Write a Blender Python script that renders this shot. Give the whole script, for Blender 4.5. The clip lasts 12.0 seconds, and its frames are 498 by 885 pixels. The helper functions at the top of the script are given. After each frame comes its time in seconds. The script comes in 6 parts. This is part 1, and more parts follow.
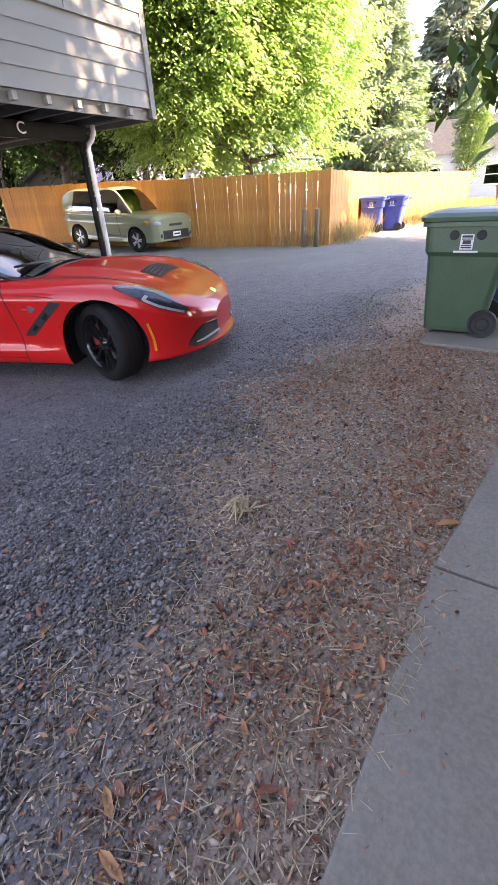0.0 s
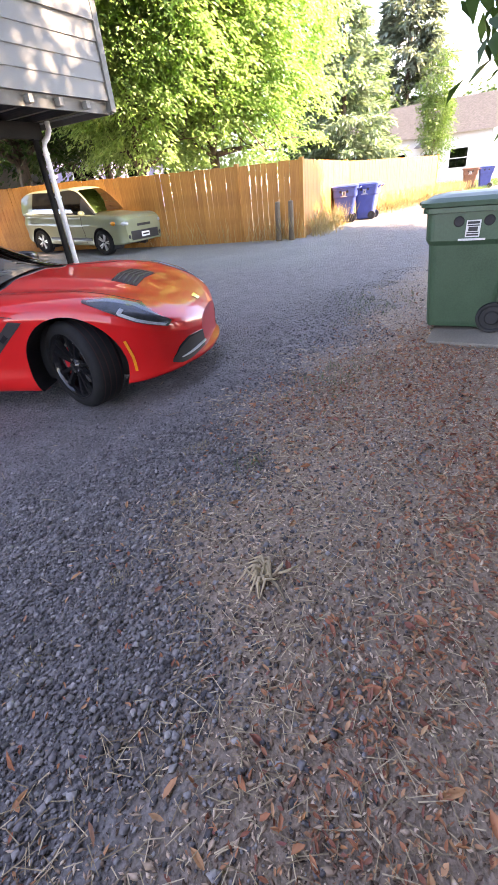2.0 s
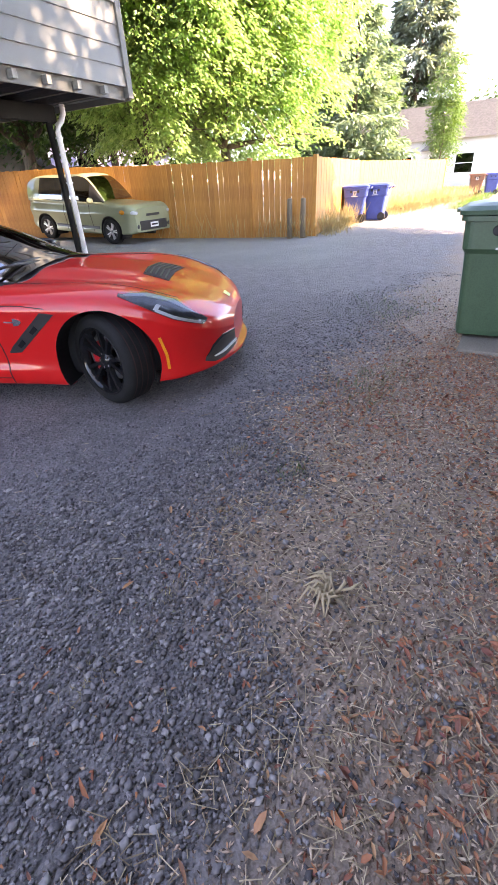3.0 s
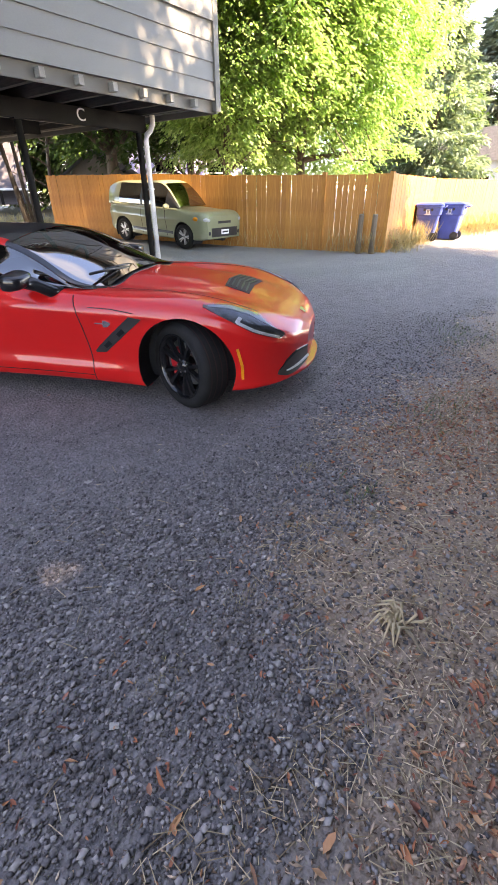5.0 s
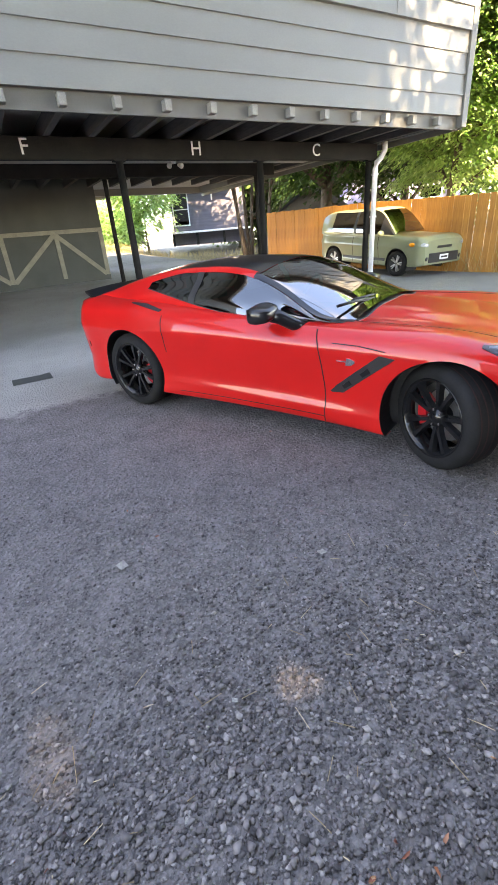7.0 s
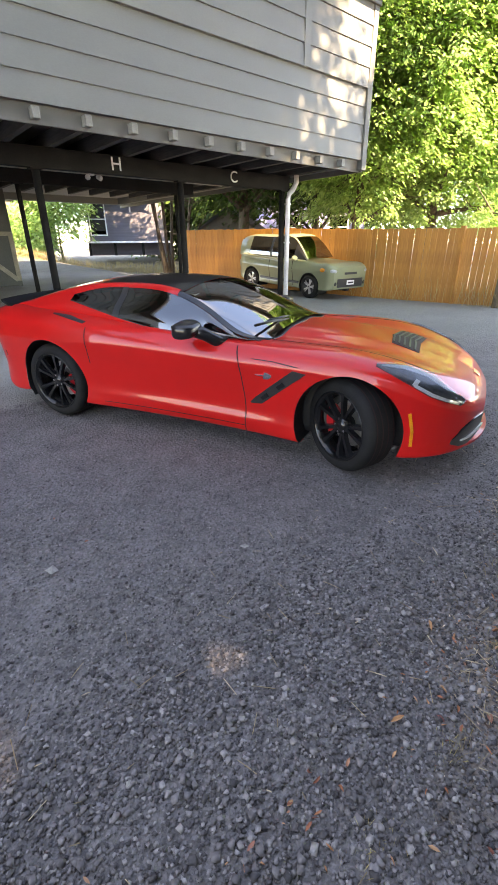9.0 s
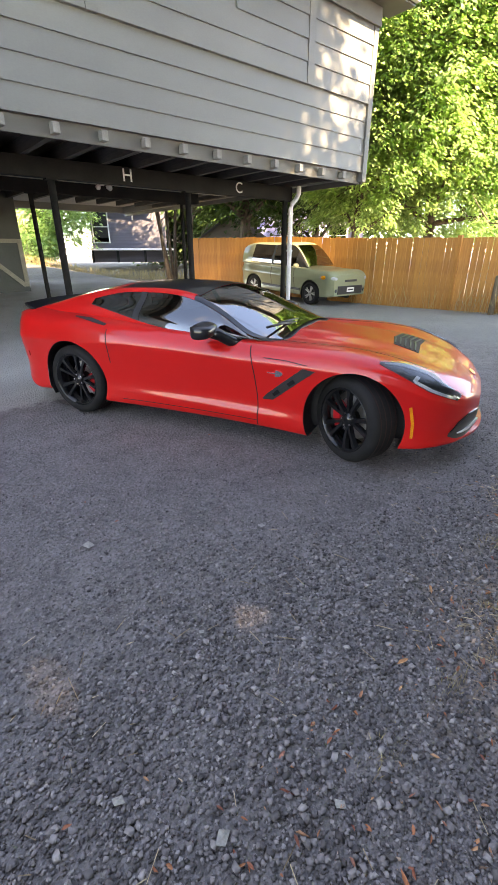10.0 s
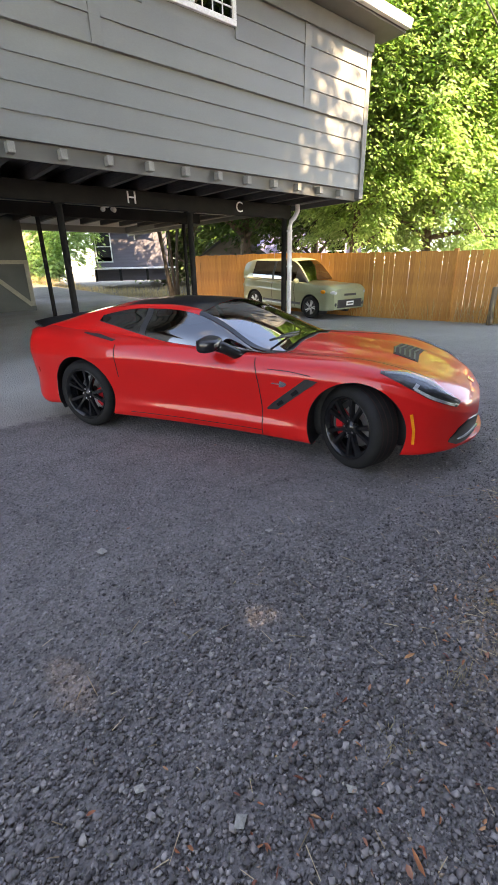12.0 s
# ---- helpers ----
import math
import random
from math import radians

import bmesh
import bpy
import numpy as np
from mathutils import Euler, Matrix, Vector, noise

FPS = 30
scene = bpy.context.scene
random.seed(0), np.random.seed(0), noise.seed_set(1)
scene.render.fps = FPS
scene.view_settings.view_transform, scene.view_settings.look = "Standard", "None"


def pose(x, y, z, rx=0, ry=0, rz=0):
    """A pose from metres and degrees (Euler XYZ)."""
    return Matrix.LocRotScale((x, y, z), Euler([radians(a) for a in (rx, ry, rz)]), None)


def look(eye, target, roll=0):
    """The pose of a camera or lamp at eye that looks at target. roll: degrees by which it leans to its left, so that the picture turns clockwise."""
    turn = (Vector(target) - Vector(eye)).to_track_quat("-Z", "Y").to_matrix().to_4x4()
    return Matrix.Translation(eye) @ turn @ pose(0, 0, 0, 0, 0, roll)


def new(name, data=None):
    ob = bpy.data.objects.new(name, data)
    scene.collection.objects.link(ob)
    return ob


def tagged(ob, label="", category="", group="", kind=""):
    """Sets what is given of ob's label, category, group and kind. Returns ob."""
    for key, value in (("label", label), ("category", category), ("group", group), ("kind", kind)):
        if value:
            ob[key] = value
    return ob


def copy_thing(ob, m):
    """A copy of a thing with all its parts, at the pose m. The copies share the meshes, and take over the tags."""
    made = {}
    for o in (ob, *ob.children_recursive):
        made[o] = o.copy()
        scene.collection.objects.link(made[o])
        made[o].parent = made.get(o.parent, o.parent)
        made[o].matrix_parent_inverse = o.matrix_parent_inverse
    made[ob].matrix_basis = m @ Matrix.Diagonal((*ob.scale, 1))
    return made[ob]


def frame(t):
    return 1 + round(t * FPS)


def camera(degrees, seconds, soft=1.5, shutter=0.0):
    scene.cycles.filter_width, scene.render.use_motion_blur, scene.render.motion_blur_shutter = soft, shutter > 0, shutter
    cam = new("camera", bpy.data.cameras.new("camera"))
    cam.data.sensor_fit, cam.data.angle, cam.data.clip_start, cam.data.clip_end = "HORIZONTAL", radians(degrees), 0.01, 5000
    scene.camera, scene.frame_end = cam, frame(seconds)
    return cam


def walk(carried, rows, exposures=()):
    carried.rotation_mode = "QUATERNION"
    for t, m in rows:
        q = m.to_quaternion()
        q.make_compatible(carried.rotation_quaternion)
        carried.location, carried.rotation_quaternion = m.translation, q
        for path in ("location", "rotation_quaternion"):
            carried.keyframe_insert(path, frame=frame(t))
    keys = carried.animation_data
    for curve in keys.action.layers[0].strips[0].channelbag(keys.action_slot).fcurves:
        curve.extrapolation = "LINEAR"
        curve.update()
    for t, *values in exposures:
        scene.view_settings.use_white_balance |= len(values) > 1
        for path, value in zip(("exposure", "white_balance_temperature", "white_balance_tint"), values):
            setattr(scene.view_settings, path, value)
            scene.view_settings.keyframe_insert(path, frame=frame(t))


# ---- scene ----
cam = camera(60.3, 12.0, soft=0.55)
ROWS = [
    (0.0, 1.030, 2.207, 1.356, -55.71, -30.00, -3.55),
    (0.5, 1.031, 2.188, 1.380, -58.01, -30.21, -3.54),
    (1.0, 1.056, 2.296, 1.386, -58.48, -30.19, -1.74),
    (1.5, 1.150, 2.426, 1.372, -58.83, -30.26, -0.67),
    (2.0, 1.361, 2.565, 1.347, -58.37, -30.75, -6.14),
    (2.5, 1.331, 2.747, 1.361, -58.50, -31.01, -4.58),
    (4.5, 1.229, 2.950, 1.438, -61.61, -32.09, -1.06),
    (5.0, 1.185, 2.994, 1.453, -53.34, -30.34, -0.64),
    (5.5, 1.094, 3.102, 1.473, -39.88, -28.33, -0.54),
    (6.0, 1.083, 3.269, 1.454, -26.79, -26.73, -1.56),
    (6.5, 1.175, 3.492, 1.444, -22.96, -26.11, -4.62),
    (7.0, 1.214, 3.678, 1.425, -28.47, -26.09, -4.77),
    (7.5, 1.238, 3.766, 1.437, -34.93, -26.43, -4.74),
    (9.5, 0.968, 3.434, 1.479, -40.50, -24.55, -0.18),
    (10.0, 0.837, 3.393, 1.480, -40.31, -23.90, -0.27),
    (10.5, 0.769, 3.369, 1.485, -40.21, -23.48, -0.50),
    (11.0, 0.752, 3.356, 1.482, -40.09, -23.12, -0.72),
    (11.5, 0.751, 3.342, 1.484, -39.97, -22.54, -1.03),
    (12.0, 0.757, 3.334, 1.481, -39.93, -22.04, -1.33),
]
# the camera's yaw, pitch and lean to the right, in degrees
walk(cam, [(t, pose(x, y, z, 90 + pitch, 0, yaw) @ pose(0, 0, 0, 0, 0, lean)) for t, x, y, z, yaw, pitch, lean in ROWS],
     exposures=[(0.0, 4.02, 9500, 29), (1.5, 4.23, 9400, 29), (2.5, 4.22, 9300, 28), (4.5, 4.18, 9400, 26), (5.0, 4.08, 10000, 24), (5.5, 3.95, 10500, 22), (6.0, 4.48, 10600, 19), (6.5, 4.52, 10600, 18), (7.0, 4.55, 10700, 18), (7.5, 4.24, 10800, 19), (9.5, 4.12, 11000, 19), (10.0, 4.15, 11000, 19), (12.0, 3.90, 11000, 19)])

# ---- world and sun ----
SUN_AZ, SUN_EL = 168.0, 36.0      # degrees: clockwise from +y, and above the horizon
world = bpy.data.worlds.new("sky")
scene.world = world
world.use_nodes = True
wn = world.node_tree
wn.nodes.clear()
sky = wn.nodes.new("ShaderNodeTexSky")
sky.sky_type, sky.sun_disc = "NISHITA", False
sky.sun_elevation, sky.sun_rotation = radians(SUN_EL), radians(SUN_AZ)
sky.air_density, sky.dust_density, sky.ozone_density = 0.65, 0.0, 3.0
# thin white cloud over the blue
wc = wn.nodes.new("ShaderNodeTexCoord")
wmap = wn.nodes.new("ShaderNodeMapping")
wmap.inputs["Scale"].default_value = (1.0, 1.0, 2.6)
wnoise = wn.nodes.new("ShaderNodeTexNoise")
wnoise.inputs["Scale"].default_value, wnoise.inputs["Detail"].default_value = 2.2, 7
wramp = wn.nodes.new("ShaderNodeValToRGB")
wramp.color_ramp.elements[0].position, wramp.color_ramp.elements[1].position = 0.53, 0.75
wmix = wn.nodes.new("ShaderNodeMixRGB")
wmix.inputs["Color2"].default_value = (1.7, 1.85, 2.1, 1)
wbg = wn.nodes.new("ShaderNodeBackground")
wbg.inputs["Strength"].default_value = 0.13
wout = wn.nodes.new("ShaderNodeOutputWorld")
wn.links.new(wc.outputs["Generated"], wmap.inputs["Vector"])
wn.links.new(wmap.outputs["Vector"], wnoise.inputs["Vector"])
wn.links.new(wnoise.outputs["Fac"], wramp.inputs["Fac"])
wn.links.new(wramp.outputs["Color"], wmix.inputs["Fac"])
wn.links.new(sky.outputs["Color"], wmix.inputs["Color1"])
wn.links.new(wmix.outputs["Color"], wbg.inputs["Color"])
wn.links.new(wbg.outputs["Background"], wout.inputs["Surface"])
to_sun = Vector((math.sin(radians(SUN_AZ)) * math.cos(radians(SUN_EL)), math.cos(radians(SUN_AZ)) * math.cos(radians(SUN_EL)), math.sin(radians(SUN_EL))))
sun = new("sun", bpy.data.lights.new("sun", "SUN"))
sun.data.energy, sun.data.angle, sun.data.color = 2.4, radians(0.55), (1.0, 0.93, 0.82)
sun.matrix_world = look(to_sun * 60, (0, 0, 0))


# ---- material helpers ----
def mat_base(name, rough=0.6, metal=0.0):
    m = bpy.data.materials.new(name)
    m.use_nodes = True
    b = m.node_tree.nodes["Principled BSDF"]
    b.inputs["Roughness"].default_value, b.inputs["Metallic"].default_value = rough, metal
    return m, m.node_tree.nodes, m.node_tree.links, b


def coords(n, l, scale=(1, 1, 1), turn=(0, 0, 0)):
    tc, mp = n.new("ShaderNodeTexCoord"), n.new("ShaderNodeMapping")
    mp.inputs["Scale"].default_value = scale
    mp.inputs["Rotation"].default_value = turn
    l.new(tc.outputs["Object"], mp.inputs["Vector"])
    return mp.outputs["Vector"]


def noise_tex(n, l, vec, scale, detail=4, rough=0.55):
    t = n.new("ShaderNodeTexNoise")
    t.inputs["Scale"].default_value, t.inputs["Detail"].default_value, t.inputs["Roughness"].default_value = scale, detail, rough
    l.new(vec, t.inputs["Vector"])
    return t.outputs["Fac"]


def ramp(n, l, fac, stops):
    r = n.new("ShaderNodeValToRGB")
    e = r.color_ramp.elements
    while len(e) < len(stops):
        e.new(0.5)
    for k, (p, c) in enumerate(stops):
        e[k].position = p
        e[k].color = (*c, 1) if len(c) == 3 else c
    l.new(fac, r.inputs["Fac"])
    return r.outputs["Color"]


def mix(n, l, fac, a, b, mode="MIX"):
    m = n.new("ShaderNodeMixRGB")
    m.blend_type = mode
    for key, val in (("Fac", fac), ("Color1", a), ("Color2", b)):
        if isinstance(val, (int, float)):
            m.inputs[key].default_value = val
        elif isinstance(val, tuple):
            m.inputs[key].default_value = (*val, 1)
        else:
            l.new(val, m.inputs[key])
    return m.outputs["Color"]


def bump(n, l, b, height, strength=0.3, dist=0.01):
    bp = n.new("ShaderNodeBump")
    bp.inputs["Strength"].default_value, bp.inputs["Distance"].default_value = strength, dist
    l.new(height, bp.inputs["Height"])
    l.new(bp.outputs["Normal"], b.inputs["Normal"])


def mottled(name, dark, light, rough=0.7, scale=6.0, fine=60.0, metal=0.0, bumpy=0.15, stretch=(1, 1, 1), spec=0.5, coat=0.0, grain=0.22):
    """Paint, plastic, stone or cloth: two scales of variation and fine relief."""
    m, n, l, b = mat_base(name, rough, metal)
    v = coords(n, l, stretch)
    big, small = noise_tex(n, l, v, scale), noise_tex(n, l, v, fine, 3)
    c = ramp(n, l, big, [(0.3, dark), (0.7, light)])
    c = mix(n, l, grain, c, ramp(n, l, small, [(0.35, tuple(0.55 * x for x in dark)), (0.65, tuple(min(1, 1.25 * x) for x in light))]))
    l.new(c, b.inputs["Base Color"])
    b.inputs["Specular IOR Level"].default_value = spec
    b.inputs["Coat Weight"].default_value = coat
    if bumpy:
        bump(n, l, b, small, bumpy, 0.004)
    return m


def by_piece(name, colours, rough=0.8, island=True, spread=0.25, scale=40.0):
    """One material for many pieces, each with its own shade."""
    m, n, l, b = mat_base(name, rough)
    if island:
        g = n.new("ShaderNodeNewGeometry").outputs["Random Per Island"]
    else:
        g = n.new("ShaderNodeObjectInfo").outputs["Random"]
    c = ramp(n, l, g, [(k / max(1, len(colours) - 1), col) for k, col in enumerate(colours)])
    v = coords(n, l)
    c = mix(n, l, spread, c, ramp(n, l, noise_tex(n, l, v, scale), [(0.3, (0.02, 0.02, 0.02)), (0.7, (0.6, 0.58, 0.55))]), "OVERLAY")
    l.new(c, b.inputs["Base Color"])
    return m


def leaf_mat(name, colours, through_=0.45):
    """Leaves: a shade of its own for each, with light coming through."""
    m, n, l, b = mat_base(name, 0.45)
    g = n.new("ShaderNodeNewGeometry").outputs["Random Per Island"]
    c = ramp(n, l, g, [(k / max(1, len(colours) - 1), col) for k, col in enumerate(colours)])
    l.new(c, b.inputs["Base Color"])
    tr = n.new("ShaderNodeBsdfTranslucent")
    l.new(mix(n, l, 1.0, c, (1.0, 1.08, 0.65), "MULTIPLY"), tr.inputs["Color"])
    ms = n.new("ShaderNodeMixShader")
    ms.inputs["Fac"].default_value = through_
    l.new(b.outputs["BSDF"], ms.inputs[1])
    l.new(tr.outputs["BSDF"], ms.inputs[2])
    l.new(ms.outputs["Shader"], n["Material Output"].inputs["Surface"])
    return m


def glass_mat(name, tint, rough=0.02, ior=1.75):
    """A dark tinted pane: clear gloss over a dim, see-through body."""
    m, n, l, b = mat_base(name, rough)
    gl, trn, fr, ms = n.new("ShaderNodeBsdfGlossy"), n.new("ShaderNodeBsdfTransparent"), n.new("ShaderNodeFresnel"), n.new("ShaderNodeMixShader")
    gl.inputs["Roughness"].default_value = rough
    gl.inputs["Color"].default_value = (0.95, 0.97, 1, 1)
    trn.inputs["Color"].default_value = (*tint, 1)
    fr.inputs["IOR"].default_value = ior
    l.new(fr.outputs["Fac"], ms.inputs["Fac"])
    l.new(trn.outputs["BSDF"], ms.inputs[1])
    l.new(gl.outputs["BSDF"], ms.inputs[2])
    l.new(ms.outputs["Shader"], n["Material Output"].inputs["Surface"])
    return m


# ---- mesh helpers ----
def mesh_of(name, verts, faces, mat=None, smooth=False):
    me = bpy.data.meshes.new(name)
    me.from_pydata([tuple(map(float, v)) for v in verts], [], [tuple(map(int, f)) for f in faces])
    if mat:
        me.materials.append(mat)
    if smooth:
        me.polygons.foreach_set("use_smooth", [True] * len(me.polygons))
    me.update()
    return me


def fast_mesh(name, verts, faces, mat):
    """A large mesh of like-sided faces from arrays."""
    k = faces.shape[1]
    me = bpy.data.meshes.new(name)
    me.vertices.add(len(verts))
    me.vertices.foreach_set("co", verts.astype(np.float32).ravel())
    me.loops.add(faces.size)
    me.loops.foreach_set("vertex_index", faces.astype(np.int32).ravel())
    me.polygons.add(len(faces))
    me.polygons.foreach_set("loop_start", np.arange(0, faces.size, k, dtype=np.int32))
    me.materials.append(mat)
    me.update(calc_edges=True)
    me.validate()
    return me


def thing(name, label="", category="", group="", kind="", at=None):
    ob = new(name)
    ob.empty_display_size = 0.1
    if at is not None:
        ob.matrix_basis = at
    return tagged(ob, label, category, group, kind)


def part(name, bm, material, parent=None, label="", smooth=False):
    """Links a bmesh (or a ready mesh) as one mesh object under a thing or a part."""
    if isinstance(bm, bpy.types.Mesh):
        me = bm
    else:
        me = bpy.data.meshes.new(name)
        bmesh.ops.recalc_face_normals(bm, faces=bm.faces)
        bm.to_mesh(me)
        bm.free()
        me.materials.append(material)
        if smooth:
            me.polygons.foreach_set("use_smooth", [True] * len(me.polygons))
    ob = new(name, me)
    if parent is not None:
        ob.parent = parent
    if label:
        tagged(ob, label)
    return ob


def add_box(bm, lo, hi, bevel=0.0, m=None):
    """A box between two corners, with bevelled edges, into bm."""
    c = [(a + b) / 2 for a, b in zip(lo, hi)]
    s = [abs(b - a) for a, b in zip(lo, hi)]
    g = bmesh.ops.create_cube(bm, size=1.0, matrix=Matrix.Translation(c) @ Matrix.Diagonal((*s, 1)))
    vs = g["verts"]
    if bevel:
        es = list({e for v in vs for e in v.link_edges})
        r = bmesh.ops.bevel(bm, geom=es, offset=bevel, segments=2, affect="EDGES", profile=0.6)
        vs = list({v for f in r["faces"] for v in f.verts} | {v for v in vs if v.is_valid})
    if m is not None:
        bmesh.ops.transform(bm, matrix=m, verts=vs)
    return bm


def box(lo, hi, bevel=0.0, m=None):
    return add_box(bmesh.new(), lo, hi, bevel, m)


def tube(points, radii, sides=10, caps=True):
    """A tapered tube along points, as verts and faces."""
    pts = [Vector(p) for p in points]
    vs, fs = [], []
    up = Vector((0.31, 0.17, 0.93))
    for i, p in enumerate(pts):
        d = (pts[min(i + 1, len(pts) - 1)] - pts[max(i - 1, 0)]).normalized()
        a = d.cross(up)
        if a.length < 0.05:
            a = d.cross(Vector((1, 0, 0)))
        a.normalize()
        b = d.cross(a)
        r = radii[i] if hasattr(radii, "__len__") else radii
        for k in range(sides):
            q = 2 * math.pi * k / sides
            vs.append(p + a * math.cos(q) * r + b * math.sin(q) * r)
    for i in range(len(pts) - 1):
        for k in range(sides):
            k2 = (k + 1) % sides
            fs.append((i * sides + k, i * sides + k2, (i + 1) * sides + k2, (i + 1) * sides + k))
    if caps:
        fs.append(tuple(range(sides))[::-1])
        fs.append(tuple((len(pts) - 1) * sides + k for k in range(sides)))
    return vs, fs


def tube_part(name, points, radii, mat, parent=None, label="", sides=10):
    vs, fs = tube(points, radii, sides)
    return part(name, mesh_of(name, vs, fs, mat, True), mat, parent, label)


def lathe(profile, sides=32):
    """Turns (radius, height) about z, into a bmesh."""
    bm = bmesh.new()
    rings = [[bm.verts.new((r * math.cos(2 * math.pi * k / sides), r * math.sin(2 * math.pi * k / sides), z)) for k in range(sides)] for r, z in profile]
    for a, b in zip(rings, rings[1:]):
        for k in range(sides):
            bm.faces.new((a[k], a[(k + 1) % sides], b[(k + 1) % sides], b[k]))
    return bm


def scatter(name, base_v, base_f, pos, size, turn, mat):
    """Many small copies of one shape, joined in one mesh. size: (n, 3); turn: (n, 3) angles."""
    n = len(pos)
    cx, sx = np.cos(turn[:, 0]), np.sin(turn[:, 0])
    cy, sy = np.cos(turn[:, 1]), np.sin(turn[:, 1])
    cz, sz = np.cos(turn[:, 2]), np.sin(turn[:, 2])
    o, i = np.zeros(n), np.ones(n)
    rx = np.stack([i, o, o, o, cx, -sx, o, sx, cx], 1).reshape(n, 3, 3)
    ry = np.stack([cy, o, sy, o, i, o, -sy, o, cy], 1).reshape(n, 3, 3)
    rz = np.stack([cz, -sz, o, sz, cz, o, o, o, i], 1).reshape(n, 3, 3)
    r = rz @ ry @ rx
    v = np.einsum("nij,nkj->nki", r, base_v[None] * size[:, None, :]) + pos[:, None, :]
    f = base_f[None] + (np.arange(n) * len(base_v))[:, None, None]
    return fast_mesh(name, v.reshape(-1, 3), f.reshape(-1, base_f.shape[1]), mat)


rng = np.random.default_rng(7)


def terrain(x, y):
    """The ground's height: flat in front, rising under and behind the carport."""
    u = np.clip(np.asarray(y, float) - 8.0, 0, None)
    k = np.clip((np.asarray(x, float) - 8.0) / 3.0, 0, 1)
    return np.where(u < 6, 0.0112 * u * u, 0.403 + 0.035 * (u - 6)) * (1 - 0.7 * k * k * (3 - 2 * k))


# ---- materials ----
M_SIDING = mottled("grey painted lap siding", (0.142, 0.147, 0.136), (0.170, 0.175, 0.161), 0.55, 1.3, 70, bumpy=0.05, stretch=(0.5, 1, 1), grain=0.07)
# darker than the siding: holds the shade under siding and eave in its colour
M_TRIM = mottled("grey painted trim darkened for shade", (0.112, 0.115, 0.106), (0.138, 0.141, 0.130), 0.6, 3, 80, grain=0.10)
M_BLOCK = mottled("pale grey painted block", (0.18, 0.178, 0.158), (0.23, 0.227, 0.20), 0.6, 5, 80)
M_DARK = mottled("dark brown painted beam", (0.011, 0.011, 0.011), (0.020, 0.019, 0.018), 0.85, 3, 70, spec=0.15)
M_JOIST = mottled("weathered grey joist wood", (0.06, 0.06, 0.058), (0.11, 0.105, 0.10), 0.85, 5, 60, stretch=(1, 0.1, 1), spec=0.2)
M_SOFFIT = mottled("pale carport ceiling board", (0.30, 0.29, 0.27), (0.38, 0.37, 0.34), 0.8, 1.5, 50)
M_GARAGE = mottled("dark green-grey plywood", (0.045, 0.050, 0.047), (0.070, 0.075, 0.068), 0.75, 2, 50)
M_GTRIM = mottled("dusty beige trim board", (0.19, 0.175, 0.14), (0.27, 0.25, 0.20), 0.75, 5, 60)
M_WHITE = mottled("white paint", (0.70, 0.70, 0.68), (0.82, 0.82, 0.80), 0.5, 4, 60, bumpy=0.05)
M_GUTTER = mottled("white enamelled metal", (0.62, 0.62, 0.60), (0.78, 0.78, 0.76), 0.35, 6, 60, bumpy=0.03)
M_PIPE = mottled("white enamelled pipe", (0.66, 0.66, 0.65), (0.78, 0.78, 0.77), 0.3, 8, 60, bumpy=0.03)
M_ROOF = mottled("grey asphalt shingle", (0.10, 0.10, 0.10), (0.18, 0.175, 0.17), 0.9, 6, 120, bumpy=0.4)
M_BARK = mottled("grey brown bark", (0.06, 0.045, 0.035), (0.17, 0.13, 0.10), 0.9, 4, 30, bumpy=0.8, stretch=(3, 3, 0.5))
M_CONC = mottled("worn concrete", (0.165, 0.145, 0.118), (0.245, 0.218, 0.182), 0.85, 1.2, 70, bumpy=0.25)
M_PANE = glass_mat("window glass", (0.05, 0.06, 0.07))
M_WOODPOST = mottled("weathered timber", (0.10, 0.075, 0.05), (0.20, 0.15, 0.10), 0.85, 6, 50, stretch=(1, 1, 0.15), bumpy=0.5)
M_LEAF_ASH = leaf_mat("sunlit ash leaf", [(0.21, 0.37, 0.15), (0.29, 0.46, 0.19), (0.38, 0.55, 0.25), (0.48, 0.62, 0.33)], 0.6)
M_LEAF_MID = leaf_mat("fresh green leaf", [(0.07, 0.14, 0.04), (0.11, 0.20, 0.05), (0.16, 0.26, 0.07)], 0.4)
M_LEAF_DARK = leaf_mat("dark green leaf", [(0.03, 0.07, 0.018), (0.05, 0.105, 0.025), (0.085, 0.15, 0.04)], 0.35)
M_LEAF_PINE = leaf_mat("grey-green needle spray", [(0.14, 0.21, 0.16), (0.21, 0.29, 0.21), (0.28, 0.36, 0.27)], 0.35)
# greyed and lightened: the haze of distance is put into the needle colour
M_LEAF_SPRUCE = leaf_mat("haze-paled spruce spray", [(0.13, 0.17, 0.14), (0.19, 0.235, 0.185), (0.26, 0.30, 0.24)], 0.3)
M_DRYGRASS = leaf_mat("dry straw grass", [(0.28, 0.20, 0.09), (0.38, 0.28, 0.13), (0.50, 0.40, 0.20)], 0.3)
M_LAWN = leaf_mat("green lawn blade", [(0.08, 0.16, 0.03), (0.14, 0.24, 0.05)], 0.3)


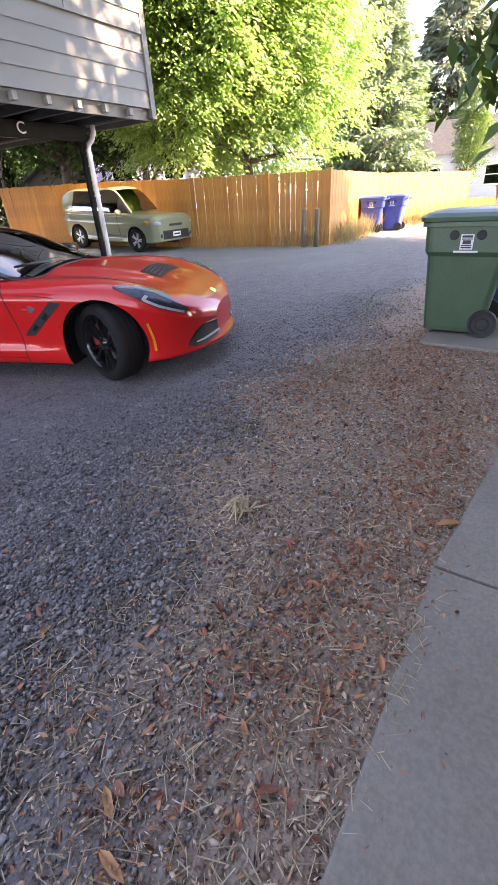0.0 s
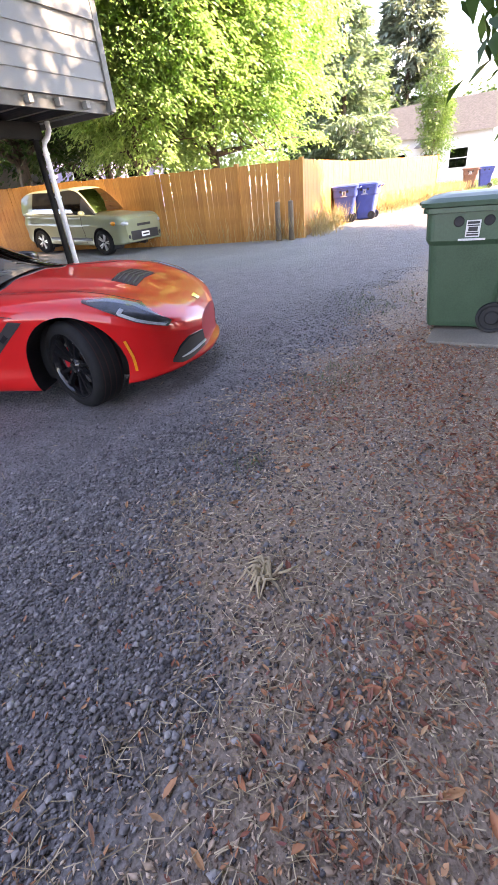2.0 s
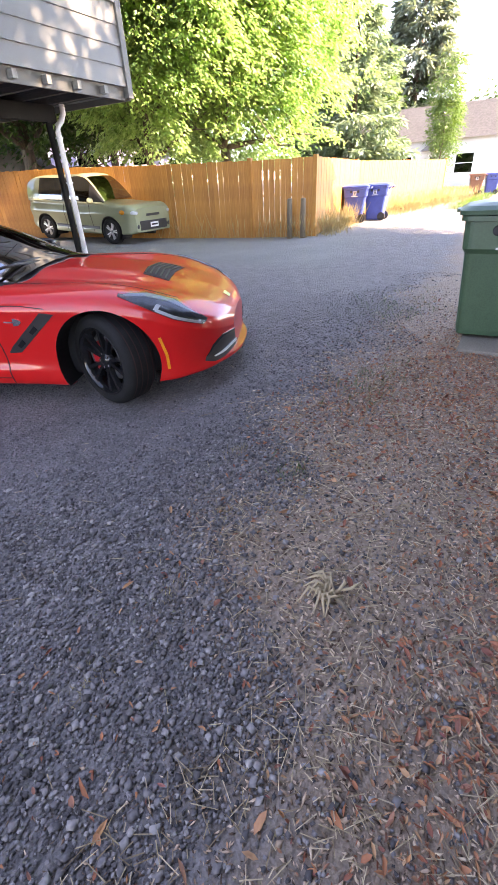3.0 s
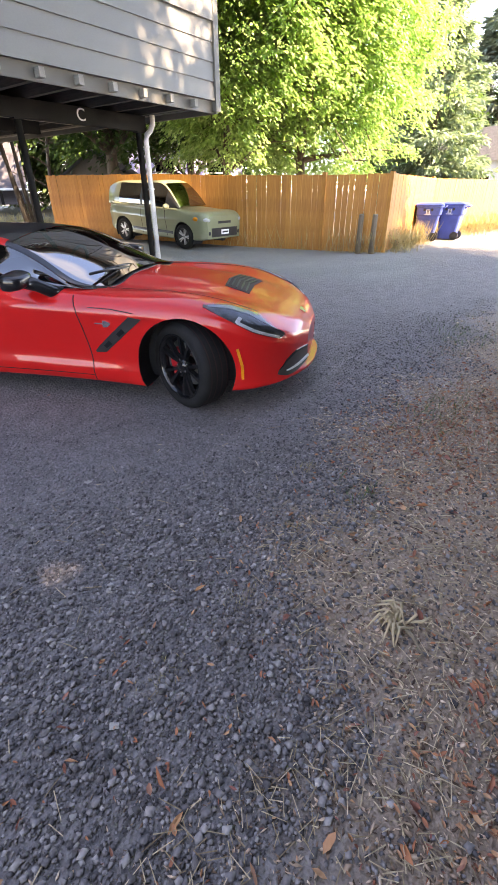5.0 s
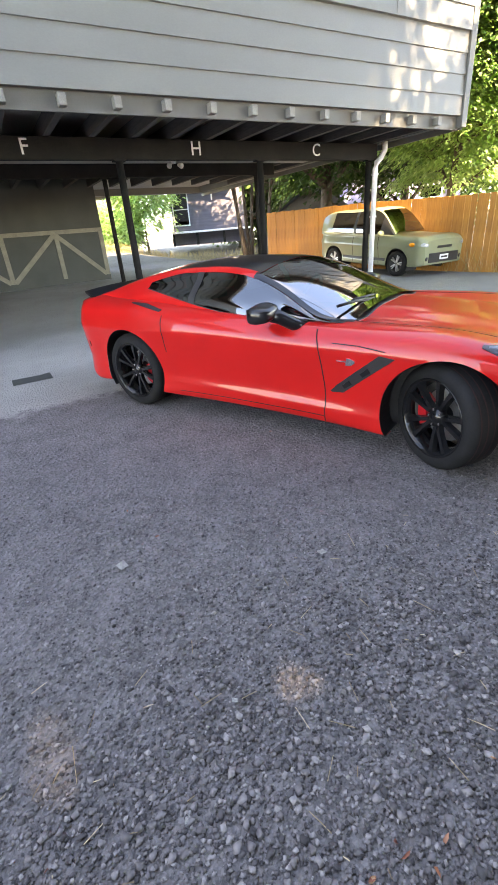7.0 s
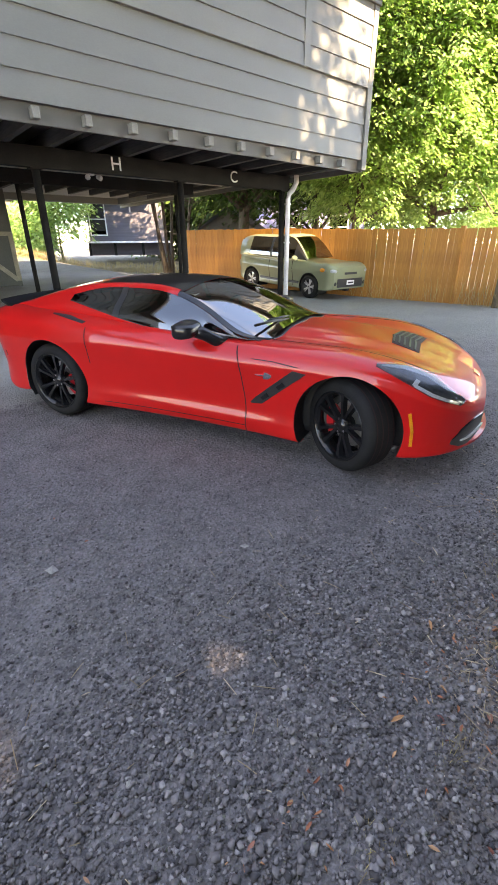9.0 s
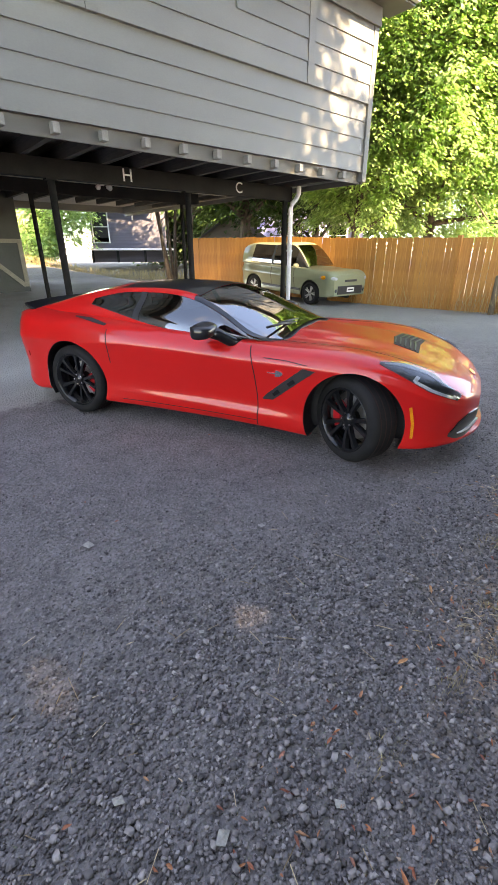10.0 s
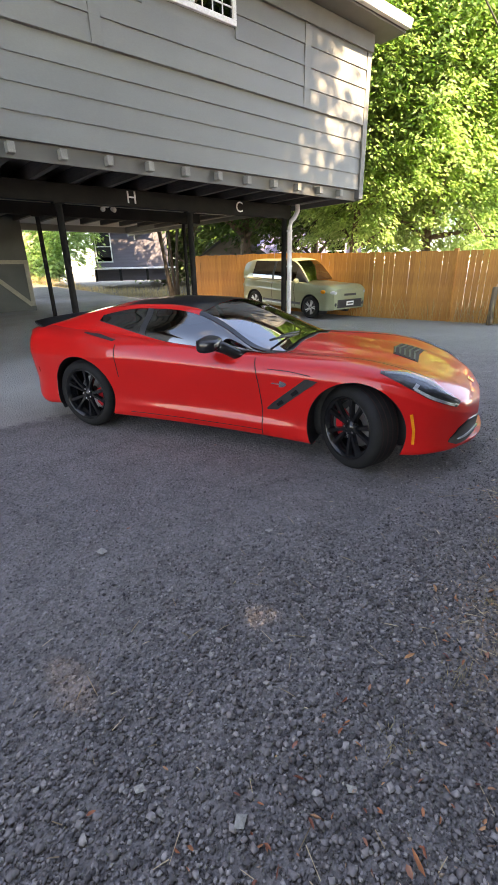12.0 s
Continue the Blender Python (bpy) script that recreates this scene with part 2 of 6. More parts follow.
def fence_material():
    m, n, l, b = mat_base("orange stained cedar", 0.65)
    v = coords(n, l, (1, 1, 0.06))
    rnd = n.new("ShaderNodeObjectInfo").outputs["Random"]
    isl = n.new("ShaderNodeNewGeometry").outputs["Random Per Island"]
    add = n.new("ShaderNodeMath")
    add.operation = "ADD"
    l.new(rnd, add.inputs[0]), l.new(isl, add.inputs[1])
    fr = n.new("ShaderNodeMath")
    fr.operation = "FRACT"
    l.new(add.outputs[0], fr.inputs[0])
    c = ramp(n, l, fr.outputs[0], [(0, (0.34, 0.125, 0.022)), (0.5, (0.44, 0.17, 0.03)), (1, (0.54, 0.235, 0.045))])
    g = noise_tex(n, l, v, 45, 5)
    c = mix(n, l, 0.4, c, ramp(n, l, g, [(0.35, (0.22, 0.075, 0.015)), (0.6, (0.55, 0.26, 0.06))]))
    v2 = coords(n, l, (1, 1, 1))
    k = noise_tex(n, l, v2, 1.3, 3)
    c = mix(n, l, 0.3, c, ramp(n, l, k, [(0.4, (0.30, 0.11, 0.025)), (0.6, (0.55, 0.25, 0.05))]))
    l.new(c, b.inputs["Base Color"])
    bump(n, l, b, g, 0.3, 0.004)
    return m


M_FENCE = fence_material()


def ground_material():
    """Dark crushed gravel, trodden dirt along the south edge, paved alley and bare carport apron, all in one sheet."""
    m, n, l, b = mat_base("gravel and dirt ground", 0.92)
    tc = n.new("ShaderNodeTexCoord")
    vec = tc.outputs["Object"]
    sep = n.new("ShaderNodeSeparateXYZ")
    l.new(vec, sep.inputs[0])

    def math_(op, a, c, clamp=False):
        q = n.new("ShaderNodeMath")
        q.operation, q.use_clamp = op, clamp
        for k, val in enumerate((a, c)):
            if isinstance(val, (int, float)):
                q.inputs[k].default_value = val
            else:
                l.new(val, q.inputs[k])
        return q.outputs[0]

    big = noise_tex(n, l, vec, 0.9, 5, 0.6)
    mid = noise_tex(n, l, vec, 5.0, 5, 0.6)
    fine = noise_tex(n, l, vec, 55.0, 5, 0.65)
    vor = n.new("ShaderNodeTexVoronoi")
    vor.inputs["Scale"].default_value = 48.0
    l.new(vec, vor.inputs["Vector"])
    vor2 = n.new("ShaderNodeTexVoronoi")
    vor2.inputs["Scale"].default_value = 110.0
    l.new(vec, vor2.inputs["Vector"])
    stone = mix(n, l, 0.5, ramp(n, l, vor.outputs["Color"], [(0.2, (0.025, 0.023, 0.022)), (0.8, (0.245, 0.224, 0.221))]),
                ramp(n, l, vor2.outputs["Color"], [(0.2, (0.02, 0.018, 0.017)), (0.85, (0.335, 0.307, 0.302))]))
    stone = mix(n, l, 0.55, stone, ramp(n, l, mid, [(0.3, (0.133, 0.120, 0.119)), (0.75, (0.265, 0.241, 0.238))]))
    dirt = ramp(n, l, mid, [(0.25, (0.17, 0.118, 0.088)), (0.5, (0.32, 0.228, 0.172)), (0.8, (0.47, 0.355, 0.275))])
    dirt = mix(n, l, 0.5, dirt, ramp(n, l, fine, [(0.3, (0.035, 0.024, 0.018)), (0.7, (0.45, 0.34, 0.26))]))
    pave = mix(n, l, 0.4, ramp(n, l, big, [(0.3, (0.14, 0.137, 0.13)), (0.7, (0.22, 0.215, 0.20))]), ramp(n, l, fine, [(0.3, (0.08, 0.078, 0.075)), (0.7, (0.30, 0.295, 0.28))]))
    apron = mix(n, l, 0.35, ramp(n, l, big, [(0.3, (0.29, 0.28, 0.26)), (0.7, (0.43, 0.415, 0.385))]), ramp(n, l, fine, [(0.3, (0.17, 0.16, 0.15)), (0.7, (0.48, 0.46, 0.43))]))
    # y of the wavering line between dirt and gravel, then of the apron's edge
    wob = math_("ADD", sep.outputs["Y"], math_("MULTIPLY", math_("SUBTRACT", mid, 0.5), 1.3))
    wob = math_("ADD", wob, math_("MULTIPLY", math_("SUBTRACT", big, 0.5), 0.8))
    slant = math_("MINIMUM", math_("MAXIMUM", math_("ADD", math_("MULTIPLY", sep.outputs["X"], 0.75), 2.2), 2.95), 4.05)
    is_dirt = math_("DIVIDE", math_("SUBTRACT", slant, wob), 0.6, True)
    c = mix(n, l, is_dirt, stone, dirt)
    edge = math_("ADD", sep.outputs["Y"], math_("MULTIPLY", math_("SUBTRACT", mid, 0.5), 0.5))
    is_apron = math_("MULTIPLY", math_("DIVIDE", math_("SUBTRACT", edge, 8.15), 0.12, True), math_("DIVIDE", math_("SUBTRACT", 9.3, sep.outputs["X"]), 0.6, True))
    c = mix(n, l, is_apron, c, apron)
    is_pave = math_("MULTIPLY", math_("DIVIDE", math_("SUBTRACT", wob, 5.3), 0.9, True), math_("DIVIDE", math_("SUBTRACT", sep.outputs["X"], 8.6), 0.8, True))
    c = mix(n, l, math_("MULTIPLY", is_pave, 0.85), c, pave)
    far = math_("DIVIDE", math_("SUBTRACT", sep.outputs["X"], 15.0), 5.0, True)
    c = mix(n, l, math_("MULTIPLY", far, 0.7), c, ramp(n, l, mid, [(0.3, (0.12, 0.112, 0.095)), (0.7, (0.19, 0.18, 0.155))]))
    # the far drive behind the carport
    drive = math_("DIVIDE", math_("SUBTRACT", edge, 19.0), 2.0, True)
    c = mix(n, l, drive, c, ramp(n, l, mid, [(0.3, (0.10, 0.095, 0.08)), (0.7, (0.17, 0.16, 0.13))]))
    l.new(c, b.inputs["Base Color"])
    hsum = math_("ADD", math_("MULTIPLY", vor.outputs["Distance"], 0.9), math_("MULTIPLY", fine, 0.8))
    bump(n, l, b, hsum, 0.9, 0.02)
    return m


M_GROUND = ground_material()

# ---- ground: one sheet to the horizon ----
xs = np.unique(np.concatenate([np.linspace(-900, -30, 14), np.linspace(-30, 45, 151), np.linspace(45, 900, 14)]))
ys = np.unique(np.concatenate([np.linspace(-900, -20, 14), np.linspace(-20, 45, 131), np.linspace(45, 900, 14)]))
gx, gy = np.meshgrid(xs, ys, indexing="ij")
gz = terrain(gx, gy)
gz = np.where(gy > 45, terrain(gx, 45 + 0 * gy), gz)
near = np.exp(-((gx - 2) ** 2 + (gy - 4) ** 2) / 400)
gz = gz + near * 0.012 * np.sin(gx * 1.7 + 0.6 * gy) * np.cos(gy * 1.3)
gv = np.stack([gx, gy, gz], -1).reshape(-1, 3)
ny = len(ys)
ii, jj = np.meshgrid(np.arange(len(xs) - 1), np.arange(ny - 1), indexing="ij")
a = (ii * ny + jj).ravel()
gf = np.stack([a, a + ny, a + ny + 1, a + 1], 1)
ground = new("ground", fast_mesh("ground", gv, gf, M_GROUND))
tagged(ground, "dark gravel yard with trodden dirt, worn apron and alley", "ground", kind="structure")
ground.data.polygons.foreach_set("use_smooth", [True] * len(ground.data.polygons))

# ---- the raised apartment building over its carport ----
FRONT, RIGHT, LEFT, BACK = 9.62, 9.22, -9.0, 20.5
SOFFIT_Z, SKIRT_TOP, EAVE_Z = 2.76, 2.955, 5.50
upper = tagged(part("wall_front", box((LEFT, FRONT + 0.02, SKIRT_TOP), (RIGHT, FRONT + 0.2, EAVE_Z)), M_SIDING), "grey lap-sided upper storey wall over the carport", "wall", kind="structure")
SIDE = tagged(part("wall_side", box((RIGHT - 0.18, FRONT + 0.2, SKIRT_TOP - 0.1), (RIGHT, BACK, EAVE_Z)), M_SIDING), "grey sided end wall of the upper storey", "wall", kind="structure")
tagged(part("wall_back", box((LEFT, BACK - 0.2, SKIRT_TOP - 0.1), (RIGHT - 0.18, BACK, EAVE_Z)), M_SIDING), "grey back wall of the upper storey", "wall", kind="structure")
tagged(part("wall_west", box((LEFT - 0.2, FRONT, 0), (LEFT, BACK, EAVE_Z)), M_SIDING), "grey end wall of the building", "wall", kind="structure")
tagged(part("ceiling", box((LEFT, FRONT + 0.25, 3.05), (RIGHT - 0.2, BACK - 0.2, 3.15)), M_SOFFIT), "pale board ceiling over the carport", "ceiling", kind="structure")
skirt = tagged(part("trim_skirt", box((LEFT, FRONT + 0.08, SOFFIT_Z), (RIGHT - 0.03, FRONT + 0.12, SKIRT_TOP), 0.004), M_TRIM), "grey skirt board under the siding", "trim", kind="structure")
tagged(part("trim_side_skirt", box((RIGHT - 0.03, FRONT + 0.03, SOFFIT_Z), (RIGHT + 0.012, BACK, SKIRT_TOP), 0.004), M_TRIM), "grey skirt board under the end wall", "trim", kind="structure")
tagged(part("trim_corner", box((RIGHT - 0.10, FRONT - 0.035, SKIRT_TOP - 0.17), (RIGHT + 0.03, FRONT + 0.1, EAVE_Z - 0.1), 0.006), M_TRIM), "grey corner board of the upper storey", "trim", kind="structure")


def lap_board(length, h=0.30):
    """One lap-siding board, thick at its lower edge."""
    bm = bmesh.new()
    pts = [(0.0, 0.0), (-0.026, 0.0), (-0.026, 0.006), (-0.006, h + 0.01), (0.0, h + 0.01)]
    v0 = [bm.verts.new((0, y, z)) for y, z in pts]
    v1 = [bm.verts.new((length, y, z)) for y, z in pts]
    for k in range(len(pts)):
        k2 = (k + 1) % len(pts)
        bm.faces.new((v0[k], v0[k2], v1[k2], v1[k]))
    bm.faces.new(v0[::-1])
    bm.faces.new(v1)
    return bm


BELT = 4.06
for row in range(9):
    proud = row >= 4
    z = 2.95 + 0.2775 * row if row < 4 else BELT + 0.289 * (row - 4)
    COURSE = 0.2775 if row < 4 else 0.289
    cuts = [LEFT, -4.2 + 0.8 * (row % 2), 0.9 - 0.6 * (row % 3), RIGHT - 0.10]
    if proud:
        cuts = [LEFT, -0.4, -0.25, 3.655, 3.805, 7.41, 7.565, RIGHT - 0.10]
    for x0, x1 in zip(cuts, cuts[1:]):
        beside = row >= 6 and x0 < 5.0 < x1
        for u0, u1 in (((x0, 4.40), (5.92, x1)) if beside else ((x0, x1),)):
            flat = u1 - u0 < 0.2
            bm = box((0, -0.020, 0), (u1 - u0 - 0.003, 0, COURSE), 0.0) if flat else lap_board(u1 - u0 - 0.004, COURSE)
            ob = part("board", bm, M_SIDING, upper)
            ob.location = (u0, FRONT + 0.02 - (0.028 if proud else 0.0) - (0.008 if flat else 0.0), z)
tagged(part("trim_belt", box((LEFT, FRONT - 0.008, BELT - 0.004), (RIGHT - 0.10, FRONT + 0.02, BELT + 1.33)), M_SIDING), "grey sheathing behind the proud upper boards", "trim", kind="structure")

# joists: their ends pass through the skirt
joist = thing("floor_joist", "grey weathered floor joist under the upper storey", "joist", "joists under the building")
part("timber", box((-0.045, 0.12, 0.0), (0.045, 7.5, 0.19), 0.004), M_JOIST, joist)
part("end_block", box((-0.043, -0.04, 0.01), (0.043, 0.08, 0.125), 0.008), M_BLOCK, joist, "pale painted joist end")
JX = [8.55 - 0.605 * k for k in range(28)]
for k, x in enumerate(JX):
    (joist if k == 0 else copy_thing(joist, Matrix.Identity(4))).matrix_basis = pose(x, FRONT, 2.785)
# beams and posts
front_beam = thing("carport_beam", "dark painted beam carrying stall letters", "beam", "carport beams")
part("timber", box((LEFT, 11.05, 2.52), (8.62, 11.19, 2.783), 0.006), M_DARK, front_beam)
back_beam = thing("carport_beam", "dark painted beam at the back of the carport", "beam", "carport beams")
part("timber", box((LEFT, 13.2, 2.55), (7.6, 13.34, 2.783), 0.006), M_DARK, back_beam)
tagged(part("ceiling_panel", box((2.0, 11.2, 2.770), (8.4, 13.19, 2.781)), M_SOFFIT), "pale panelled stretch of carport ceiling", "ceiling", kind="structure")


def carport_post(x, y, top, r=0.05):
    p = thing("carport_post", "dark painted round steel carport post on concrete", "post", "carport posts")
    z0 = float(terrain(x, y)) - 0.02
    p.location = (x, y, z0)
    part("shaft", mesh_of("shaft", *tube([(0, 0, 0), (0, 0, top - z0)], r, 14), M_DARK, True), M_DARK, p)
    part("base_plate", box((-0.1, -0.1, 0.0), (0.1, 0.1, 0.035), 0.006), M_DARK, p)
    part("cap_plate", box((-0.09, -0.07, top - z0 - 0.02), (0.09, 0.07, top - z0), 0.003), M_DARK, p)
    return p


for x in (-6.6, -4.1, -1.6, 0.93, 3.46, 5.92, 8.47):
    carport_post(x, 11.12, 2.52, 0.055 if x < 8 else 0.06)
for x in (-5.2, 3.76, 7.15):
    carport_post(x, 13.27, 2.55, 0.042)
# stall letters
for ch, x in (("F", 2.19), ("H", 4.70), ("C", 7.10)):
    cu = bpy.data.curves.new("stall_letter", "FONT")
    cu.body, cu.size, cu.extrude, cu.align_x = ch, 0.27, 0.004, "CENTER"
    lt = new("stall_letter", cu)
    lt.matrix_basis = pose(x, 11.044, 2.575, 90, 0, 0)
    cu.materials.append(M_WHITE)
    tagged(lt, "white stall letter %s on the dark beam" % ch, "letter", "stall letters")
# downspout
spout = thing("downspout", "bright metal downspout beside the carport post", "downspout")
part("pipe", mesh_of("pipe", *tube([(8.72, 10.95, 2.80), (8.72, 10.95, 2.66), (8.66, 10.98, 2.54), (8.585, 11.02, 2.46), (8.565, 11.03, 2.36), (8.565, 11.03, 0.12)], 0.052, 14), M_PIPE, True), M_PIPE, spout)
part("strap", box((8.51, 10.985, 1.5), (8.62, 11.08, 1.53), 0.003), M_PIPE, spout)
part("strap", box((8.51, 10.985, 2.25), (8.62, 11.08, 2.28), 0.003), M_PIPE, spout)
# eave, gutter, roof
# the soffit takes the darker trim grey in place of the eave's shadow
tagged(part("trim_soffit", box((LEFT, FRONT - 0.45, EAVE_Z - 0.03), (RIGHT + 0.45, FRONT + 0.1, EAVE_Z + 0.0)), M_TRIM), "soffit under the roof edge in shade-darkened grey", "soffit", kind="structure")
tagged(part("trim_frieze", box((LEFT, FRONT - 0.075, EAVE_Z - 0.30), (RIGHT + 0.03, FRONT - 0.034, EAVE_Z - 0.035), 0.004), M_TRIM), "grey frieze board under the soffit", "trim", kind="structure")
gut = thing("gutter", "white metal gutter along the roof edge", "gutter")
bm = bmesh.new()
prof = [(0.0, 0.0), (-0.085, 0.0), (-0.10, 0.05), (-0.125, 0.11), (-0.125, 0.125), (-0.115, 0.125), (-0.09, 0.05), (-0.08, 0.012), (-0.012, 0.012), (-0.012, 0.125), (0, 0.125)]
v0 = [bm.verts.new((LEFT, FRONT - 0.46 + y, EAVE_Z + 0.01 + z)) for y, z in prof]
v1 = [bm.verts.new((RIGHT + 0.46, FRONT - 0.46 + y, EAVE_Z + 0.01 + z)) for y, z in prof]
for k in range(len(prof)):
    bm.faces.new((v0[k], v0[(k + 1) % len(prof)], v1[(k + 1) % len(prof)], v1[k]))
bm.faces.new(v0), bm.faces.new(v1)
part("channel", bm, M_GUTTER, gut)
roof = thing("roof", "low grey shingled roof of the apartment building", "roof", kind="structure")
bm = bmesh.new()
RY = (FRONT + BACK) / 2
pv = [bm.verts.new(p) for p in ((LEFT - 0.4, FRONT - 0.46, EAVE_Z + 0.02), (RIGHT + 0.45, FRONT - 0.46, EAVE_Z + 0.02), (RIGHT + 0.45, RY, EAVE_Z + 1.9), (LEFT - 0.4, RY, EAVE_Z + 1.9), (LEFT - 0.4, BACK + 0.4, EAVE_Z + 0.02), (RIGHT + 0.45, BACK + 0.4, EAVE_Z + 0.02))]
for f in ((0, 1, 2, 3), (3, 2, 5, 4), (0, 3, 4), (1, 5, 2), (0, 4, 5, 1)):
    bm.faces.new([pv[k] for k in f])
bmesh.ops.solidify(bm, geom=bm.faces[:], thickness=0.08)
part("shingles", bm, M_ROOF, roof)

# window above
win = thing("window_1", "white framed sliding window with small panes", "window", kind="structure")
WX0, WX1, WZ0, WZ1 = 4.40, 5.92, 4.765, 5.30
for lo, hi in (((WX0, WZ0), (WX1, WZ0 + 0.07)), ((WX0, WZ1 - 0.06), (WX1, WZ1)), ((WX0, WZ0 + 0.07), (WX0 + 0.06, WZ1 - 0.06)), ((WX1 - 0.06, WZ0 + 0.07), (WX1, WZ1 - 0.06)), (((WX0 + WX1) / 2 - 0.03, WZ0 + 0.07), ((WX0 + WX1) / 2 + 0.03, WZ1 - 0.06))):
    part("window_frame", box((lo[0], FRONT - 0.062, lo[1]), (hi[0], FRONT - 0.01, hi[1]), 0.005), M_WHITE, win)
for k in range(1, 8):
    if k != 4:
        x = WX0 + 0.06 + (WX1 - WX0 - 0.12) * k / 8
        part("muntin", box((x - 0.008, FRONT - 0.042, WZ0 + 0.07), (x + 0.008, FRONT - 0.030, WZ1 - 0.06)), M_WHITE, win)
for k in (1, 2):
    zc = WZ0 + 0.07 + (WZ1 - WZ0 - 0.13) * k / 3
    part("muntin", box((WX0 + 0.06, FRONT - 0.044, zc - 0.008), (WX1 - 0.06, FRONT - 0.028, zc + 0.008)), M_WHITE, win)
part("pane", box((WX0 + 0.05, FRONT - 0.027, WZ0 + 0.06), (WX1 - 0.05, FRONT - 0.020, WZ1 - 0.05)), M_PANE, win)

# garage block at the back of the carport
GY, GX = 17.0, 4.42
gz0 = float(terrain(0, GY))
garage = tagged(part("wall_garage", box((LEFT, GY, gz0 - 0.3), (GX, GY + 0.25, 3.05)), M_GARAGE), "dark plywood garage wall with cross-braced doors", "wall", kind="structure")
tagged(part("wall_garage_side", box((GX - 0.25, GY + 0.25, gz0 - 0.3), (GX, BACK, 3.05)), M_GARAGE), "dark plywood side wall of the garage", "wall", kind="structure")


def brace(x0, z0, x1, z1, w=0.11):
    d = Vector((x1 - x0, z1 - z0))
    ob = part("trim_board", box((0, -0.025, -w / 2), (d.length, 0.0, w / 2), 0.004), M_GTRIM, garage)
    ob.matrix_basis = pose(x0, GY - 0.002, z0) @ Matrix.Rotation(-math.atan2(d.y, d.x), 4, "Y")
    return ob


ZT, ZBm = gz0 + 1.28, gz0 + 0.14
brace(-2.4, ZT, GX, ZT, 0.10)
for a0, a1, b0, b1 in ((GX - 0.06, ZT - 0.05, GX - 0.06, ZBm), (3.2, ZT - 0.05, 3.2, ZBm), (1.9, ZT - 0.05, 1.9, ZBm), (0.55, ZT - 0.05, 0.55, ZBm), (-0.85, ZT - 0.05, -0.85, ZBm)):
    brace(a0, a1, b0, b1)
for a0, a1, b0, b1 in ((3.2, ZT - 0.07, GX - 0.1, ZBm + 0.02), (3.14, ZT - 0.07, 1.95, ZBm + 0.02), (0.6, ZT - 0.07, 1.85, ZBm + 0.02), (0.5, ZT - 0.07, -0.8, ZBm + 0.02)):
    o = brace(a0, a1, b0, b1)
    o.location.y -= 0.004
board = thing("notice_board", "small notice board with a torn white sheet", "notice board")
part("backing", box((0.72, GY - 0.03, gz0 + 1.45), (1.2, GY - 0.004, gz0 + 2.05), 0.004), M_DARK, board)
part("sheet", box((0.80, GY - 0.036, gz0 + 1.60), (1.12, GY - 0.031, gz0 + 1.85), 0), M_WHITE, board)
tagged(part("kerb", box((3.9, GY - 2.5, gz0 - 0.4), (6.4, GY - 2.3, float(terrain(0, GY - 2.4)) + 0.06), 0.02), M_CONC), "low worn concrete kerb behind the carport", "kerb", kind="structure")


# ---- fence ----
def plank_mesh():
    bm = box((-0.0715, -0.009, 0), (0.0715, 0.009, 1.83), 0.004)
    return part_mesh(bm, "plank", M_FENCE)


def part_mesh(bm, name, mat):
    me = bpy.data.meshes.new(name)
    bmesh.ops.recalc_face_normals(bm, faces=bm.faces)
    bm.to_mesh(me)
    bm.free()
    me.materials.append(mat)
    return me


PLANK = plank_mesh()


def fence_run(x0, y0, x1, y1, label):
    f = thing("fence", label, "fence", "orange board fence")
    d = Vector((x1 - x0, y1 - y0))
    ang = math.atan2(d.y, d.x)
    n = int(d.length / 0.145)
    rr = random.Random(int(100 * x0))
    for k in range(n):
        u = (k + 0.5) / n
        x, y = x0 + d.x * u, y0 + d.y * u
        ob = part("plank", PLANK, M_FENCE, f)
        ob.matrix_basis = pose(x, y, float(terrain(x, y)) - 0.02 + rr.uniform(-0.012, 0.012), 0, rr.uniform(-0.35, 0.35), math.degrees(ang)) @ Matrix.Diagonal((1.0 + rr.uniform(-0.04, 0.03), 1, 1, 1))
    nrm = Vector((-d.y, d.x)).normalized()
    if nrm.y < -0.5 or (nrm.y < 0.5 and nrm.x < 0):
        nrm = -nrm
    for h in (0.35, 1.0, 1.6):
        za, zb = float(terrain(x0, y0)), float(terrain(x1, y1))
        ob = tube_part("rail", [(x0 + nrm.x * 0.04, y0 + nrm.y * 0.04, za + h), (x1 + nrm.x * 0.04, y1 + nrm.y * 0.04, zb + h)], 0.03, M_FENCE, f, "", 4)
    return f


fence_run(12.92, 9.2, 10.7, 18.4, "orange stained cedar board fence behind the parked hatchback")
fence_run(12.95, 9.15, 13.5, 7.6, "short return of the orange board fence")
fence_run(13.55, 7.6, 19.8, 8.3, "sunlit orange board fence along the alley")
fence_run(19.85, 8.6, 30.3, 6.7, "far orange board fence along the alley")
fence_run(30.3, 6.75, 31.2, 9.5, "end return of the far orange fence")
for x, y in ((12.935, 9.175), (13.525, 7.59), (19.83, 8.42), (30.32, 6.72)):
    fp = thing("fence_post", "square orange stained corner post of the fence", "fence post", "fence posts", at=pose(x, y, float(terrain(x, y))))
    part("shaft", box((-0.055, -0.055, -0.2), (0.055, 0.055, 1.86), 0.008), M_FENCE, fp)
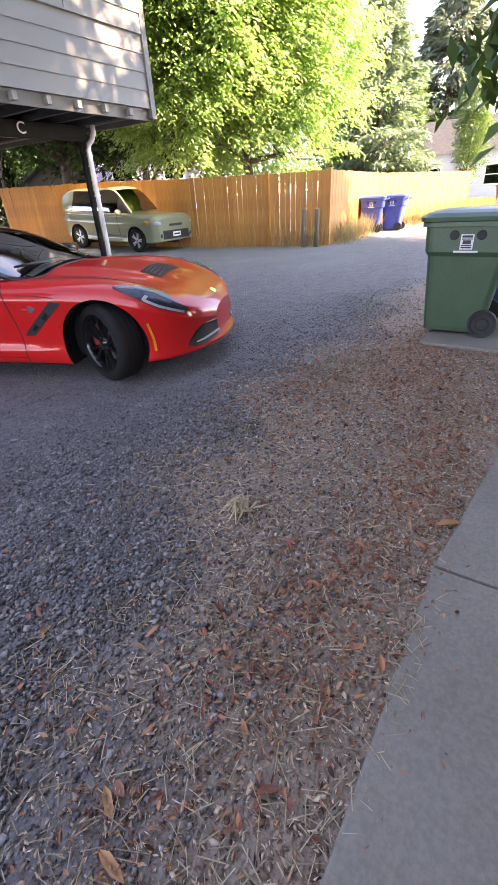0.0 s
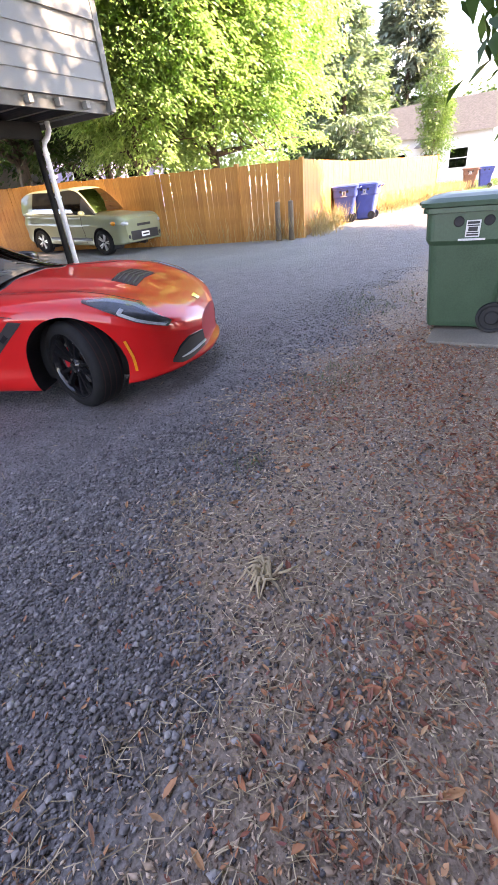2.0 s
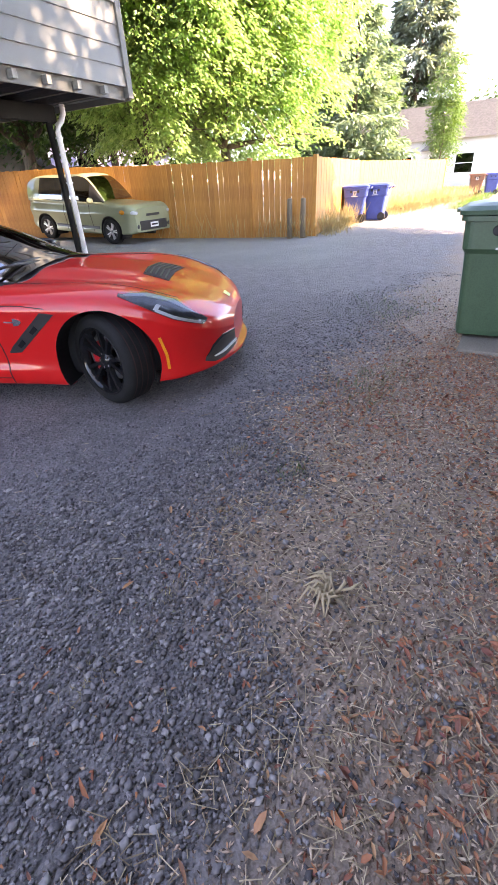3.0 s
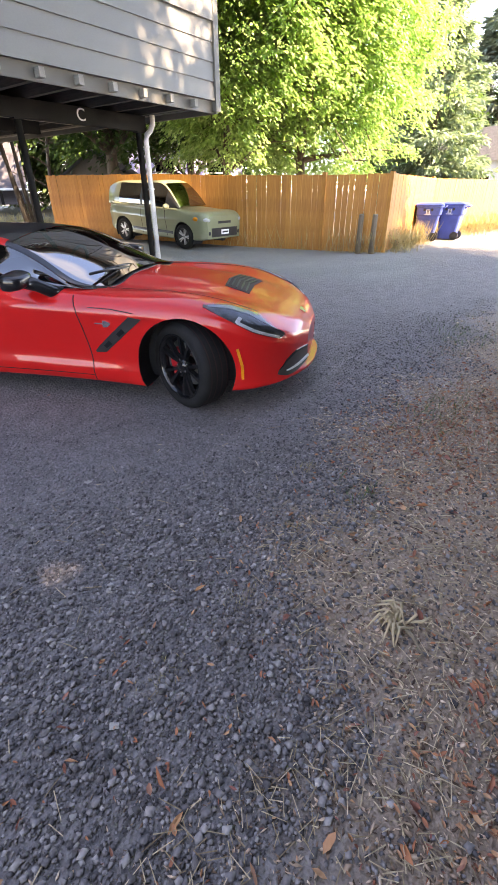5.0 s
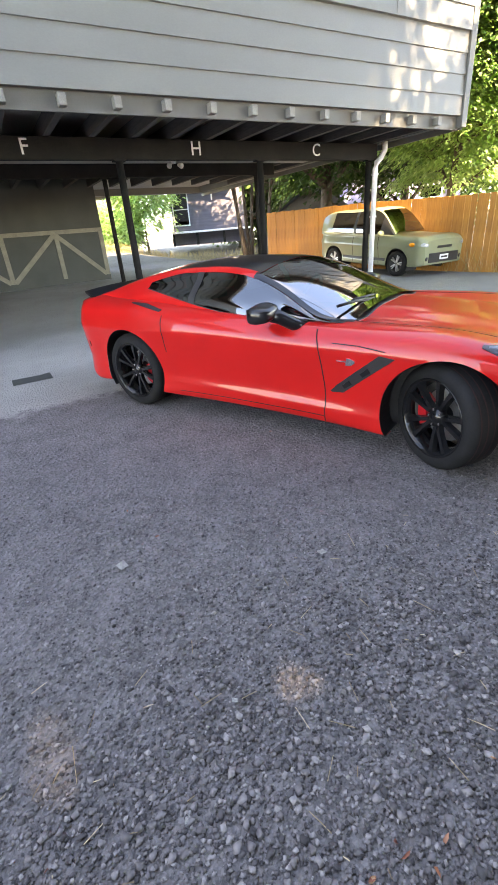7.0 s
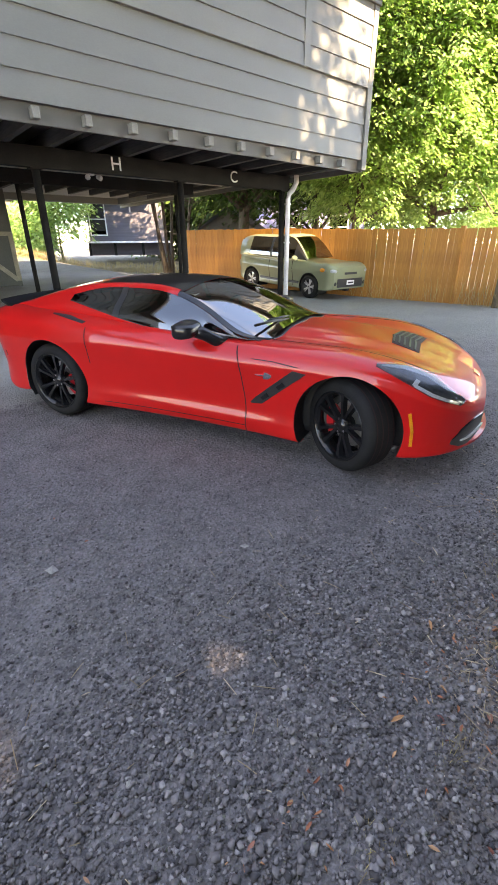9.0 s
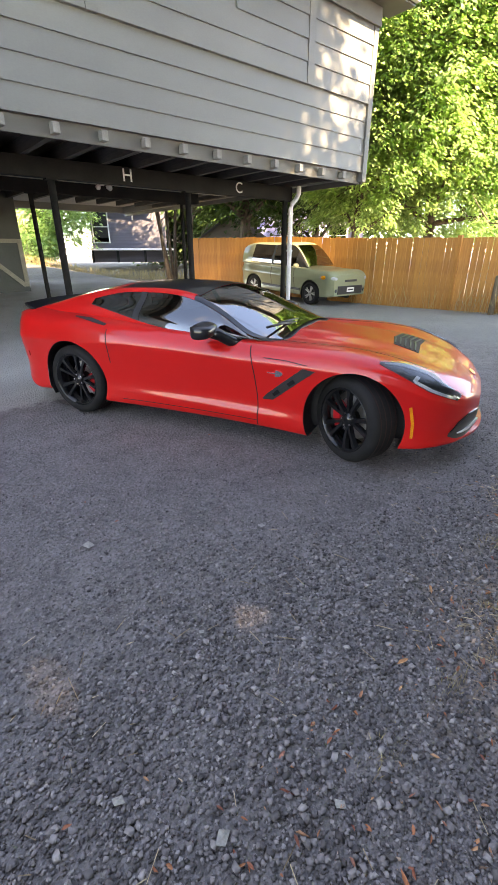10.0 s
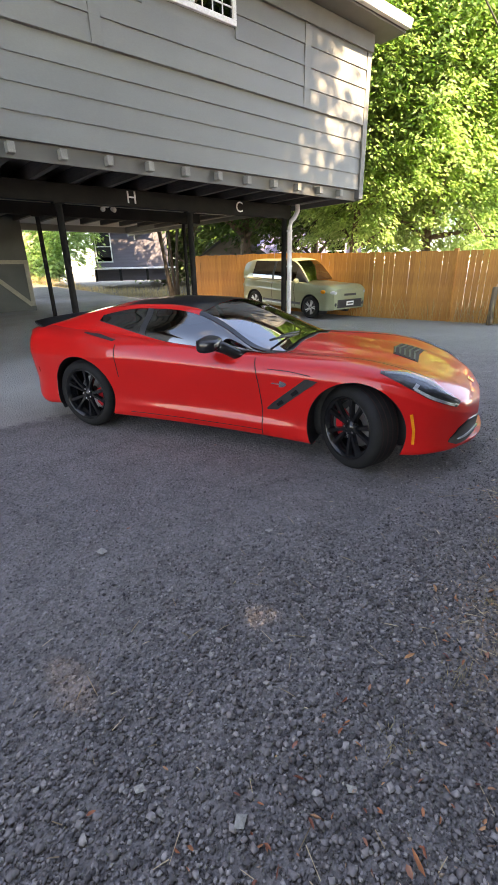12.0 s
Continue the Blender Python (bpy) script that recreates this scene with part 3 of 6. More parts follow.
for x, y in ((12.95, 8.06), (13.08, 7.74)):
    p = thing("timber_bollard", "round weathered timber bollard by the fence", "bollard", "bollards")
    p.location = (x, y, 0)
    part("log", mesh_of("log", *tube([(0, 0, -0.1), (0.005, 0, 0.5), (0.01, 0.0, 0.9), (0.01, 0, 0.93)], [0.075, 0.07, 0.066, 0.05], 12), M_WOODPOST, True), M_WOODPOST, p)


# ---- trees ----
LEAF_V = np.array([(0, 0, 0), (0.5, 0.22, 0.06), (1, 0, -0.12), (0.5, -0.22, 0.06)], float)
LEAF_F = np.array([(0, 1, 2, 3)])


def branch_path(p, d, length, steps, wob, rr, lift=0.0):
    pts = [Vector(p)]
    d = Vector(d).normalized()
    for _ in range(steps):
        d = (d + Vector((rr.uniform(-wob, wob), rr.uniform(-wob, wob), rr.uniform(-wob, wob) + lift))).normalized()
        pts.append(pts[-1] + d * length / steps)
    return pts


def leafy_tree(name, label, at, height, crown_lo, radius, leaf, n_clumps, per_clump, leaf_size, seed, lean=(0, 0), trunk_r=0.2, droop=0.5, squash=1.0, gap=0.62):
    """Tapered trunk, limbs, and a crown of many single leaves in drooping sprays."""
    rr = random.Random(seed)
    g = np.random.default_rng(seed)
    x, y = at
    t = thing(name, label, "tree")
    z0 = float(terrain(x, y))
    t.location = (x, y, z0)
    vs, fs = [], []

    def add(pts, radii, sides):
        v, f = tube(pts, radii, sides)
        o = len(vs)
        vs.extend(v)
        fs.extend([tuple(o + q for q in ff) for ff in f])

    trunk = branch_path((0, 0, -0.2), (lean[0], lean[1], 1), height * 0.8, 8, 0.10, rr, 0.05)
    add(trunk, [trunk_r * (1.25 if i == 0 else 1 - 0.85 * i / 8) for i in range(9)], 10)
    tips = []
    for k in range(16):
        i = rr.randint(2, 7)
        a = rr.uniform(0, 2 * math.pi)
        l = radius * rr.uniform(0.55, 0.95)
        pts = branch_path(trunk[i], (math.cos(a), math.sin(a), rr.uniform(0.25, 0.9)), l, 5, 0.2, rr, 0.03)
        r0 = trunk_r * (0.5 - 0.04 * i)
        add(pts, [max(0.012, r0 * (1 - 0.85 * q / 5)) for q in range(6)], 6)
        tips.append(pts[-1])
        for q in (2, 3, 4):
            b = branch_path(pts[q], (rr.uniform(-1, 1), rr.uniform(-1, 1), rr.uniform(-0.2, 0.8)), l * 0.45, 3, 0.25, rr)
            add(b, [max(0.008, r0 * 0.4 * (1 - 0.8 * w / 3)) for w in range(4)], 5)
    part("trunk", mesh_of("trunk", vs, fs, M_BARK, True), M_BARK, t)
    # sprays
    c = Vector((lean[0] * height * 0.4, lean[1] * height * 0.4, (crown_lo + height) / 2))
    hz = (height - crown_lo) / 2
    u = g.normal(size=(n_clumps, 3))
    u /= np.linalg.norm(u, axis=1)[:, None]
    rad = g.uniform(gap, 1.0, n_clumps) ** 0.6
    lump = 1 + 0.30 * np.sin(3 * u[:, 0] + seed) * np.cos(4 * u[:, 2] + 2 * u[:, 1]) + 0.10 * g.normal(size=n_clumps)
    cen = u * (rad * lump)[:, None] * np.array([radius, radius * squash, hz]) + np.array(c)
    cen[:, 2] = np.maximum(cen[:, 2], crown_lo + g.uniform(-0.3, 0.4, n_clumps))
    m = n_clumps * per_clump
    ci = np.repeat(np.arange(n_clumps), per_clump)
    out = u[ci] * np.array([1, 1, 0.35])
    az = np.arctan2(out[:, 1], out[:, 0]) + g.normal(0, 0.75, m)
    along = g.uniform(-0.1, 1, m)
    spray = leaf_size * 3.2
    pos = cen[ci] + np.stack([np.cos(az) * along * spray, np.sin(az) * along * spray, -droop * along * along * spray + g.normal(0, 0.35 * leaf_size, m)], 1) + g.normal(0, 0.6 * leaf_size, (m, 3))
    s = leaf_size * g.uniform(0.6, 1.25, m)
    size = np.stack([s, s * g.uniform(0.8, 1.2, m), s], 1)
    turn = np.stack([g.normal(0, 0.5, m), droop * g.uniform(0.2, 1.5, m), az + g.normal(0, 0.4, m)], 1)
    part("crown", scatter("crown", LEAF_V, LEAF_F, pos, size, turn, leaf), leaf, t)
    return t


def conifer(name, label, at, height, radius, leaf, seed, lo=1.0, per=3.2, frond=0.5):
    g = np.random.default_rng(seed)
    x, y = at
    t = thing(name, label, "tree")
    t.location = (x, y, float(terrain(x, y)))
    vs, fs = tube([(0, 0, -0.2), (0.05, 0, height * 0.5), (0, 0.05, height)], [0.018 * height, 0.012 * height, 0.01], 10)
    part("trunk", mesh_of("trunk", vs, fs, M_BARK, True), M_BARK, t)
    P, S_, R_ = [], [], []
    zz = lo
    while zz < height * 0.985:
        k = (zz - lo) / (height - lo)
        rad = radius * (1 - k) ** 0.75 * g.uniform(0.75, 1.12) + 0.12
        for a in g.uniform(0, 2 * math.pi, int(5 + 4 * (1 - k))):
            rr_ = rad * g.uniform(0.7, 1.15)
            n = max(4, int(rr_ * 11 * per))
            q = g.uniform(0.12, 1, n) ** 0.7
            w = g.normal(0, 0.13, n) * rr_ * (1.1 - 0.6 * q)
            P.append(np.stack([np.cos(a) * q * rr_ - np.sin(a) * w, np.sin(a) * q * rr_ + np.cos(a) * w, zz - 0.32 * q * rr_ + 0.16 * q * q * rr_ + g.normal(0, 0.07, n)], 1))
            s = frond * g.uniform(0.5, 1.1, n)
            S_.append(np.stack([s, s * 0.55, s], 1))
            R_.append(np.stack([g.normal(0, 0.6, n), g.normal(0.25, 0.35, n), a + g.normal(0, 0.6, n)], 1))
        zz += height * 0.022
    part("crown", scatter("crown", LEAF_V, LEAF_F, np.concatenate(P), np.concatenate(S_), np.concatenate(R_), leaf), leaf, t)
    return t


leafy_tree("ash_tree", "tall sunlit yellow-green ash tree behind the fence", (16.6, 12.0), 12.5, 1.9, 3.5, M_LEAF_ASH, 5400, 46, 0.155, 3, trunk_r=0.2, droop=0.55, gap=0.12)
leafy_tree("ash_tree", "sunlit yellow-green ash tree beside the first", (14.1, 13.5), 11.0, 2.4, 2.9, M_LEAF_ASH, 3600, 44, 0.155, 4, trunk_r=0.16, droop=0.55, gap=0.12)
# first tree's height is stretched to throw shade on the violet house
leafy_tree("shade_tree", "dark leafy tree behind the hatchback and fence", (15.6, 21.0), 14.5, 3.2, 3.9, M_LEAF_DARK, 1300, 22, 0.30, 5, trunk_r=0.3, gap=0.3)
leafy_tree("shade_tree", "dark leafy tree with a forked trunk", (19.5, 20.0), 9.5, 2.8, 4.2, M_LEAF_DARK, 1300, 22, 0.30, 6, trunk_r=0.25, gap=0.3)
conifer("pine_tree", "broad grey-green pine tree beyond the fence", (28.0, 11.2), 9.8, 3.3, M_LEAF_PINE, 7, 1.2, 3.6, 0.45)
conifer("spruce_tree", "tall spruce tree in the distance, its green paled for haze", (59.0, 14.6), 23.5, 4.8, M_LEAF_SPRUCE, 8, 4.0, 2.4, 1.0)
conifer("spruce_tree", "slim blue-green spruce tree behind the pine", (60.4, 22.2), 24.0, 4.5, M_LEAF_PINE, 9, 4.0, 2.4, 0.95)
leafy_tree("street_tree", "slim columnar young tree by the white house", (33.6, 11.0), 7.0, 1.2, 0.50, M_LEAF_MID, 420, 20, 0.13, 10, trunk_r=0.07, gap=0.2)
leafy_tree("street_tree", "slim columnar young tree by the white house", (34.2, 7.6), 6.6, 1.4, 0.75, M_LEAF_MID, 520, 20, 0.14, 11, trunk_r=0.08, gap=0.2)
# four trees out of view, added to keep the sun off yard and alley
leafy_tree("unseen_tree", "unseen leafy tree added to shade the alley by the bins", (13.2, -2.6), 12.5, 4.0, 3.3, M_LEAF_DARK, 1300, 22, 0.32, 12, trunk_r=0.24, gap=0.25)
leafy_tree("unseen_tree", "tall unseen tree added to shade the gravel yard", (4.4, -4.6), 17.5, 8.0, 6.0, M_LEAF_DARK, 5200, 24, 0.36, 14, trunk_r=0.34, gap=0.2)
leafy_tree("unseen_tree", "tall unseen tree added for shade beside the walkway", (-3.8, -4.2), 16.0, 5.0, 5.8, M_LEAF_DARK, 2000, 22, 0.36, 15, trunk_r=0.30, gap=0.2)
leafy_tree("unseen_tree", "unseen leafy tree added behind the bins to block sun streaks", (9.2, -4.6), 12.5, 3.5, 3.4, M_LEAF_DARK, 1300, 22, 0.34, 16, trunk_r=0.2, gap=0.2)

# slab beside the yard
slab = thing("pavement", "worn concrete walkway slabs with a cracked joint", "pavement", kind="structure")
for x0, x1, y0, y1 in ((-3.2, 0.1, 2.32, 2.32), (0.112, 2.44, 2.32, 2.31), (2.452, 4.9, 2.31, 2.02)):
    bm = box((x0, -0.9, -0.1), (x1, 2.0, 0.022), 0.012)
    for v in bm.verts:
        if v.co.y > 1.5:
            v.co.y += (y0 - 2.0) + (y1 - y0) * (v.co.x - x0) / (x1 - x0)
    part("slab", bm, M_CONC, slab)
# unseen wall, added to block the sun from the dirt and near gravel
tagged(part("wall_south", box((-9.0, -1.2, -0.1), (6.2, -0.95, 4.0)), M_TRIM), "plain unseen grey wall added to shade the near ground", "wall", kind="structure")


# ---- the red sports car ----
def paint(name, base, rough=0.28, flake=True):
    m, n, l, b = mat_base(name, rough)
    v = coords(n, l)
    c = ramp(n, l, noise_tex(n, l, v, 3.0), [(0.3, tuple(0.93 * q for q in base)), (0.7, base)])
    l.new(c, b.inputs["Base Color"])
    b.inputs["Specular IOR Level"].default_value = 0.12
    b.inputs["Coat Weight"].default_value, b.inputs["Coat Roughness"].default_value = 0.62, 0.015
    bump(n, l, b, noise_tex(n, l, v, 350, 2), 0.02, 0.001)
    return m


M_RED = paint("bright red car paint", (0.62, 0.013, 0.012), 0.36)
M_GLOSSBLACK = paint("gloss black plastic", (0.012, 0.012, 0.014), 0.3)
M_SATIN = mottled("satin black plastic", (0.014, 0.014, 0.015), (0.024, 0.024, 0.026), 0.45, 9, 120, bumpy=0.05)
M_GAP = mottled("dark panel gap", (0.02, 0.004, 0.004), (0.03, 0.006, 0.006), 0.8, 9, 90, bumpy=0)
M_TYRE = mottled("tyre rubber", (0.009, 0.009, 0.0095), (0.017, 0.017, 0.018), 0.75, 8, 90, bumpy=0.2, spec=0.2)
M_RIM = paint("gloss black wheel", (0.010, 0.010, 0.011), 0.25)
M_CALIPER = paint("red brake caliper", (0.50, 0.015, 0.02), 0.35)
M_STEEL = mottled("brushed steel disc", (0.35, 0.35, 0.35), (0.5, 0.5, 0.5), 0.35, 12, 120, metal=0.9, bumpy=0.05)
M_CHROME = mottled("chromed metal", (0.75, 0.75, 0.76), (0.85, 0.85, 0.86), 0.12, 5, 60, metal=1.0, bumpy=0)
M_LAMPBOWL = mottled("dark grey lamp bowl", (0.03, 0.03, 0.032), (0.09, 0.09, 0.095), 0.4, 14, 60, bumpy=0.1)
M_SILVER = mottled("bright silver paint", (0.55, 0.55, 0.56), (0.68, 0.68, 0.69), 0.3, 6, 80, bumpy=0, coat=0.6)
M_SCREEN = glass_mat("windscreen glass", (0.10, 0.12, 0.13), 0.02, 3.0)
M_TINT = glass_mat("tinted side glass", (0.10, 0.11, 0.11), 0.02, 2.1)
M_LENS = glass_mat("headlight lens", (0.92, 0.94, 0.96), 0.02, 1.35)
# diffuse grey that stands in for the reflection on the headlight's upper band
M_LAMPGREY = mottled("pale grey lamp reflection", (0.34, 0.37, 0.40), (0.46, 0.49, 0.52), 0.25, 9, 60, bumpy=0.0)
M_LAMPWHITE = mottled("white lamp bar", (0.80, 0.80, 0.79), (0.88, 0.88, 0.87), 0.3, 9, 60, bumpy=0.0)
M_AMBER = mottled("amber lens", (0.75, 0.20, 0.01), (0.9, 0.30, 0.02), 0.15, 20, 200, bumpy=0.05, coat=0.8)
M_REDLENS = mottled("red tail lens", (0.25, 0.01, 0.01), (0.35, 0.015, 0.012), 0.15, 20, 200, bumpy=0.05, coat=0.8)
M_CABIN = mottled("black leather cabin trim", (0.012, 0.012, 0.012), (0.03, 0.03, 0.03), 0.6, 7, 90)
M_SEAT = mottled("grey leather seat", (0.10, 0.10, 0.10), (0.16, 0.155, 0.15), 0.55, 7, 90)


def spline(xk, yk):
    """A smooth curve through the knots (natural cubic), as a function of an array."""
    xk, yk = np.asarray(xk, float), np.asarray(yk, float)
    n, h = len(xk), np.diff(xk)
    A, r = np.eye(n), np.zeros(n)
    for i in range(1, n - 1):
        A[i, i - 1:i + 2] = h[i - 1], 2 * (h[i - 1] + h[i]), h[i]
        r[i] = 6 * ((yk[i + 1] - yk[i]) / h[i] - (yk[i] - yk[i - 1]) / h[i - 1])
    m = np.linalg.solve(A, r)

    def f(x):
        x = np.clip(np.asarray(x, float), xk[0], xk[-1])
        i = np.clip(np.searchsorted(xk, x) - 1, 0, n - 2)
        a, b = xk[i + 1] - x, x - xk[i]
        return (m[i] * a ** 3 + m[i + 1] * b ** 3) / (6 * h[i]) + (yk[i] / h[i] - m[i] * h[i] / 6) * a + (yk[i + 1] / h[i] - m[i + 1] * h[i] / 6) * b
    return f


class Loft:
    """A surface for one half of a car: stations along x, a profile of control points (y, z) at each."""

    def __init__(self, stations):
        xs_ = [s[0] for s in stations]
        self.n = len(stations[0][1])
        self.x0, self.x1 = xs_[0], xs_[-1]
        self.cy = [spline(xs_, [s[1][k][0] for s in stations]) for k in range(self.n)]
        self.cz = [spline(xs_, [s[1][k][1] for s in stations]) for k in range(self.n)]

    def at(self, x, s):
        x, s = np.broadcast_arrays(np.asarray(x, float), np.asarray(s, float))
        i = np.clip(np.floor(s).astype(int), 0, self.n - 2)
        u = s - i
        Y, Z = np.stack([c(x) for c in self.cy]), np.stack([c(x) for c in self.cz])
        idx = [np.clip(i + k, 0, self.n - 1) for k in (-1, 0, 1, 2)]
        w = (-0.5 * u + u * u - 0.5 * u ** 3, 1 - 2.5 * u * u + 1.5 * u ** 3, 0.5 * u + 2 * u * u - 1.5 * u ** 3, -0.5 * u * u + 0.5 * u ** 3)
        pick = lambda Q: sum(np.take_along_axis(Q, idx[k][None], 0)[0] * w[k] for k in range(4))
        return np.stack([x, pick(Y), pick(Z)], -1)

    def normal(self, x, s):
        e = 1e-3
        d1 = self.at(np.asarray(x) + e, s) - self.at(np.asarray(x) - e, s)
        d2 = self.at(x, np.asarray(s) + e) - self.at(x, np.asarray(s) - e)
        n = np.cross(d1, d2)
        n = n / (np.linalg.norm(n, axis=-1, keepdims=True) + 1e-12)
        return np.where((n[..., 1:2] + 0.3 * n[..., 2:3]) < 0, -n, n)

    def s_of(self, x, z, lo=0.0, hi=5.0):
        """Where the side stands at height z."""
        ss = np.linspace(lo, hi, 1600)
        return np.array([ss[np.argmin(np.abs(self.at(np.full(1600, q), ss)[:, 2] - w))] for q, w in zip(np.atleast_1d(x), np.atleast_1d(z))])


def right(v):
    """The half surfaces have y outwards; on the car's right, outwards is -y."""
    return v * np.array([1, -1, 1])


def patch(loft, lower, upper, side=-1, lift=0.006, rows=6, fine=4, mat=None, name="trim", parent=None, label="", inset=0.0):
    """A panel lying on the loft between two edges, given as (x, s) points; with a rim that goes back into the surface."""
    def densify(e):
        e = np.asarray(e, float)
        t = np.arange(len(e))
        tt = np.linspace(0, len(e) - 1, (len(e) - 1) * fine + 1)
        return np.stack([np.interp(tt, t, e[:, 0]), np.interp(tt, t, e[:, 1])], 1)
    a, b = densify(lower), densify(upper)
    w = np.linspace(0, 1, rows + 1)[:, None, None]
    g = a[None] * (1 - w) + b[None] * w
    P = loft.at(g[..., 0], g[..., 1])
    N = loft.normal(g[..., 0], g[..., 1])
    top = P + N * lift
    R, C = top.shape[:2]
    verts = list(top.reshape(-1, 3))
    faces = [(r * C + c, r * C + c + 1, (r + 1) * C + c + 1, (r + 1) * C + c) for r in range(R - 1) for c in range(C - 1)]
    loop = [(0, c) for c in range(C)] + [(r, C - 1) for r in range(1, R)] + [(R - 1, c) for c in range(C - 2, -1, -1)] + [(r, 0) for r in range(R - 2, 0, -1)]
    o = len(verts)
    low = P - N * (0.012 + inset)
    verts += [low[r, c] for r, c in loop]
    for k in range(len(loop)):
        k2 = (k + 1) % len(loop)
        faces.append((loop[k][0] * C + loop[k][1], o + k, o + k2, loop[k2][0] * C + loop[k2][1]))
    v = np.array(verts) * np.array([1, side, 1])
    bm = bmesh.new()
    bv = [bm.verts.new(p) for p in v]
    for f in faces:
        bm.faces.new([bv[q] for q in f])
    return part(name, bm, mat, parent, label, smooth=False)


def st(x, bot, w, zs, cy, cz, zc, tuck=0.03, dip=0.0):
    """One station of the lower body: sill, door hollow, shoulder, crest, hood valley, deck."""
    h = zs - bot
    return (x, [(w - 0.16, bot), (w - 0.035 - tuck, bot + 0.02), (w - 0.030, bot + 0.20 * h), (w - 0.034 - 0.40 * tuck, bot + 0.40 * h), (w - 0.006, bot + 0.84 * h), (w, zs), (w - 0.045, zs + 0.66 * (cz - zs)), (cy, cz), (cy * 0.66, (cz * 0.45 + zc * 0.55) - dip), (cy * 0.36, zc - 0.004), (0, zc)])


BODY = Loft([
    st(-0.83, 0.34, 0.78, 0.74, 0.70, 0.935, 0.955, 0.0), st(-0.74, 0.25, 0.86, 0.745, 0.72, 0.955, 0.97, 0.0), st(-0.40, 0.19, 0.935, 0.75, 0.73, 0.96, 0.965, 0.0),
    st(0.0, 0.17, 0.952, 0.75, 0.735, 0.955, 0.95, 0.0), st(0.40, 0.16, 0.938, 0.76, 0.745, 0.935, 0.93, 0.0), st(0.85, 0.15, 0.905, 0.755, 0.765, 0.90, 0.90, 0.016),
    st(1.35, 0.145, 0.895, 0.74, 0.768, 0.868, 0.875, 0.028), st(1.80, 0.14, 0.897, 0.725, 0.765, 0.845, 0.875, 0.032), st(2.15, 0.14, 0.910, 0.72, 0.745, 0.842, 0.880, 0.02, 0.03),
    st(2.45, 0.145, 0.930, 0.715, 0.735, 0.840, 0.860, 0.0, 0.038), st(2.75, 0.15, 0.936, 0.70, 0.715, 0.822, 0.827, 0.0, 0.036), st(2.98, 0.16, 0.925, 0.665, 0.685, 0.780, 0.785, 0.0, 0.028),
    st(3.15, 0.165, 0.893, 0.615, 0.635, 0.728, 0.728, 0.0, 0.012), st(3.29, 0.175, 0.815, 0.56, 0.56, 0.672, 0.682, 0.0, 0.004), st(3.40, 0.18, 0.70, 0.515, 0.46, 0.615, 0.632, 0.0), st(3.49, 0.20, 0.53, 0.47, 0.34, 0.555, 0.572, 0.0),
    st(3.545, 0.23, 0.33, 0.43, 0.20, 0.495, 0.51, 0.0)])
WHEELS = [(2.71, 0.330, 0.375, 0.86), (0.0, 0.340, 0.388, 0.875)]      # x, hub height, arch radius, outer face


def body_half(side, name, parent, BODY=BODY, WHEELS=WHEELS, paint_=None):
    """One half shell with its wheel openings cut and their lips turned in."""
    nx, ns = 230, 84
    xs_ = np.linspace(BODY.x0, BODY.x1, nx)
    ss = np.linspace(0, BODY.n - 1, ns)
    X, S = np.meshgrid(xs_, ss, indexing="ij")
    V = BODY.at(X, S)
    keep = np.ones((nx - 1, ns - 1), bool)
    cen = (V[:-1, :-1] + V[1:, :-1] + V[:-1, 1:] + V[1:, 1:]) / 4
    for wx, wz, wr, _ in WHEELS:
        keep &= ~(((cen[..., 0] - wx) ** 2 + (cen[..., 2] - wz) ** 2 < wr ** 2) & (S[:-1, :-1] < 6.3))
    used = np.zeros((nx, ns), int)
    for a_, b_ in ((0, 0), (1, 0), (0, 1), (1, 1)):
        used[a_:nx - 1 + a_, b_:ns - 1 + b_] += keep
    # draw the rim of each opening on to its circle
    for wx, wz, wr, _ in WHEELS:
        d = np.hypot(V[..., 0] - wx, V[..., 2] - wz)
        rim = (used > 0) & (used < 4) & (d < wr * 1.12) & (S < 6.6) & (S > 0.01)
        f = wr / np.maximum(d, 1e-6)
        V[..., 0] = np.where(rim, wx + (V[..., 0] - wx) * f, V[..., 0])
        V[..., 2] = np.where(rim, wz + (V[..., 2] - wz) * f, V[..., 2])
    idx = np.arange(nx * ns).reshape(nx, ns)
    q = np.stack([idx[:-1, :-1], idx[1:, :-1], idx[1:, 1:], idx[:-1, 1:]], -1)[keep]
    bm = bmesh.new()
    W = (V * np.array([1, side, 1])).reshape(-1, 3)
    need = np.unique(q)
    bv = {int(k): bm.verts.new(W[k]) for k in need}
    for f in q:
        bm.faces.new([bv[int(k)] for k in f])
    bmesh.ops.remove_doubles(bm, verts=bm.verts[:], dist=0.0004)
    return part(name, bm, paint_ or M_RED, parent, smooth=True)


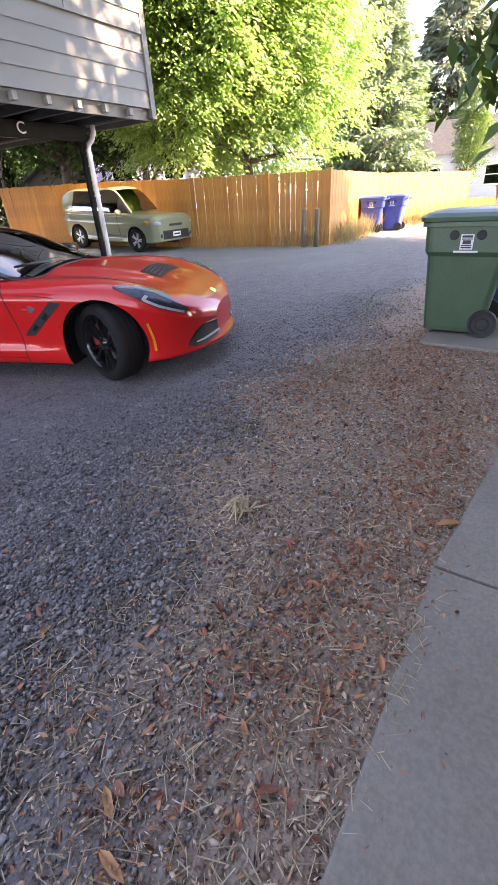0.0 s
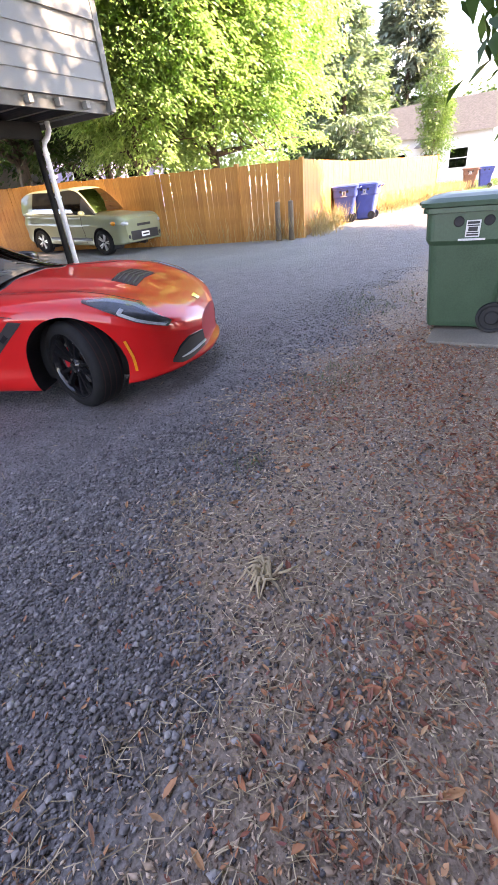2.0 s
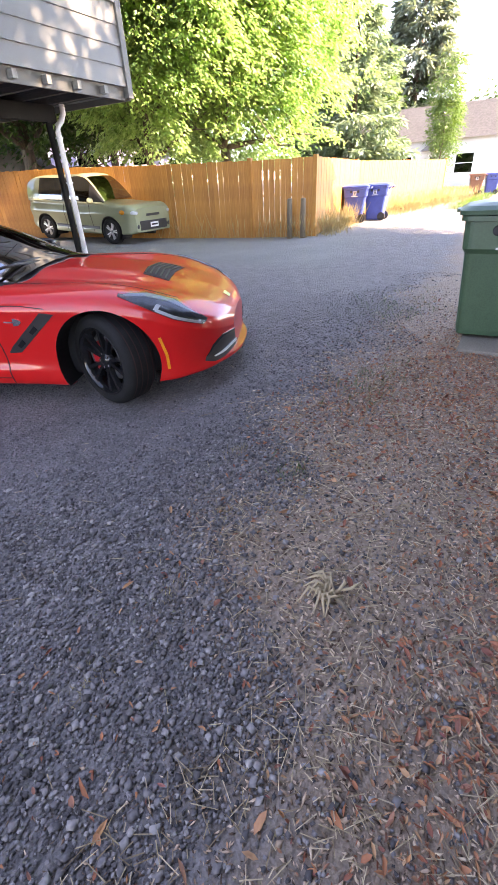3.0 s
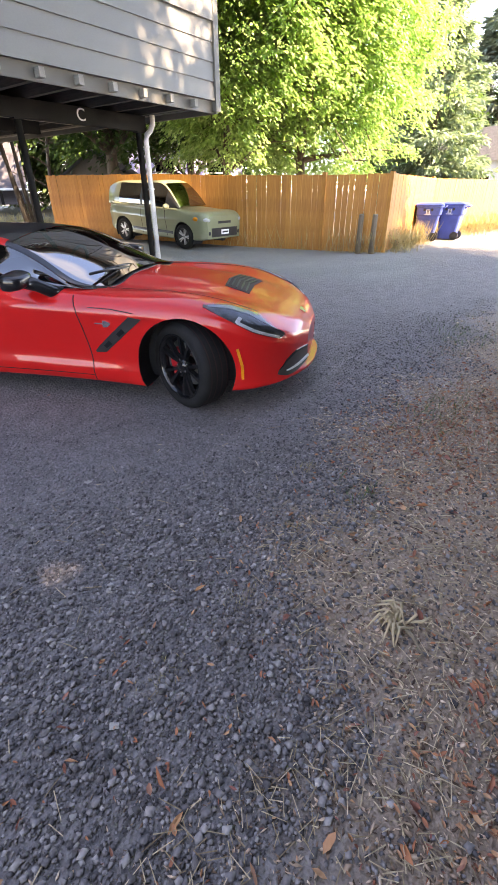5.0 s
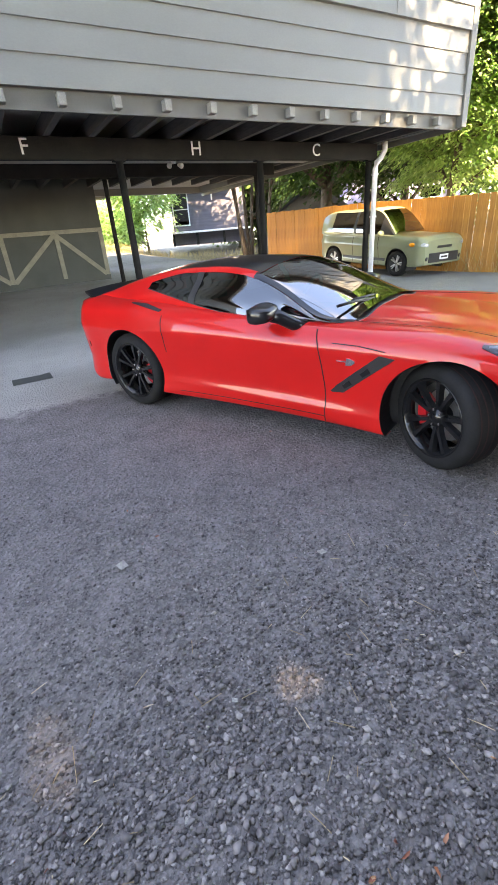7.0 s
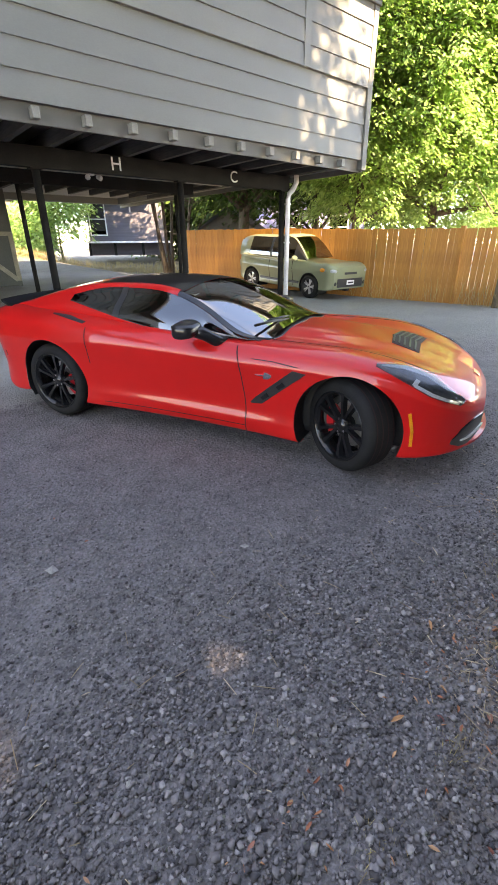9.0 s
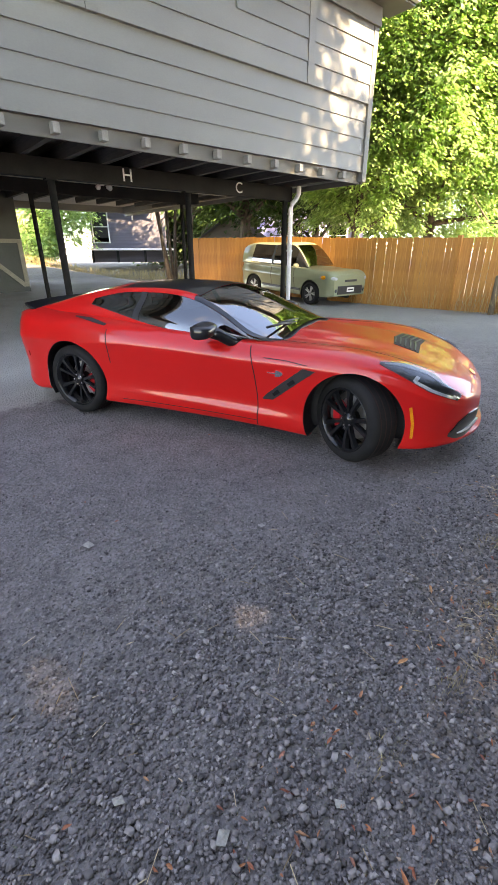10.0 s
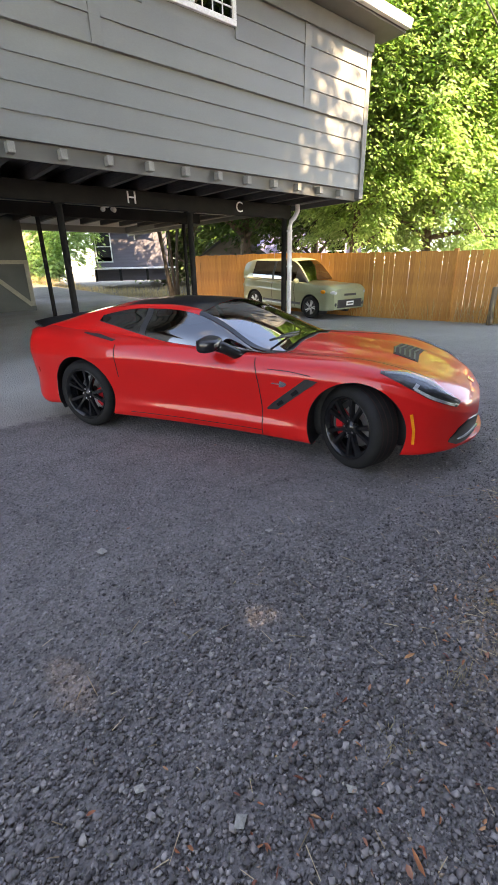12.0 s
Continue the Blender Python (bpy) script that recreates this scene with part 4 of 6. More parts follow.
def arch_liner(wx, wz, wr, side, parent, BODY=BODY):
    """The black well behind a wheel."""
    bm = bmesh.new()
    rings = []
    for y in (0.935, 0.90, 0.45):
        ring = []
        for k in range(41):
            a_ = math.radians(-28 + 236 * k / 40)
            r = wr + (0.0 if y < 0.93 else 0.002)
            x, z = wx + r * math.cos(a_), wz + r * math.sin(a_)
            if y > 0.8:
                s_ = BODY.s_of(x, min(max(z, 0.16), 0.83), 1.0, 6.5)[0]
                yy = float(BODY.at(x, s_)[1]) - (0.004 if y > 0.93 else 0.03)
            else:
                yy = y
            ring.append(bm.verts.new((x, side * yy, z)))
        rings.append(ring)
    for r0, r1 in zip(rings, rings[1:]):
        for k in range(40):
            bm.faces.new((r0[k], r0[k + 1], r1[k + 1], r1[k]))
    bm.faces.new(rings[-1])
    return part("wheel_well", bm, M_SATIN, parent, "black plastic wheel well")


def wheel(parent, x, y, z, r, width, steer, name="wheel"):
    """Low-profile tyre on a split five-spoke rim, with disc and caliper; axis along y, outer face to -y."""
    w = new(name)
    w.empty_display_size = 0.1
    w.parent = parent
    w.matrix_basis = pose(x, y, z, 0, 0, steer)
    tilt = Matrix.Rotation(radians(90), 4, "X")
    h, ri = width / 2, r - 0.088
    bm = lathe([(ri - 0.012, h - 0.012), (ri + 0.006, h - 0.002), (ri + 0.045, h + 0.004), (r - 0.022, h - 0.010), (r - 0.006, h - 0.028), (r, h - 0.055), (r, 0.0), (r, -h + 0.055), (r - 0.02, -h + 0.012), (ri, -h)], 56)
    # grooves round the tread
    bmesh.ops.transform(bm, matrix=tilt, verts=bm.verts)
    part("tyre", bm, M_TYRE, w, "black low-profile tyre", smooth=True)
    for u in (-0.30, -0.10, 0.10, 0.30):
        bm = lathe([(r + 0.0006, u * width - 0.005), (r + 0.0012, u * width), (r + 0.0006, u * width + 0.005)], 56)
        bmesh.ops.transform(bm, matrix=tilt, verts=bm.verts)
        part("tread_groove", bm, M_GAP, w)
    bm = lathe([(ri - 0.012, -h + 0.01), (ri - 0.03, 0.0), (ri - 0.026, h - 0.045), (ri - 0.014, h - 0.016), (ri + 0.004, h - 0.006), (ri + 0.006, h + 0.001), (ri - 0.008, h - 0.004), (ri - 0.02, h - 0.03)], 56)
    bmesh.ops.transform(bm, matrix=tilt, verts=bm.verts)
    rim = part("rim", bm, M_RIM, w, "gloss black split-spoke rim", smooth=True)
    for k in range(5):
        for off in (-0.17, 0.17):
            a0, a1 = 2 * math.pi * k / 5 + off * 0.75, 2 * math.pi * k / 5 + off * 1.45
            p0, p1 = Vector((math.cos(a0), math.sin(a0), 0)) * 0.05, Vector((math.cos(a1), math.sin(a1), 0)) * (ri - 0.016)
            d = (p1 - p0)
            t = Vector((-d.y, d.x, 0)).normalized()
            bm = bmesh.new()
            ring = []
            for q, wd, hz in ((0, 0.024, h - 0.040), (0.35, 0.020, h - 0.028), (0.75, 0.022, h - 0.020), (1.0, 0.030, h - 0.018)):
                c = p0 + d * q
                ring.append([bm.verts.new(c + t * sx * wd * wz + Vector((0, 0, zz))) for sx, wz, zz in ((-1, 1.0, hz - 0.03), (-1, 0.55, hz), (1, 0.55, hz), (1, 1.0, hz - 0.03))])
            for r0, r1 in zip(ring, ring[1:]):
                for e in range(4):
                    bm.faces.new((r0[e], r0[(e + 1) % 4], r1[(e + 1) % 4], r1[e]))
            bm.faces.new(ring[0]), bm.faces.new(ring[-1])
            bmesh.ops.transform(bm, matrix=tilt, verts=bm.verts)
            part("spoke", bm, M_RIM, rim)
    bm = lathe([(0.0, h - 0.022), (0.03, h - 0.022), (0.038, h - 0.03), (0.062, h - 0.04), (0.068, h - 0.075)], 28)
    bmesh.ops.transform(bm, matrix=tilt, verts=bm.verts)
    hub = part("hub", bm, M_RIM, rim, smooth=True)
    for k in range(5):
        a_ = 2 * math.pi * (k + 0.5) / 5
        bm = lathe([(0.0, h - 0.024), (0.009, h - 0.026), (0.010, h - 0.05)], 8)
        bmesh.ops.transform(bm, matrix=tilt @ Matrix.Translation((0.05 * math.cos(a_), 0.05 * math.sin(a_), -0.004)), verts=bm.verts)
        part("lug_nut", bm, M_CHROME, rim)
    bm = lathe([(0.06, 0.0), (0.165, 0.0), (0.165, -0.025), (0.06, -0.025)], 40)
    bmesh.ops.transform(bm, matrix=tilt, verts=bm.verts)
    part("brake_disc", bm, M_STEEL, w, "steel brake disc")
    return w


def caliper(parent, x, y, z, lean, steer=0):
    bm = bmesh.new()
    ring = []
    for k in range(9):
        a_ = radians(-34 + 68 * k / 8)
        ring.append([bm.verts.new((q * math.cos(a_), yy, q * math.sin(a_))) for q, yy in ((0.115, -0.045), (0.185, -0.045), (0.185, 0.02), (0.115, 0.02))])
    for r0, r1 in zip(ring, ring[1:]):
        for e in range(4):
            bm.faces.new((r0[e], r0[(e + 1) % 4], r1[(e + 1) % 4], r1[e]))
    bm.faces.new(ring[0]), bm.faces.new(ring[-1])
    ob = part("brake_caliper", bm, M_CALIPER, parent, "red brake caliper behind the spokes")
    ob.matrix_basis = pose(x, y, z, 0, 0, steer) @ Matrix.Rotation(radians(lean), 4, "Y")
    return ob


CAR_AT = pose(3.035, 7.995, 0.0, 0, 0, -66.0)
car = thing("sports_car", "glossy red two-door sports car with black roof and wheels", "car", at=CAR_AT)
body = part("body", box((-0.55, -0.70, 0.17), (3.2, 0.70, 0.62), 0.05), M_SATIN, car, "black underbody")
for sd, nm in ((-1, "body_shell"), (1, "body_shell")):
    body_half(sd, nm, car)
# tail panel that closes the rear
ss = np.linspace(0, BODY.n - 1, 60)
pr = BODY.at(np.full(60, BODY.x0), ss)
bm = bmesh.new()
ring = [bm.verts.new((p[0], -p[1], p[2])) for p in pr] + [bm.verts.new((p[0], p[1], p[2])) for p in pr[::-1][1:]]
bmesh.ops.contextual_create(bm, geom=ring)
r = bmesh.ops.inset_region(bm, faces=bm.faces[:], thickness=0.05, depth=-0.03)
part("tail_panel", bm, M_SATIN, car, "black rear fascia")
pr = BODY.at(np.full(60, BODY.x1), ss)
bm = bmesh.new()
ring = [bm.verts.new((p[0], -p[1], p[2])) for p in pr] + [bm.verts.new((p[0], p[1], p[2])) for p in pr[::-1][1:]]
bmesh.ops.contextual_create(bm, geom=ring)
part("nose_panel", bm, M_RED, car)
for wx, wz, wr, yo in WHEELS:
    for sd in (-1, 1):
        arch_liner(wx, wz, wr, sd, car)
STEER = -33.0
wheel(car, 2.71, -0.775, 0.330, 0.330, 0.245, STEER)
wheel(car, 0.0, -0.775, 0.340, 0.340, 0.285, 0)
wheel(car, 2.71, 0.775, 0.330, 0.330, 0.245, 180 + STEER)
wheel(car, 0.0, 0.775, 0.340, 0.340, 0.285, 180)
caliper(car, 2.71, -0.79, 0.33, 180, STEER)
caliper(car, 0.0, -0.80, 0.34, 8)

# greenhouse
GH = Loft([(x, [(yb, zb), (yb - 0.03, zb + 0.33 * (zt - zb)), (yt + 0.06, zb + 0.72 * (zt - zb)), (yt, zt), (yt * 0.86, zt + 0.30 * (zc - zt)), (yt * 0.5, zc - 0.25 * (zc - zt)), (0, zc)]) for x, yb, zb, yt, zt, zc in (
    (-0.80, 0.64, 0.945, 0.58, 0.955, 0.975), (-0.60, 0.675, 0.945, 0.575, 0.988, 1.02), (-0.30, 0.715, 0.94, 0.565, 1.055, 1.108), (0.0, 0.745, 0.93, 0.555, 1.115, 1.172), (0.35, 0.762, 0.912, 0.556, 1.162, 1.220),
    (0.75, 0.775, 0.892, 0.572, 1.178, 1.238), (1.05, 0.782, 0.875, 0.596, 1.168, 1.228), (1.30, 0.785, 0.862, 0.625, 1.118, 1.200), (1.60, 0.778, 0.848, 0.680, 0.990, 1.108), (1.88, 0.76, 0.838, 0.725, 0.862, 0.992), (2.06, 0.70, 0.832, 0.672, 0.842, 0.902))])


def gh_piece(name, fx0, fx1, s0, s1, mat, label="", nx=40, ns=14, lift=0.0, parent=None, mirror=False, GH=GH):
    """A piece of the greenhouse between two x edges (numbers or functions of s) and two profile heights (numbers or functions of x)."""
    made = []
    for sd in ((-1, 1) if mirror else (0,)):
        verts, faces = [], []
        u = np.linspace(0, 1, nx)
        w = np.linspace(0, 1, ns)
        U, W_ = np.meshgrid(u, w, indexing="ij")
        X = fx0 + (fx1 - fx0) * U
        lo = s0(X) if callable(s0) else s0 + 0 * X
        hi = s1(X) if callable(s1) else s1 + 0 * X
        S = lo + (hi - lo) * W_
        P = GH.at(X, S) + GH.normal(X, S) * lift
        idx = np.arange(nx * ns).reshape(nx, ns)
        q = np.stack([idx[:-1, :-1], idx[1:, :-1], idx[1:, 1:], idx[:-1, 1:]], -1).reshape(-1, 4)
        bm = bmesh.new()
        sides_ = (sd,) if mirror else (-1, 1)
        for s_ in sides_:
            bv = [bm.verts.new(p * np.array([1, s_, 1])) for p in P.reshape(-1, 3)]
            for f in q:
                bm.faces.new([bv[k] for k in f])
        bmesh.ops.remove_doubles(bm, verts=bm.verts[:], dist=0.0005)
        made.append(part(name, bm, mat, parent or car, label, smooth=True))
    return made


# windscreen and its black surround, roof, hatch
wtop = 1.24
screen_edge = lambda X: 3.32 + 0.0 * X
gh_piece("windscreen", wtop + 0.03, 2.055, screen_edge, 6.0, M_SCREEN, "broad raked windscreen", 44, 16)
gh_piece("screen_header", wtop, wtop + 0.03, 3.0, 6.0, M_GLOSSBLACK, "", 4, 16, 0.003)
gh_piece("windscreen_pillar", wtop, 2.06, 2.70, screen_edge, M_GLOSSBLACK, "gloss black windscreen pillar", 40, 5, 0.004, mirror=True)
gh_piece("roof_panel", 0.34, wtop, 3.62, 6.0, M_GLOSSBLACK, "gloss black removable roof panel", 24, 16, 0.002)
gtop = lambda X: 2.66 - 0.55 * np.clip((0.50 - X) / 0.40, 0, 1) ** 1.4
gbot = lambda X: 0.10 + 1.45 * np.clip((1.10 - X) / 1.0, 0, 1) ** 1.25
gh_piece("roof_rail", 0.10, wtop + 0.01, gtop, lambda X: np.where(X < 0.165, 3.95, 3.62), M_RED, "red roof rail", 30, 6, 0.003, mirror=True)
gh_piece("rear_sail", -0.80, 0.10, 0.0, 3.95, M_RED, "red rear roof pillar", 44, 12, 0.002, mirror=True)
gh_piece("roof_band", 0.16, 0.34, 3.62, 6.0, M_RED, "red roof band behind the panel", 8, 14, 0.002)
gh_piece("rear_hatch", -0.80, 0.16, 3.95, 6.0, M_SCREEN, "sloping rear hatch glass", 30, 12)
# side glass
gh_piece("door_glass", 0.72, 1.93, gbot, gtop, M_TINT, "tinted frameless door glass", 36, 12, mirror=True)
gh_piece("quarter_glass", 0.10, 0.66, gbot, gtop, M_TINT, "dark tinted quarter window", 24, 10, mirror=True)
gh_piece("window_post", 0.655, 0.725, gbot, 2.68, M_SATIN, "", 5, 10, 0.003, mirror=True)
gh_piece("belt_strip", 0.10, 1.95, lambda X: gbot(X) - 0.05, lambda X: gbot(X) + 0.02, M_SATIN, "black belt weather strip", 40, 3, 0.003, mirror=True)
gh_piece("belt_panel", 0.10, 1.90, 0.0, lambda X: gbot(X) - 0.05, M_RED, "red panel under the side windows", 40, 5, 0.002, mirror=True)
gh_piece("door_tip", 1.92, 2.06, 0.1, 2.72, M_SATIN, "", 8, 6, 0.002, mirror=True)
# cabin: two seats, dash, wheel
part("dashboard", box((1.25, -0.66, 0.60), (1.75, 0.66, 0.87), 0.06), M_CABIN, car, "black dashboard")
for y in (-0.37, 0.37):
    bm = box((0.55, -0.24 + y, 0.42), (1.05, 0.24 + y, 0.58), 0.05)
    add_box(bm, (0.42, -0.23 + y, 0.5), (0.60, 0.23 + y, 1.0), 0.06)
    add_box(bm, (0.40, -0.13 + y, 0.98), (0.50, 0.13 + y, 1.12), 0.04)
    part("seat", bm, M_SEAT, car, "grey leather bucket seat")
part("cabin_floor", box((-0.5, -0.70, 0.60), (1.3, 0.70, 0.63)), M_CABIN, car)
part("rear_bulkhead", box((0.22, -0.62, 0.60), (0.28, 0.62, 1.0), 0.02), M_CABIN, car)
bm = bmesh.new()
vs, fs = tube([(1.18 + 0.06 * math.sin(q), 0.37 + 0.17 * math.cos(q), 0.85 + 0.16 * math.sin(q)) for q in np.linspace(0, 2 * math.pi, 25)], 0.016, 8, False)
part("steering_wheel", mesh_of("steering_wheel", vs, fs, M_CABIN, True), M_CABIN, car)


def side_pts(pts):
    """(x, z) points on the flank as (x, s)."""
    p = np.asarray(pts, float)
    t = np.linspace(0, len(p) - 1, 4 * (len(p) - 1) + 1)
    return [(x, float(BODY.s_of(x, z, 0.6, 6.8)[0])) for x, z in zip(np.interp(t, np.arange(len(p)), p[:, 0]), np.interp(t, np.arange(len(p)), p[:, 1]))]


def line_patch(pts, wid, mat, name, label="", side=-1, lift=0.002):
    """A thin strip along (x, z) points on the flank."""
    p = np.array(pts, float)
    d = np.gradient(p, axis=0)
    nrm = np.stack([-d[:, 1], d[:, 0]], 1)
    nrm /= np.linalg.norm(nrm, axis=1)[:, None]
    return patch(BODY, side_pts(p - nrm * wid / 2), side_pts(p + nrm * wid / 2), side, lift, 1, 3, mat, name, car, label)


for sd in (-1, 1):
    # door gaps and sill line
    line_patch([(1.935, 0.17), (1.94, 0.30), (1.935, 0.45), (1.92, 0.60), (1.90, 0.72), (1.87, 0.815)], 0.008, M_GAP, "door_gap", side=sd)
    line_patch([(0.475, 0.56), (0.472, 0.64), (0.47, 0.72), (0.465, 0.80), (0.47, 0.86)], 0.008, M_GAP, "door_gap", side=sd)
    line_patch([(0.56, 0.225), (0.9, 0.222), (1.4, 0.220), (1.93, 0.216)], 0.006, M_GAP, "sill_gap", side=sd)
    # fender gash: black vent with two fins
    vent = patch(BODY, side_pts([(1.99, 0.405), (2.075, 0.412), (2.25, 0.55), (2.425, 0.685)]), side_pts([(1.98, 0.413), (2.03, 0.463), (2.165, 0.572), (2.325, 0.697)]), sd, 0.004, 4, 4, M_SATIN, "fender_vent", car, "black slanted fender vent")
    for x, z in ((2.09, 0.478), (2.22, 0.578)):
        patch(BODY, side_pts([(x, z - 0.032), (x + 0.05, z + 0.004)]), side_pts([(x - 0.02, z - 0.012), (x + 0.03, z + 0.03)]), sd, 0.010, 2, 2, M_GLOSSBLACK, "fin", vent)
    # dark strip for the shade of the crisp crease from the vent back over the door
    line_patch([(2.00, 0.745), (2.18, 0.742), (2.36, 0.722)], 0.006, M_GAP, "crease_shade", side=sd)
    # badge bars
    bd = patch(BODY, side_pts([(2.035, 0.633), (2.11, 0.630)]), side_pts([(2.035, 0.639), (2.11, 0.639)]), sd, 0.005, 1, 2, M_CHROME, "badge", car, "small chrome fender badge")
    patch(BODY, side_pts([(2.10, 0.610), (2.14, 0.614), (2.165, 0.633)]), side_pts([(2.11, 0.662), (2.14, 0.656), (2.165, 0.645)]), sd, 0.006, 2, 2, M_CHROME, "badge_wing", bd)
    # rear quarter vent slit
    patch(BODY, [(0.02, 6.62), (0.22, 6.38), (0.42, 6.12)], [(0.02, 6.70), (0.22, 6.66), (0.44, 6.30)], sd, 0.004, 3, 4, M_SATIN, "quarter_vent", car, "black quarter panel vent")
    # side markers
    patch(BODY, side_pts([(3.125, 0.27), (3.12, 0.38), (3.095, 0.50)]), side_pts([(3.143, 0.27), (3.140, 0.38), (3.114, 0.505)]), sd, 0.006, 2, 3, M_AMBER, "side_marker", car, "amber front side marker")
    patch(BODY, side_pts([(-0.60, 0.53), (-0.60, 0.58)]), side_pts([(-0.585, 0.53), (-0.585, 0.58)]), sd, 0.005, 1, 2, M_REDLENS, "side_marker", car, "red rear side marker")
    # headlight: black bowl, bright bars, clear lens
    lamp = patch(BODY, [(2.86, 6.15), (3.02, 5.72), (3.20, 5.30), (3.375, 5.25)], [(2.865, 6.32), (3.02, 6.75), (3.20, 6.72), (3.40, 5.75)], sd, 0.003, 6, 5, M_LAMPBOWL, "headlight", car, "dark swept-back headlight")
    patch(BODY, [(3.10, 5.58), (3.21, 5.36), (3.365, 5.30)], [(3.105, 5.78), (3.215, 5.58), (3.375, 5.50)], sd, 0.008, 2, 4, M_LAMPWHITE, "light_bar", lamp, "white running light bar")
    patch(BODY, [(3.09, 5.68), (3.115, 5.62)], [(3.105, 6.1), (3.13, 6.05)], sd, 0.009, 3, 3, M_LAMPWHITE, "reflector", lamp, "bright projector reflector")
    # the lens's pale reflection, painted as a strip along the upper edge
    patch(BODY, [(2.89, 6.2), (3.02, 6.42), (3.16, 6.45), (3.30, 6.1)], [(2.89, 6.30), (3.02, 6.68), (3.18, 6.66), (3.36, 5.95)], sd, 0.008, 3, 4, M_LAMPGREY, "reflector", lamp)
    patch(BODY, [(2.86, 6.15), (3.02, 5.72), (3.20, 5.30), (3.375, 5.25)], [(2.865, 6.32), (3.02, 6.75), (3.20, 6.72), (3.40, 5.75)], sd, 0.015, 6, 5, M_LENS, "lens", lamp, "clear headlight lens")
    # hood edge line and wing-top vent in the bonnet
    patch(BODY, [(2.06, 7.36), (2.5, 7.24), (2.95, 7.02), (3.2, 6.85)], [(2.06, 7.40), (2.5, 7.28), (2.95, 7.06), (3.2, 6.89)], sd, 0.0015, 1, 6, M_GAP, "bonnet_gap", car)
    # mirror: arm and housing
    bm = bmesh.new()
    vs, fs = tube([(1.74, sd * 0.76, 0.80), (1.69, sd * 0.83, 0.835), (1.62, sd * 0.885, 0.885), (1.56, sd * 0.93, 0.915)], [0.052, 0.046, 0.046, 0.050], 12)
    bv = [bm.verts.new(p) for p in vs]
    for f in fs:
        bm.faces.new([bv[k] for k in f])
    shell = bmesh.ops.create_uvsphere(bm, u_segments=28, v_segments=16, radius=1.0)["verts"]
    soft_ = lambda q: math.copysign(abs(q) ** 0.48, q)
    for v in shell:
        a_, b_, c_ = soft_(v.co.x), soft_(v.co.y), soft_(v.co.z)
        taper = 1 - 0.25 * max(0.0, a_)
        v.co = (1.525 + 0.085 * a_, sd * 0.960 + 0.108 * b_ * taper, 0.925 + 0.056 * c_ * taper - 0.012 * sd * b_)
    mir = part("door_mirror", bm, M_GLOSSBLACK, car, "gloss black door mirror", smooth=True)
    part("mirror_glass", box((1.441, sd * 0.96 - 0.078, 0.892), (1.4435, sd * 0.96 + 0.078, 0.958), 0.0), M_CHROME, mir)
    # wiper
    tube_part("wiper", [(2.00, sd * 0.12 - 0.05, 0.915), (1.97, sd * 0.12 - 0.30, 0.935), (1.93, sd * 0.12 - 0.55, 0.935)], 0.010, M_SATIN, car, "", 6)
# bonnet vent: recessed black panel with slanted fins
hv = None
for sd in (-1, 1):
    hv = patch(BODY, [(2.86, 8.95), (2.96, 8.85), (3.06, 8.80)], [(2.82, 10.0), (2.93, 10.0), (3.04, 10.0)], sd, 0.003, 6, 4, M_GAP, "bonnet_vent", car, "black louvred bonnet vent")
    for k in range(5):
        x = 2.86 + 0.04 * k
        patch(BODY, [(x, 9.12 - 0.05 * k), (x - 0.015, 9.5), (x - 0.03, 10.0)], [(x + 0.013, 9.08 - 0.05 * k), (x - 0.002, 9.5), (x - 0.017, 10.0)], sd, 0.008, 2, 3, M_SATIN, "louvre", hv)
    # cowl
    patch(BODY, [(1.98, 7.5), (1.98, 10.0)], [(2.07, 7.45), (2.09, 10.0)], sd, 0.004, 2, 6, M_SATIN, "cowl", car)
    # wide low grille with a bright lower lip
    gr = patch(BODY, [(3.365, 2.3), (3.42, 1.8), (3.48, 1.6), (3.543, 1.6)], [(3.37, 2.7), (3.42, 3.3), (3.48, 3.7), (3.543, 3.8)], sd, 0.004, 5, 5, M_SATIN, "grille", car, "black mesh front grille")
    patch(BODY, [(3.42, 2.52), (3.48, 2.55), (3.543, 2.6)], [(3.42, 2.62), (3.48, 2.80), (3.543, 2.92)], sd, 0.016, 2, 5, M_SILVER, "grille_bar", gr, "bright grille bar")
    patch(BODY, [(3.375, 2.78), (3.42, 3.3), (3.48, 3.7), (3.543, 3.8)], [(3.378, 2.84), (3.42, 3.38), (3.48, 3.80), (3.543, 3.92)], sd, 0.008, 1, 5, M_GLOSSBLACK, "grille_trim", gr, "gloss black trim round the grille")
    # lip that juts out under the grille
    bm = bmesh.new()
    lip = []
    for k in range(15):
        u = k / 14
        xl, yl = 3.60 - 0.30 * u ** 2.4, 0.78 * u
        lip.append([bm.verts.new((xl + dx_, sd * yl, z_)) for dx_, z_ in ((0.0, 0.205), (0.0, 0.222), (-0.16, 0.262), (-0.16, 0.18))])
    for r0, r1 in zip(lip, lip[1:]):
        for e in range(4):
            bm.faces.new((r0[e], r0[(e + 1) % 4], r1[(e + 1) % 4], r1[e]))
    bm.faces.new(lip[-1])
    part("splitter", bm, M_RED, car, "red front splitter lip")
bd = patch(BODY, [(3.44, 9.35), (3.485, 9.35)], [(3.44, 10.0), (3.485, 10.0)], -1, 0.006, 2, 2, M_CHROME, "nose_badge", car, "small chrome nose badge")
# rear spoiler blade
bm = bmesh.new()
ring = []
